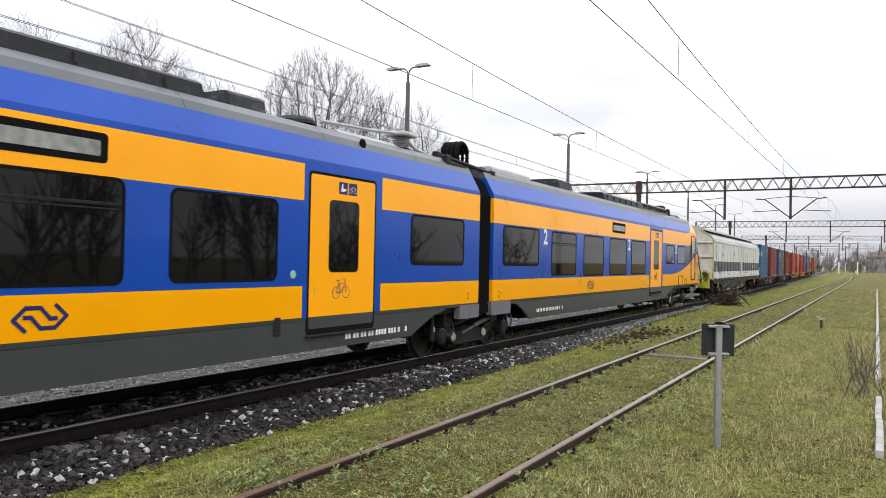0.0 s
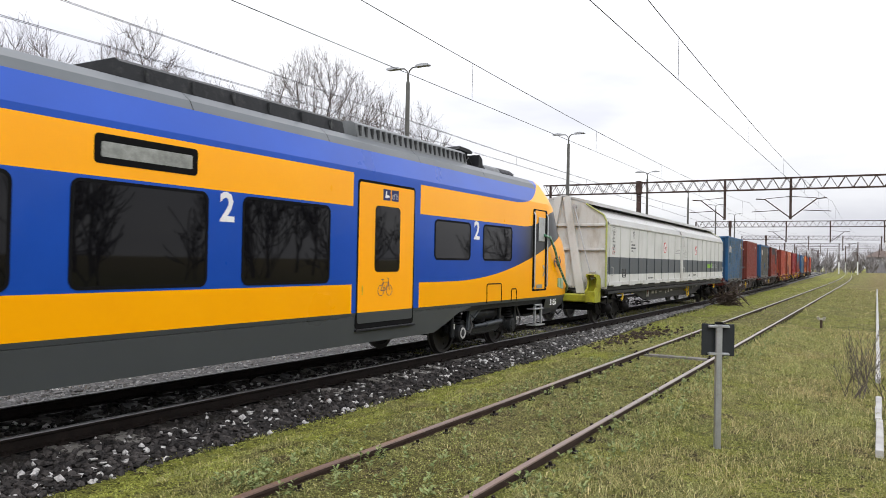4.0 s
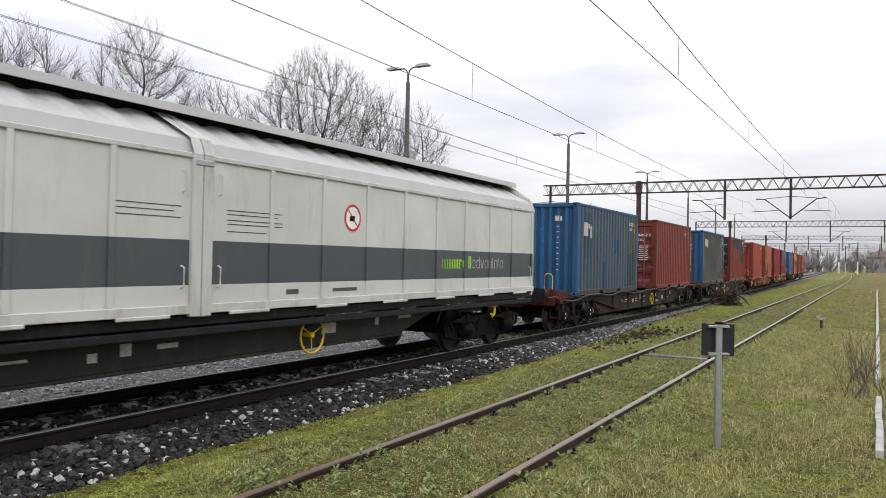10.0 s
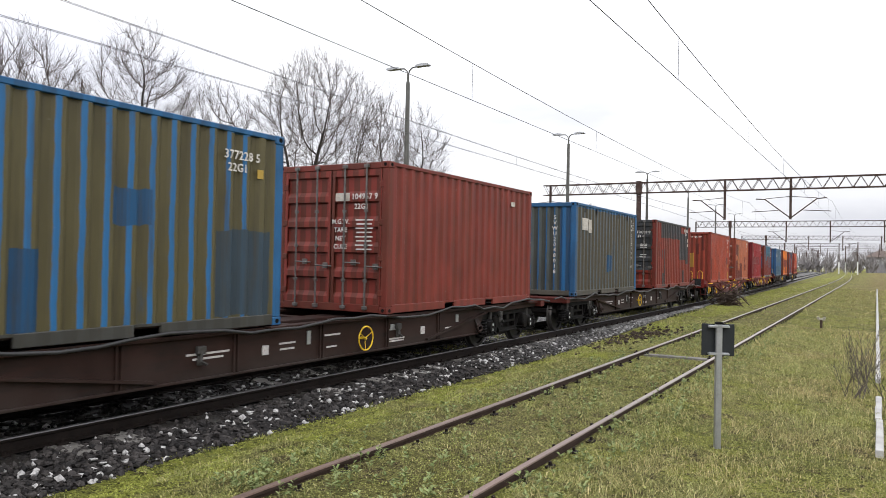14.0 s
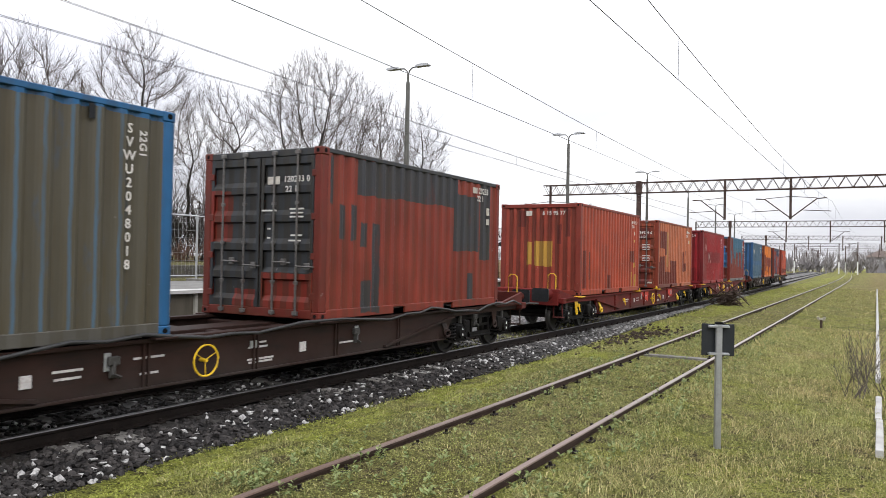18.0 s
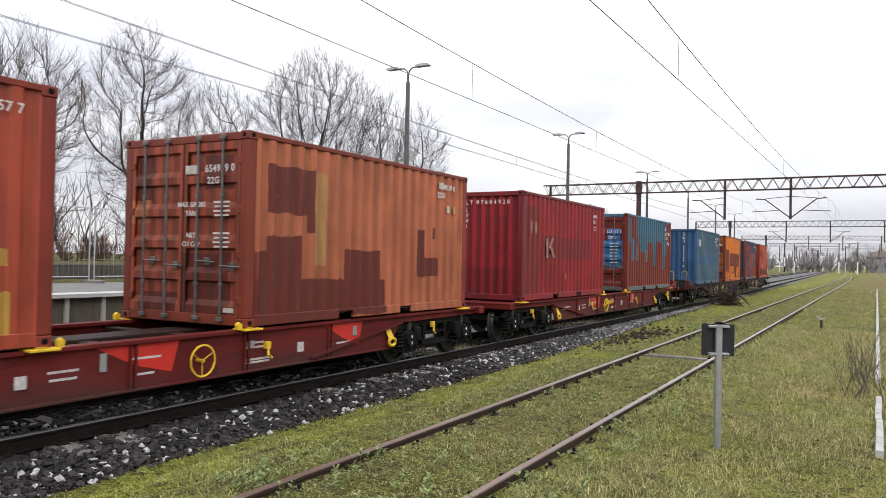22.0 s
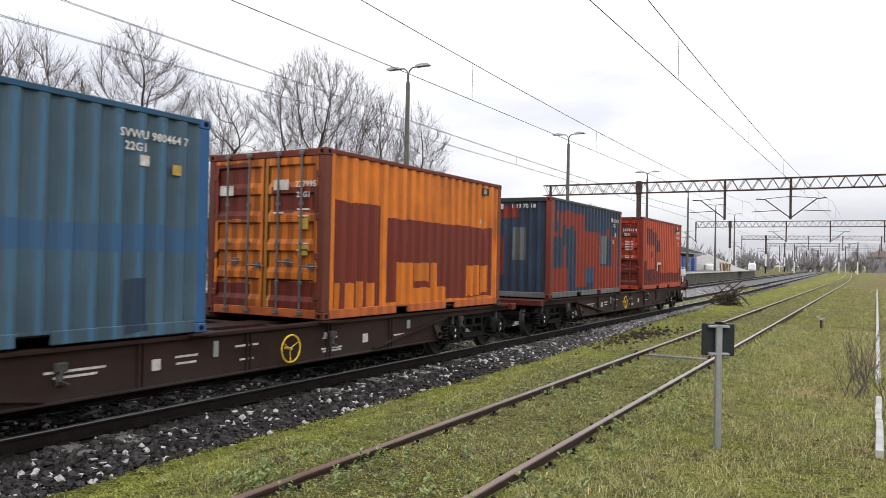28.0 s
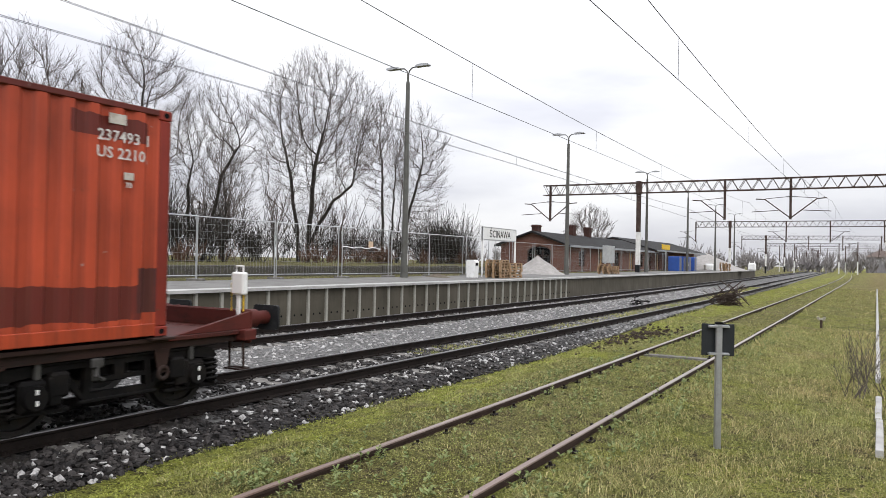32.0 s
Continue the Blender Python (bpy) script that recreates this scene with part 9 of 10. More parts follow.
for z in (1.045, 1.345):
    g = Geo()
    g.box(-0.11, 0.11, -0.036, 0.036, z - 0.012, z + 0.012, 0.003)
    part("clamp", g, M_ZINC, sb)
g = Geo()
g.box(-0.04, 0.04, -0.035, 0.035, 1.37, 1.395, 0.006)
part("cap", g, M_BLACK, sb)

kerb = thing("kerb", "pale concrete edging sunk in the grass", "kerb", kind="structure")
gk = Geo()
gk.box(-0.04, 0.04, 0.0, 0.985, -0.3, 0.0, 0.008)
km = mesh_of("kerb_stone", gk, M_COPING)
for k in range(70):
    y = 9.3 + k * 1.0
    if 12.9 < y < 14.6:
        continue
    ob = new("kerb_stone", km)
    ob.parent, ob.matrix_basis = kerb, pose(0.062 + 0.0019 * (y - 9.3) + rnd.uniform(-0.006, 0.006), y, -0.06 + rnd.uniform(-0.015, 0.01), 0, 0, rnd.uniform(-0.4, 0.4))

hy = thing("hydrant", "small rusty standpipe with cream twin caps", "hydrant", at=pose(-1.5, 27.5, -0.16))
g = Geo()
g.cyl((0, 0, 0), (0, 0, 0.30), 0.04, n=10)
part("pipe", g, M_MASTRUST, hy, smooth=40)
g = Geo()
for sx in (-0.09, 0.09):
    g.lathe([(0.0, 0.05), (0.045, 0.04), (0.05, 0.0), (0.03, -0.03)], (sx, 0, 0.36), "z", 10)
g.box(-0.11, 0.11, -0.03, 0.03, 0.29, 0.36, 0.015)
part("cap", g, M_CREAM, hy, "cream twin caps", smooth=40)


M_HEAPWOOD = surface("brown cut branches", (0.060, 0.042, 0.033), 0.9, 0, 0.4, 4, 40, 0.3, (0.14, 0.11, 0.09), 0.35)


def twig_heap(name, x, y, z, n, size, seed, mat, label, up=0.4, at_len=(0.3, 0.9)):
    rd = random.Random(seed)
    t = thing(name, label, "brush", at=pose(x, y, z))
    for _ in range(n):
        a, e = rd.uniform(0, 6.28), rd.uniform(-0.1, 1.0) * up
        L = rd.uniform(*at_len)
        p = Vector((rd.gauss(0, size * 0.35), rd.gauss(0, size * 0.35), abs(rd.gauss(0, size * 0.42))))
        d = Vector((math.cos(a), math.sin(a), e)) * L
        g = Geo()
        g.tube([p - d * 0.5, p + Vector((0, 0, rd.uniform(-0.03, 0.06))), p + d * 0.5], rd.uniform(0.012, 0.03), 5)
        part("branch", g, mat, t)
    return t


twig_heap("brush_heap", -6.35, 39.5, -0.15, 90, 0.95, 3, M_HEAPWOOD, "heap of brown cut branches and bars beside the line", 1.1, (0.5, 1.3))
twig_heap("brush_heap", -9.9, 36.0, -0.12, 14, 0.5, 5, M_STEEL_DARK, "small heap of dark scrap in the pale ballast", 0.3, (0.3, 0.8))
# a dry shrub at the kerb
rd = random.Random(12)
segs = []
for _ in range(20):
    a = rd.uniform(0, 6.28)
    grow(segs, Vector((rd.gauss(-0.1, 0.22), rd.gauss(0, 0.2), -0.05)), Vector((math.cos(a) * 0.7, math.sin(a) * 0.7, 1)).normalized(), rd.uniform(0.28, 0.55), 0.007, 2, 4, rd, 1.0, [0, 0, 3, 3, 2])
dry = thing("dry_shrub", "leafless brown shrub growing over the kerb", "shrub", at=pose(-0.08, 13.6, -0.1))
v, f = tubes(segs, 0.0022)
mesh_np("shrub_crown", v, f, M_TWIG, dry, "")


# temporary fence
FENCE = thing("temporary_fence", "galvanised mesh fence panels standing on concrete feet", "fence")


def fence_panel(x, y, a=0.0, z=1.12):
    L = 3.46
    g = Geo()
    for o in (0.0, L):
        g.cyl((0, o, 0.0), (0, o, 1.95), 0.021, n=7)
    for zq in (0.12, 1.93):
        g.cyl((0, 0, zq), (0, L, zq), 0.018, n=6)
    t = part("panel", g, M_ZINC, FENCE, smooth=50, at=pose(x, y, z, 0, 0, a))
    g = Geo()
    for k in range(1, 8):
        g.cyl((0, 0, 0.12 + k * 0.226), (0, L, 0.12 + k * 0.226), 0.003, n=3, caps=False)
    for k in range(1, 24):
        g.cyl((0, L * k / 24, 0.12), (0, L * k / 24, 1.93), 0.002, n=3, caps=False)
    part("wire_mesh", g, M_ZINC, t)
    g = Geo()
    g.box(-0.30, 0.30, -0.12, 0.12, -0.10, 0.03, 0.02)
    part("foot", g, M_SLEEPER, t)
    return t


for k in range(12):
    y = 16.2 - 5 * 3.56 + k * 3.56
    if y < 36:
        fence_panel(-18.0 + (0.15 if k % 3 == 1 else 0.0) - max(0, y - 22) * 0.025, y, rnd.uniform(-1.5, 1.5) + (1.4 if y > 20 else 0))
for k in range(6):
    fence_panel(-19.6 - 0.12 * k, 39.5 + k * 3.56, rnd.uniform(-6, 6) + 2)
for k in range(8):
    fence_panel(-20.2 - 0.10 * k, 61.5 + k * 3.56, rnd.uniform(-3, 3) + 2)
# tape on the fence
g = Geo()
g.tube([(-17.95, 23.4 + 0.25 * k, 2.28 + 0.03 * math.sin(k * 1.7)) for k in range(11)], 0.018, 5)
tagged(part("barrier_tape", g, M_WHITE), "white barrier tape tied along the fence", "tape")
g = Geo()
g.box(-17.99, -17.96, 25.2, 25.5, 2.3, 2.55)
tagged(part("fence_notice", g, surface("pale orange notice", (0.6, 0.45, 0.3), 0.7)), "small pale notice on the fence", "notice")

# station name board
st = thing("station_sign", "white station name board on two white posts", "sign", at=pose(-16.55, 34.6, 1.05))
g = Geo()
g.box(-0.03, 0.03, -2.0, 1.95, 1.82, 2.46, 0.01)
board = part("board", g, M_WHITE, st)
g = Geo()
for z0, z1, y0, y1 in ((1.82, 1.86, -2.0, 1.95), (2.42, 2.46, -2.0, 1.95), (1.82, 2.46, -2.0, -1.96), (1.82, 2.46, 1.91, 1.95)):
    g.box(-0.034, 0.034, y0, y1, z0, z1)
part("board_rim", g, M_ZINC, board)
letters("ŚCINAWA", 0.50, M_BLACK, "station_name", board, on_side(0.034, -0.02, 2.12), bold=0.006)
for y in (-1.92, 1.87):
    g = Geo()
    g.box(-0.04, 0.04, y - 0.04, y + 0.04, -0.05, 1.84, 0.006)
    part("post", g, M_WHITE, st)


def pallet_stack(x, y, n, a, z=1.03):
    for k in range(n):
        t = thing("pallet", "worn timber pallet in a stack on the platform", "pallet", "stacked pallets", at=pose(x + rnd.uniform(-0.05, 0.05), y + rnd.uniform(-0.05, 0.05), z + k * 0.146, 0, 0, a + rnd.uniform(-4, 4)))
        for b in range(5):
            g = Geo()
            g.box(-0.4, 0.4, -0.6 + b * 0.275, -0.6 + b * 0.275 + 0.1, 0.122, 0.144, 0.004)
            part("board", g, M_WOOD, t)
        for o in (-0.35, 0.0, 0.35):
            g = Geo()
            for y2 in (-0.53, 0.0, 0.53):
                g.box(o - 0.05, o + 0.05, y2 - 0.07, y2 + 0.07, 0.022, 0.1)
            g.box(o - 0.05, o + 0.05, -0.6, 0.6, 0.1, 0.122)
            g.box(o - 0.05, o + 0.05, -0.6, 0.6, 0.0, 0.022)
            part("runner", g, M_WOOD, t)


pallet_stack(-15.95, 33.1, 6, 8)
pallet_stack(-15.95, 34.5, 5, -5)
pallet_stack(-17.0, 53.2, 5, 10)
pallet_stack(-17.0, 54.8, 4, -4)
pallet_stack(-17.6, 106.0, 8, 3, 1.0)
pallet_stack(-17.6, 109.0, 7, 3, 1.0)


def litter_bin(x, y):
    t = thing("litter_bin", "white plastic litter bin with a dark slot", "bin", at=pose(x, y, 1.06))
    g = Geo()
    g.prism([(-0.20, 0.0), (0.20, 0.0), (0.23, 0.75), (0.17, 0.82), (-0.17, 0.82), (-0.23, 0.75)], "y", -0.2, 0.2)
    part("body", g, M_WHITE, t)
    g = Geo()
    g.box(0.215, 0.235, -0.13, 0.13, 0.55, 0.68)
    part("slot", g, M_BLACK, t)


litter_bin(-16.2, 31.0)
sn = thing("lamp_cabinet", "grey steel switch cabinet on legs", "cabinet", at=pose(-17.6, 56.0, 1.1))
g = Geo()
g.box(-0.2, 0.2, -0.9, 0.9, 0.75, 2.05, 0.02)
part("case", g, M_ROOFPALE, sn)
for y in (-0.8, 0.8):
    g = Geo()
    g.box(-0.05, 0.05, y - 0.05, y + 0.05, -0.1, 0.76)
    part("leg", g, M_ZINC, sn)

# sand and rubble heaps
def heap(name, x, y, r, h, mat, label, seed):
    g = Geo()
    rows = []
    for i in range(9):
        f = i / 8
        rows.append([(x + r * f * math.cos(a * 0.3491) * (1 + 0.18 * noise.noise((a * 0.7, f * 3, seed))), y + r * f * math.sin(a * 0.3491) * (1 + 0.18 * noise.noise((a * 0.7, f * 3, seed))),
                      1.0 + h * (1 - f) ** 1.15 + 0.06 * noise.noise((a * 1.3, f * 6, seed + 4))) for a in range(19)])
        rows[-1][-1] = rows[-1][0]
    g.grid(rows)
    g.f = [q[::-1] for q in g.f]
    return tagged(part(name, g, mat, smooth=70), label, "heap")


M_SAND = surface("grey sand", (0.33, 0.315, 0.30), 0.95, 0, 0.25, 3, 40, 0.5, (0.25, 0.22, 0.2), 0.3)
heap("sand_heap", -18.6, 44.5, 1.9, 1.25, M_SAND, "heap of pale sand behind the fence", 1)
heap("sand_heap", -22.0, 118.0, 6.0, 2.6, M_SAND, "large heap of grey rubble beyond the platform", 2)
heap("soil_heap", -17.2, 29.5, 0.9, 0.22, surface("dug soil", (0.12, 0.10, 0.075), 0.95, 0, 0.3, 3, 40, 0.5), "low bank of dug soil at the lamp", 3)


# ---- station building ----
def brick_material():
    m = Mat("old red-brown brick", 0.9)
    b = m.nt.nodes.new("ShaderNodeTexBrick")
    mp = m.nt.nodes.new("ShaderNodeCombineXYZ")
    m.nt.links.new((m.y + m.x).s, mp.inputs[0])
    m.nt.links.new(m.z.s, mp.inputs[1])
    m.nt.links.new(mp.outputs[0], b.inputs["Vector"])
    b.inputs["Scale"].default_value = 1.0
    b.inputs["Brick Width"].default_value, b.inputs["Row Height"].default_value, b.inputs["Mortar Size"].default_value = 0.26, 0.077, 0.006
    b.inputs["Color1"].default_value, b.inputs["Color2"].default_value, b.inputs["Mortar"].default_value = (0.13, 0.050, 0.036, 1), (0.17, 0.078, 0.056, 1), (0.17, 0.145, 0.125, 1)
    n = m.noise(0.6, 5)
    col = m.mix(n.ramp(0.45, 0.7) * 0.6, S(m.nt, b.outputs["Color"]), (0.13, 0.075, 0.06))
    m.color(col)
    return m.m


M_BRICK = brick_material()
M_SOOTBRICK = surface("sooty chimney brick", (0.075, 0.034, 0.027), 0.9, 0, 0.35, 4, 40, 0.3, (0.02, 0.018, 0.017), 0.6)
M_ROOFING = surface("dark tarred roofing", (0.020, 0.019, 0.019), 0.95, 0, 0.3, 1, 30, 0.2, (0.05, 0.06, 0.06), 0.3)
M_METALROOF = surface("grey metal roof edge", (0.30, 0.31, 0.32), 0.5, 0.5, 0.15, 1, 30, 0.1)
M_BOARDING = surface("boarded timber ochre", (0.42, 0.27, 0.13), 0.8, 0, 0.25, 4, 40, 0.3)


def house(name, x0, x1, y0, y1, eave, ridge, label, openings, chimneys, overhang=0.5):
    """A low brick building; openings: (centre along y, width, sill, head, boarded)."""
    h = thing(name, label, "building", at=pose(0, 0, 0.6))
    e, r = eave - 0.6, ridge - 0.6
    # the wall that faces the tracks, pierced by its openings
    g = Geo()
    ys = sorted(openings)
    a = y0
    for c, w, s, hd, b in ys:
        g.box(x1 - 0.3, x1, a, c - w / 2, 0, e)
        g.box(x1 - 0.3, x1, c - w / 2, c + w / 2, 0, s - 0.6)
        g.box(x1 - 0.3, x1, c - w / 2, c + w / 2, hd - 0.6, e)
        a = c + w / 2
    g.box(x1 - 0.3, x1, a, y1, 0, e)
    part("wall", g, M_BRICK, h)
    xm = (x0 + x1) / 2
    for y in (y0, y1 - 0.3):
        g = Geo()
        g.prism([(x0, 0), (x1 - 0.304, 0), (x1 - 0.304, e + (r - e) * 0.06), (xm, r), (x0, e)], "y", y, y + 0.3)
        part("wall", g, M_BRICK, h)
    g = Geo()
    g.box(x0, x0 + 0.3, y0 + 0.304, y1 - 0.304, 0, e)
    part("wall", g, M_BRICK, h)
    g = Geo()
    o = overhang
    k = (r - e) / (xm - x0)
    g.prism([(x0 - o, e - o * k), (xm, r), (x1 + o, e - o * k), (x1 + o, e - o * k + 0.14), (xm, r + 0.15), (x0 - o, e - o * k + 0.14)], "y", y0 - 0.35, y1 + 0.35)
    roof = part("roof", g, M_ROOFING, h)
    g = Geo()
    g.box(x1 + o, x1 + o + 0.06, y0 - 0.35, y1 + 0.35, e - o * k - 0.02, e - o * k + 0.16, 0.01)
    part("gutter", g, M_METALROOF, roof)
    for cx, cy, ch in chimneys:
        g = Geo()
        g.box(cx - 0.28, cx + 0.28, cy - 0.4, cy + 0.4, e, ch - 0.6, 0.02)
        g.box(cx - 0.34, cx + 0.34, cy - 0.46, cy + 0.46, ch - 0.78, ch - 0.66, 0.02)
        part("chimney", g, M_SOOTBRICK, roof)
    for c, w, s, hd, b in ys:
        f = Geo()
        f.box(x1 - 0.20, x1 - 0.14, c - w / 2, c + w / 2, s - 0.6, hd - 0.6)
        win = part("door" if s < 1.2 else "window", f, M_BOARDING if b else M_GLASS, h)
        f = Geo()
        for yy in (c - w / 2 + 0.04, c, c + w / 2 - 0.04):
            f.box(x1 - 0.15, x1 - 0.10, yy - 0.04, yy + 0.04, s - 0.6, hd - 0.6)
        f.box(x1 - 0.15, x1 - 0.10, c - w / 2, c + w / 2, hd - 1.35, hd - 1.28)
        part("frame", f, M_MASTRUST, win)
        f = Geo()
        n = 8
        f.prism([(c + (w / 2 + 0.12) * math.cos(math.pi * i / n), hd - 0.65 + 0.32 * math.sin(math.pi * i / n)) for i in range(n + 1)] + [(c - w / 2 * math.cos(math.pi * i / n), hd - 0.65 + 0.18 * math.sin(math.pi * i / n)) for i in range(n + 1)][0:0], "x", x1 - 0.02, x1 + 0.03)
        part("arch", f, M_BRICK, win)
    return h


stn = house("station_house", -27.6, -21.8, 58.0, 84.0, 3.25, 4.25, "old low brick station building with a dark roof", [(62.0, 1.6, 1.5, 2.85, False), (67.0, 1.6, 1.0, 2.9, True), (72.0, 1.6, 1.0, 2.9, False), (77.0, 1.6, 1.0, 2.9, True), (81.0, 1.4, 1.5, 2.9, False)], [(-24.9, 59.2, 4.95), (-24.7, 67.2, 5.3), (-24.7, 71.7, 5.3)])
g = Geo()
g.prism([(-25.1, 1.0), (-23.1, 1.0), (-23.1, 2.15), (-23.5, 2.4), (-24.1, 2.5), (-24.7, 2.4), (-25.1, 2.15)], "y", 57.96, 58.02)
gw = part("window", g, M_GLASS, stn)
g = Geo()
for x in (-25.1, -24.45, -23.75, -23.1):
    g.box(x - 0.04, x + 0.04, 57.93, 57.97, 1.0, 2.25)
g.box(-25.1, -23.1, 57.93, 57.97, 1.7, 1.76)
part("frame", g, M_MASTRUST, gw)
g = Geo()
g.tube([(-25.25, 57.95, 2.1), (-24.9, 57.95, 2.45), (-24.1, 57.95, 2.65), (-23.3, 57.95, 2.45), (-22.95, 57.95, 2.1)], 0.09, 5)
part("arch", g, M_BRICK, gw)
house("goods_shed", -29.5, -22.6, 84.6, 112.0, 3.7, 4.7, "long brick shed with boarded doors under a wide eave", [(87.0, 1.8, 1.0, 3.0, True), (91.0, 1.8, 1.0, 3.0, True), (95.0, 1.8, 1.0, 3.0, False), (99.5, 1.8, 1.0, 3.0, True), (105.0, 2.0, 1.0, 3.0, False)], [], 1.6)
hut = thing("small_hut", "low whitewashed hut with a flat roof", "hut", at=pose(-30.5, 16.2, 1.1))
g = Geo()
g.box(-1.5, 1.5, -3.0, 2.1, 0, 1.05)
part("wall", g, M_COPING, hut)
g = Geo()
g.box(-1.7, 1.7, -3.2, 2.3, 1.05, 1.18, 0.02)
part("roof", g, M_CONCRETE, hut)
g = Geo()
for k in range(26):
    y = -6 + k * 1.9
    g.box(-20.95 + rnd.uniform(-0.05, 0.05), -20.6, y, y + 1.86, 0.9, 1.50 + rnd.uniform(-0.04, 0.04), 0.03)
tagged(part("old_wall", g, surface("dark weathered stone", (0.075, 0.068, 0.06), 0.95, 0, 0.35, 4, 40, 0.5, (0.09, 0.10, 0.05), 0.4)), "low dark weathered stone wall at the old platform edge", "wall", kind="structure")

# far yard: sheds, boards, bags
yb = thing("warning_board", "yellow information board on a post", "sign", at=pose(-18.5, 77.9, 1.1))
g = Geo()
g.box(-0.04, 0.04, -1.6, 1.6, 2.2, 2.7, 0.01)
part("board", g, M_YELLOW, yb)
g = Geo()
g.box(-0.05, 0.05, -0.05, 0.05, -0.1, 2.2)
part("post", g, M_ZINC, yb)
M_TOILET = surface("blue plastic", (0.03, 0.08, 0.30), 0.5, 0, 0.1, 3, 40, 0.05)
for y in (85.5, 87.5, 90.5, 93.5):
    t = thing("site_cabin", "blue plastic site cabin", "cabin", "blue site cabins", at=pose(-19.3, y, 1.05))
    g = Geo()
    g.box(-0.6, 0.6, -0.7, 0.7, 0, 1.65, 0.05)
    part("shell", g, M_TOILET, t)
    g = Geo()
    g.box(0.6, 0.62, -0.45, 0.45, 0.1, 1.5, 0.01)
    part("door", g, M_GREYPLATE, t)
bag = thing("bulk_bag", "white woven bulk bag on the platform end", "bag", at=pose(-16.9, 128.0, 1.0))
g = Geo()
g.box(-0.55, 0.55, -0.6, 0.6, 0, 1.25, 0.22)
part("bag", g, M_WHITE, bag)
g = Geo()
for sx in (-0.4, 0.4):
    g.tube([(sx, -0.4, 1.2), (sx * 0.8, 0, 1.5), (sx, 0.4, 1.2)], 0.03, 5)
part("strap", g, M_WHITE, bag)
for x, y in ((-19.5, 118.0), (-21.0, 126.0), (-23.0, 122.0), (-20.5, 112.0)):
    t = thing("bulk_bag", "white bag of building material in the yard", "bag", "bags in the yard", at=pose(x, y, 0.9, 0, 0, rnd.uniform(0, 40)))
    g = Geo()
    g.box(-0.7, 0.7, -0.7, 0.7, 0, 1.1, 0.25)
    part("bag", g, M_WHITE, t)
# a line of small white masts far down the yard
for k in range(18):
    x, y = -22 - 2.2 * k + rnd.uniform(-6, 30), 235 + 14 * k
    t = thing("line_mast", "white-footed steel mast far down the yard", "mast", "masts down the yard", at=pose(x, y, -0.2))
    g = Geo()
    g.box(-0.16, 0.16, -0.16, 0.16, 0, 3.6)
    part("foot", g, M_MASTWHITE, t)
    g = Geo()
    g.box(-0.12, 0.12, -0.12, 0.12, 3.6, 9.0)
    part("shaft", g, M_MASTRUST, t)
# Distance haze is put into the wall and roof colours.
sgb = thing("signal_box", "distant pale signal box with a reddish roof", "building", at=pose(2.0, 330.0, -0.2))
g = Geo()
g.box(-5, 5, -4, 4, 0, 6.0, 0.05)
part("wall", g, surface("hazy grey plaster", (0.26, 0.25, 0.26), 0.9), sgb)
g = Geo()
g.prism([(-5.6, 6.0), (5.6, 6.0), (0, 9.0)], "y", -4.5, 4.5)
part("roof", g, surface("dull red roof", (0.34, 0.28, 0.27), 0.9), sgb)
for k in range(4):
    g = Geo()
    g.box(-4.2 + k * 2.2, -2.8 + k * 2.2, -4.06, -4.0, 3.4, 5.0)
    part("window", g, M_ROOFPALE, sgb)

# ---- tail markers and the last wagon's fittings ----
for sx in (-1, 1):
    g = Geo()
    yb2 = 115.1 - 106.76
    g.box(sx * 1.02 - 0.11, sx * 1.02 + 0.11, yb2, yb2 + 0.10, 1.36, 1.66, 0.02)
    g.tube([(sx * 1.02 - 0.06, yb2 + 0.05, 1.64), (sx * 1.02 - 0.06, yb2 + 0.05, 1.74), (sx * 1.02 + 0.06, yb2 + 0.05, 1.74), (sx * 1.02 + 0.06, yb2 + 0.05, 1.64)], 0.014, 5)
    g.box(sx * 1.02 - 0.02, sx * 1.02 + 0.02, yb2 + 0.02, yb2 + 0.06, 1.1, 1.38)
    part("tail_marker", g, M_WHITE, wagon_f, "white tail marker lamp")

# ---- lettering, labels and hoses ----
M_LETTER = surface("faded white lettering", (0.62, 0.60, 0.57), 0.6, 0, 0.15, 9, 60, 0.05, (0.3, 0.2, 0.17), 0.3)
M_STICKER = surface("torn pale sticker", (0.55, 0.52, 0.47), 0.7, 0, 0.25, 6, 40, 0.1, (0.25, 0.2, 0.15), 0.5)
M_PLATE = surface("ochre data plate", (0.45, 0.30, 0.06), 0.5, 0.2, 0.2, 9, 60, 0.1)
XS = BW / 2 - 0.004


def side_text(box, text, y, z, size=0.16):
    letters(text, size, M_LETTER, "lettering", BOX[box], on_side(XS, y, z), bold=0.002)


def end_text(box, text, x, z, size=0.15, y=0.002):
    letters(text, size, M_LETTER, "lettering", BOX[box], on_end(x, y - 0.005, z), bold=0.002)


def side_plate(box, y0, y1, z0, z1, mat=None, name="label"):
    g = Geo()
    g.box(XS - 0.004, XS + 0.003, y0, y1, z0, z1)
    part(name, g, mat or M_STICKER, BOX[box])


def end_plate(box, x0, x1, z0, z1, mat=None, name="label", y=0.0):
    g = Geo()
    g.box(x0, x1, y - 0.004, y + 0.004, z0, z1)
    part(name, g, mat or M_STICKER, BOX[box])


def down(text):
    return "\n".join(text)


def bars(box, lines, side=True):
    """Unreadable small print as plain bars: (along, height, width)."""
    for a, z, w in lines:
        (side_plate if side else end_plate)(box, a - w / 2, a + w / 2, z - 0.012, z + 0.012, M_LETTER, "print_bar")


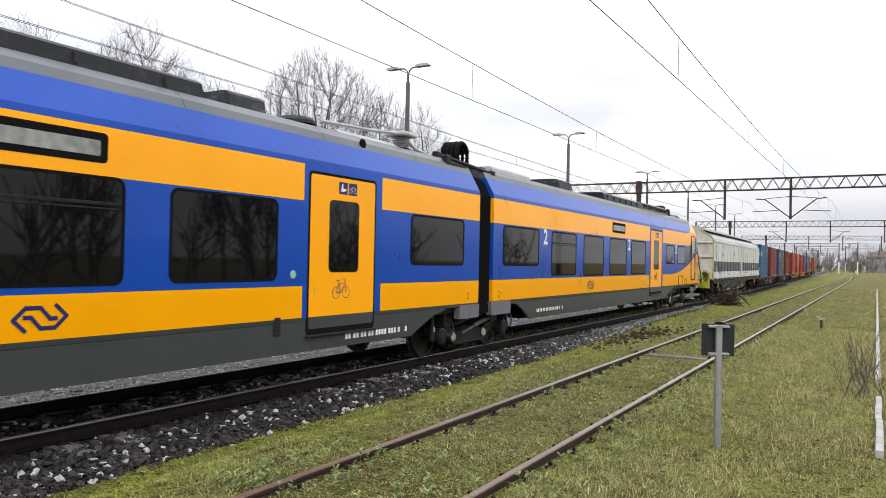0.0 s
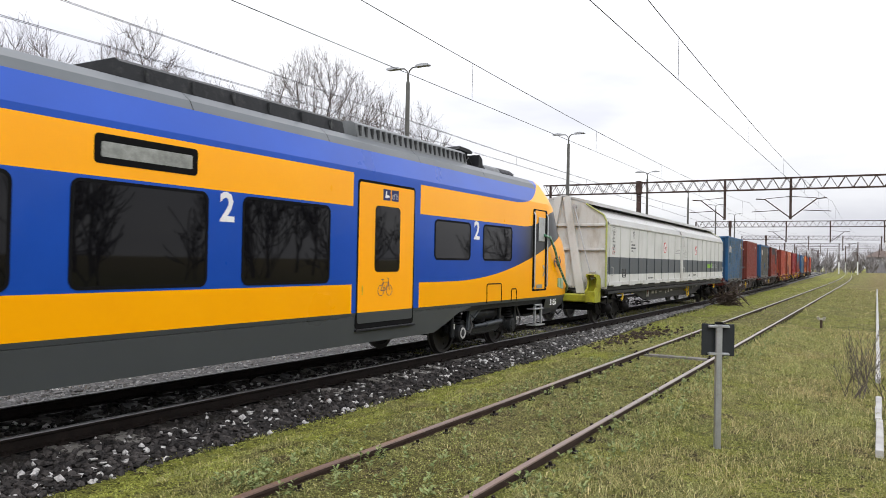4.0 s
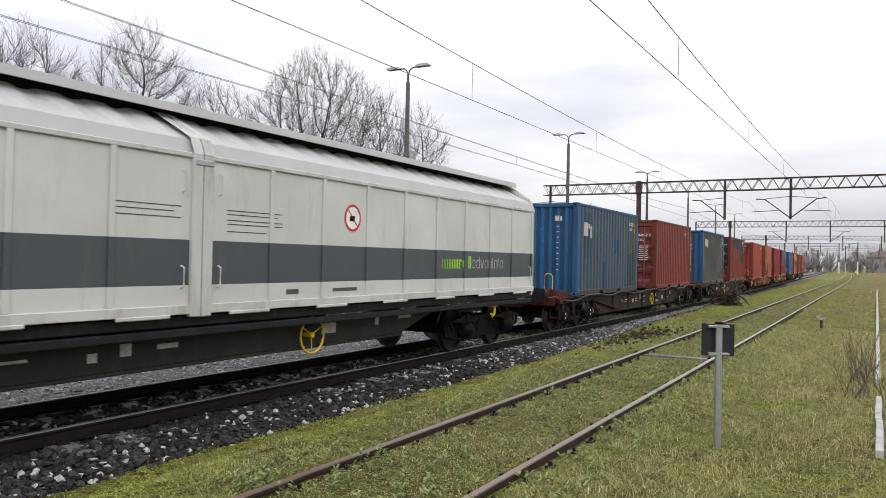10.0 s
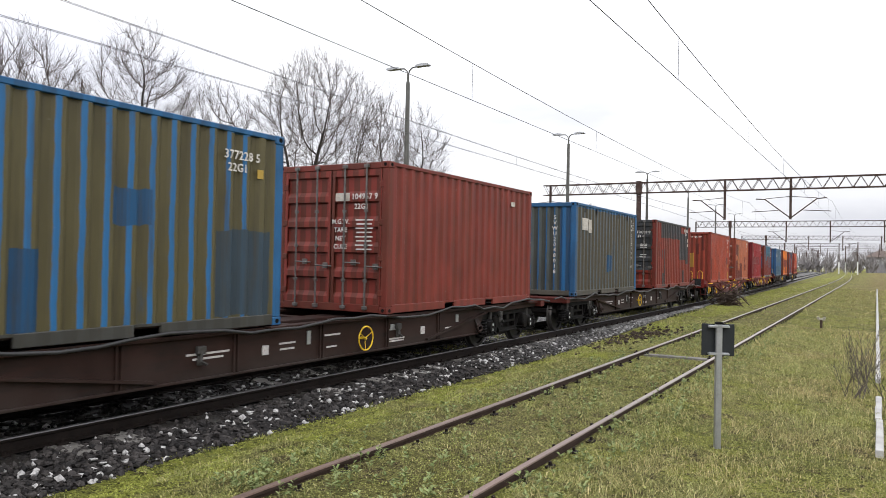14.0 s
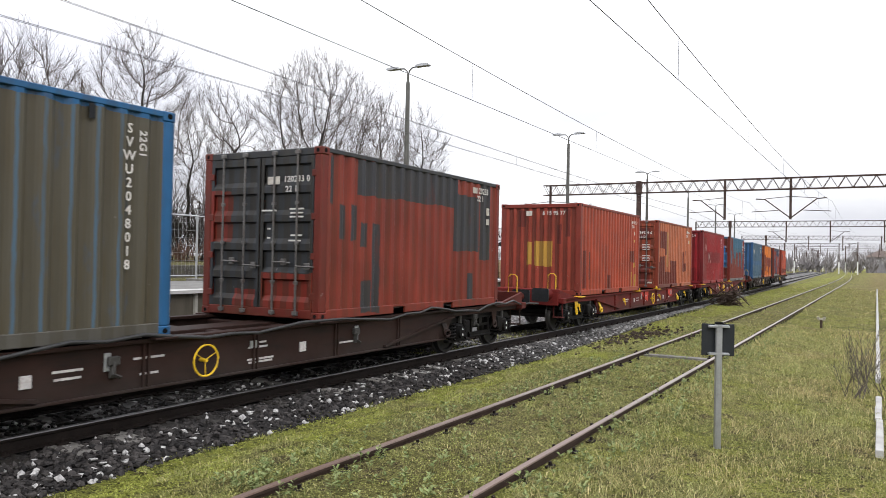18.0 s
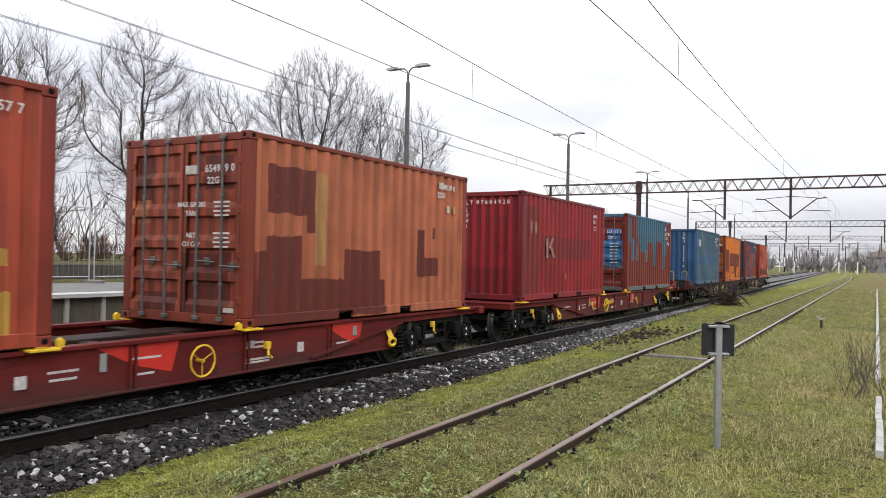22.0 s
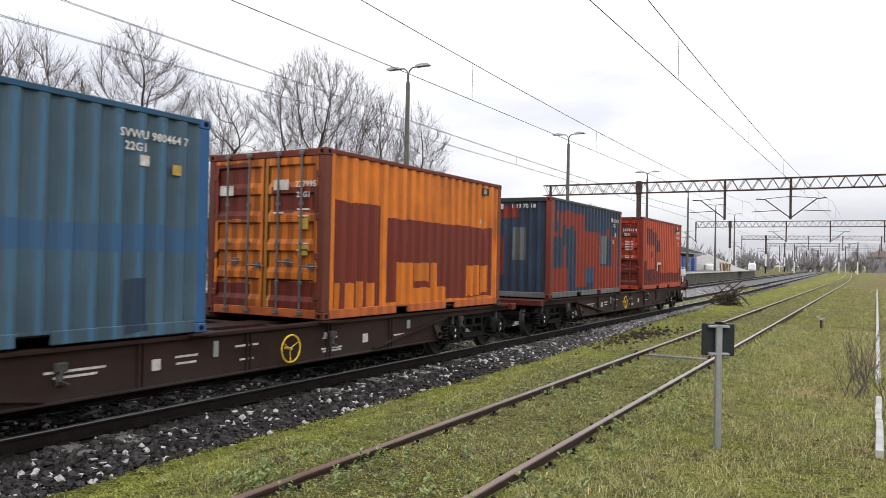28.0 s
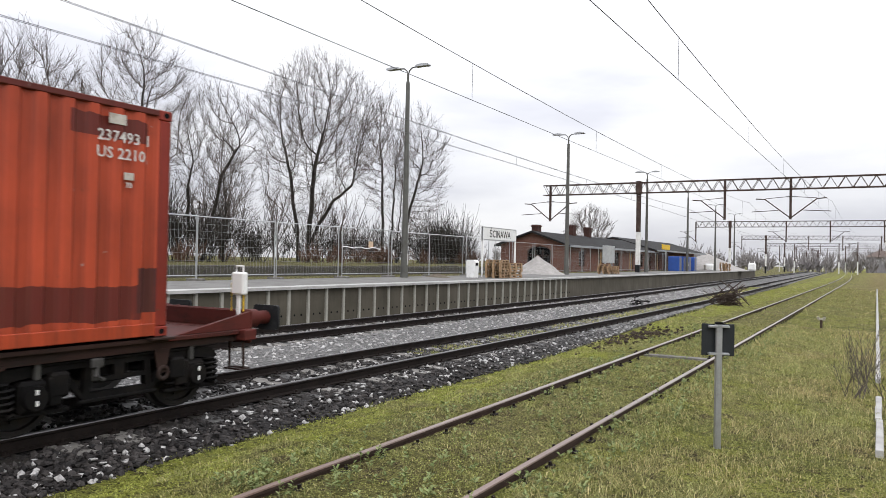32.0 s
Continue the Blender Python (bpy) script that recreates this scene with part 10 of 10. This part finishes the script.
# box a: torn labels on both walls
side_plate("a", 0.52, 0.88, 2.62, 3.0)
side_plate("a", 1.08, 1.22, 2.58, 2.92)
side_plate("a", 0.92, 1.02, 2.84, 2.97)
end_plate("a", 0.55, 0.68, 3.02, 3.16)
end_plate("a", 0.70, 0.76, 3.02, 3.14)
end_plate("a", -1.0, -0.84, 2.74, 2.98)
bars("a", [(0.64, 2.86 - 0.15 * k, 0.06) for k in range(9)], False)
side_text("a", "377228 5", 5.28, 3.16, 0.16)
side_text("a", "22G1", 5.2, 3.0, 0.15)
side_plate("a", 5.55, 5.66, 2.9, 3.02, M_PLATE, "data_plate")
# box b
end_plate("b", 0.10, 0.40, 2.86, 3.0)
end_text("b", "104967 9", 0.72, 2.93, 0.14)
end_text("b", "22G1", 0.66, 2.76, 0.13)
for k, w in enumerate(("M.G.W.", "TARE", "NET", "CUBE")):
    end_text("b", w, 0.22, 2.50 - 0.145 * k, 0.115)
    bars("b", [(0.72, 2.53 - 0.145 * k, 0.36), (0.72, 2.46 - 0.145 * k, 0.32)], False)
side_plate("b", 4.9, 5.1, 3.1, 3.2)
# box c
letters(down("SVWU2048018"), 0.15, M_LETTER, "lettering", BOX["c"], on_end(0.62, -0.003, 2.35), bold=0.002)
letters(down("SVWU2048018"), 0.15, M_LETTER, "lettering", BOX["c"], on_side(XS, 5.45, 2.5), bold=0.002)
letters("22G1", 0.13, M_LETTER, "lettering", BOX["c"], on_side(XS, 5.62, 3.1) @ Matrix.Rotation(radians(-90), 4, "Z"), bold=0.002)
side_plate("c", 0.55, 1.05, 2.78, 3.12)
side_plate("c", 1.1, 1.35, 2.72, 3.10)
for k in range(5):
    side_plate("c", 0.75 + k * 1.05, 0.82 + k * 1.05, 3.28, 3.44, M_BLACKPAINT, "lashing_ring")
# box d
end_plate("d", 0.16, 0.40, 2.98, 3.10)
end_text("d", "120233 0", 0.74, 3.05, 0.13)
end_text("d", "22 1", 0.64, 2.90, 0.13)
bars("d", [(0.2, 2.58, 0.3), (0.75, 2.6, 0.28), (0.75, 2.54, 0.24), (0.75, 2.48, 0.26), (0.2, 2.3, 0.06), (0.2, 2.16, 0.06), (0.75, 2.2, 0.22), (0.72, 2.12, 0.24)], False)
side_text("d", "120233", 5.25, 3.30, 0.17)
side_text("d", "22 1", 5.15, 3.14, 0.16)
side_plate("d", 4.82, 4.98, 3.24, 3.36)
side_plate("d", 5.44, 5.56, 2.82, 2.97)
side_plate("d", 5.44, 5.56, 2.62, 2.74)
# box o
end_plate("o", -0.42, -0.24, 3.18, 3.32)
end_text("o", "6 15 95 77", 0.42, 3.25, 0.15)
side_plate("o", 5.05, 5.13, 3.18, 3.30)
side_text("o", "6 15957 7", 5.42, 3.24, 0.14)
side_text("o", "22G1", 5.25, 3.10, 0.13)
side_plate("o", 5.35, 5.45, 2.82, 2.94)
side_plate("o", 5.35, 5.45, 2.58, 2.66, M_PLATE, "data_plate")
# box p
end_plate("p", 0.05, 0.30, 2.98, 3.10)
end_text("p", "654939 0", 0.70, 3.04, 0.14)
end_text("p", "22G1", 0.62, 2.88, 0.13)
for k, (w, z) in enumerate((("MAX GROSS", 2.56), ("TARE", 2.44), ("NET", 2.14), ("CU CAP", 2.02))):
    end_text("p", w, 0.18, z, 0.095)
    bars("p", [(0.75, z + 0.03, 0.3), (0.75, z - 0.03, 0.26)], False)
end_plate("p", 0.82, 1.0, 1.12, 1.18)
side_text("p", "54939 0", 5.3, 3.24, 0.15)
side_text("p", "2261", 5.05, 3.08, 0.15)
side_plate("p", 4.95, 5.12, 3.20, 3.32)
side_plate("p", 5.25, 5.36, 2.76, 2.90)
side_plate("p", 5.50, 5.58, 2.76, 2.90, M_PLATE, "data_plate")
# box k
end_text("k", "U L T  0 7 6 0 4 9 2 0", 0.22, 3.26, 0.14)
letters(down("SWW0"), 0.13, M_LETTER, "lettering", BOX["k"], on_end(-0.28, -0.003, 2.88), bold=0.002)
M_SCUFF = surface("chalky scuffed paint", (0.36, 0.22, 0.20), 0.75, 0, 0.3, 6, 40, 0.1, (0.2, 0.03, 0.03), 0.6)


def scuff(box, pts):
    g = Geo()
    g.prism(pts, "x", XS - 0.004, XS + 0.003)
    part("scuff_mark", g, M_SCUFF, BOX[box])


scuff("k", [(0.42, 2.84), (0.48, 2.84), (0.55, 2.54), (0.50, 2.52)])
scuff("k", [(0.56, 2.85), (0.60, 2.85), (0.56, 2.58), (0.53, 2.58)])
scuff("k", [(0.73, 2.80), (0.85, 2.84), (0.86, 2.55), (0.74, 2.54)])
scuff("k", [(1.47, 2.45), (1.58, 2.46), (1.60, 1.97), (1.48, 1.97)])
scuff("k", [(1.62, 2.22), (1.86, 2.48), (1.98, 2.48), (1.72, 2.20)])
scuff("k", [(1.72, 2.24), (1.84, 2.26), (2.08, 1.98), (1.93, 1.98)])
scuff("k", [(2.80, 1.57), (2.90, 1.57), (2.89, 1.41), (2.83, 1.41)])
side_text("k", "60492", 5.2, 3.2, 0.14)
side_text("k", "22G1", 5.15, 3.05, 0.13)
bars("k", [(5.2, 2.9, 0.2), (5.2, 2.82, 0.16)])
# box q
end_plate("q", -0.98, -0.72, 2.52, 2.80)
end_plate("q", 0.18, 0.42, 2.82, 2.98)
end_text("q", "367391 5", 0.75, 2.90, 0.13)
end_text("q", "22G1", 0.70, 2.72, 0.13)
bars("q", [(0.28, 2.5 - 0.12 * k, 0.16) for k in range(5)] + [(0.75, 2.52 - 0.105 * k, 0.24) for k in range(7)], False)
side_text("q", "36 73 91 5", 5.45, 3.02, 0.17)
side_text("q", "22 61", 5.35, 2.86, 0.16)
side_plate("q", 5.12, 5.24, 3.16, 3.28)
side_plate("q", 5.42, 5.52, 2.62, 2.74)
side_plate("q", 5.66, 5.74, 2.60, 2.70)
# box r
letters(down("SVWU 980464 7"), 0.13, M_LETTER, "lettering", BOX["r"], on_end(0.62, -0.003, 2.55), bold=0.002)
end_plate("r", -0.85, -0.55, 2.92, 3.02)
side_plate("r", 0.42, 0.62, 2.75, 3.05)
side_plate("r", 0.75, 0.95, 2.72, 3.02)
side_text("r", "SVWU 980464 7", 5.25, 3.20, 0.13)
side_text("r", "22G1", 5.0, 3.06, 0.13)
side_plate("r", 5.05, 5.17, 2.86, 2.98)
side_plate("r", 5.5, 5.62, 2.80, 2.92, M_PLATE, "data_plate")
# box v
end_plate("v", -0.95, -0.66, 2.84, 3.0)
end_plate("v", 0.20, 0.50, 2.90, 3.06)
end_text("v", "227995", 0.84, 2.98, 0.13)
end_text("v", "22G1", 0.80, 2.82, 0.12)
bars("v", [(0.3, 2.55, 0.2), (0.8, 2.6, 0.24), (0.8, 2.5, 0.2), (0.8, 2.08, 0.2), (0.8, 1.98, 0.22)], False)
for zv in (2.42, 2.02):
    end_plate("v", 0.72, 0.9, zv - 0.12, zv + 0.04, M_PLATE, "data_plate")
side_plate("v", 5.15, 5.45, 3.24, 3.38, M_CABLE and M_BLACKPAINT, "dark_label")
side_plate("v", 5.22, 5.34, 3.26, 3.36)
side_plate("v", 5.05, 5.12, 2.62, 2.72)
# box y
end_plate("y", -0.32, -0.12, 3.22, 3.36)
end_text("y", "1 13 70 18", 0.45, 3.29, 0.15)
side_text("y", "113701 8", 5.45, 3.18, 0.15)
side_text("y", "22G1", 5.35, 3.03, 0.14)
side_plate("y", 4.98, 5.14, 3.14, 3.26)
side_plate("y", 5.38, 5.48, 2.68, 2.82)
side_plate("y", 5.15, 5.24, 2.46, 2.58)
# box z
end_plate("z", 0.05, 0.36, 3.0, 3.12)
end_text("z", "237493 0", 0.74, 3.05, 0.13)
end_text("z", "2210", 0.66, 2.89, 0.12)
for w, z in (("MAXGROSS", 2.62), ("TARE", 2.50), ("PAYLOAD", 2.38), ("CUCAP", 2.10)):
    end_text("z", w, 0.12, z, 0.09)
    bars("z", [(0.72, z + 0.03, 0.3), (0.72, z - 0.03, 0.26)], False)
side_plate("z", 5.24, 5.45, 3.27, 3.38)
side_text("z", "237493 1", 5.44, 3.13, 0.17)
side_text("z", "US 2210", 5.40, 2.95, 0.17)
side_plate("z", 5.44, 5.56, 2.68, 2.76, None, "small_print")
side_text("z", "70", 5.50, 2.62, 0.08)
side_plate("z", 2.05, 2.6, 1.84, 1.92, None, "scuff_mark")
side_plate("z", 2.02, 2.12, 1.60, 1.86, None, "scuff_mark")

# air hoses laid along the first wagons
for w, u, a, b in ((wagon_a, 13.5, -9.2, 9.0), (wagon_b, 31.9, -9.2, 9.3)):
    rdh = random.Random(int(u))
    pts = []
    y = a
    while y < b:
        pts.append((1.27 + rdh.uniform(-0.03, 0.03), y, 0.90 + 0.05 * math.sin(y * 1.9) + rdh.uniform(-0.03, 0.05)))
        y += 0.45
    g = Geo()
    g.tube(pts, 0.022, 7)
    part("air_hose", g, M_GREASE, w, "black air hose lying along the sill", smooth=60)
for w in (wagon_a, wagon_b, wagon_e, wagon_f):
    for y in (-6.3, -2.3, 2.1, 6.2):
        g = Geo()
        g.box(1.136, 1.20, y - 0.07, y + 0.07, 0.66, 0.76, 0.012)
        g.tube([(1.19, y, 0.70), (1.22, y - 0.04, 0.58), (1.21, y + 0.06, 0.53)], 0.022, 6)
        g.box(1.136, 1.17, y - 0.04, y + 0.04, 0.52, 0.66, 0.01)
        part("lashing_hook", g, M_MASTLIGHT, w)
# maker's band and bright fields on the red wagons
M_BRIGHTRED = surface("fresh red paint", (0.50, 0.030, 0.022), 0.45, 0, 0.08, 2, 50, 0.05)
for w, hw0 in ((wagon_c, 52.27 - 51.26 + 0.32), (wagon_d, 68.13 - 69.46 + 0.32)):
    for y, ww in ((hw0 - 1.15, 1.1), (hw0 + 2.6, 1.0)):
        g = Geo()
        g.prism([(y - ww / 2, 0.86), (y + ww / 2, 0.86), (y + ww / 2 - 0.1, 0.50), (y - ww / 2 + 0.5, 0.62)], "x", 1.1355, 1.1375)
        part("bright_field", g, M_BRIGHTRED, w)
    for y in (-6.9, -2.5, 2.2, 6.6):
        g = Geo()
        g.box(1.136, 1.20, y - 0.05, y + 0.05, 0.62, 0.72, 0.01)
        g.tube([(1.19, y, 0.68), (1.22, y - 0.03, 0.55), (1.21, y + 0.05, 0.50)], 0.02, 6)
        part("lashing_hook", g, M_YELLOW, w)
    if w is wagon_c:
        continue
    g = Geo()
    for k, ww in enumerate((0.15, 0.12, 0.13, 0.12, 0.13)):
        g.box(1.1355, 1.1385, hw0 + k * 0.165, hw0 + k * 0.165 + ww, 0.60, 0.71 if k else 0.76)
    part("yellow_lettering_bar", g, M_YELLOW, w)
motions()
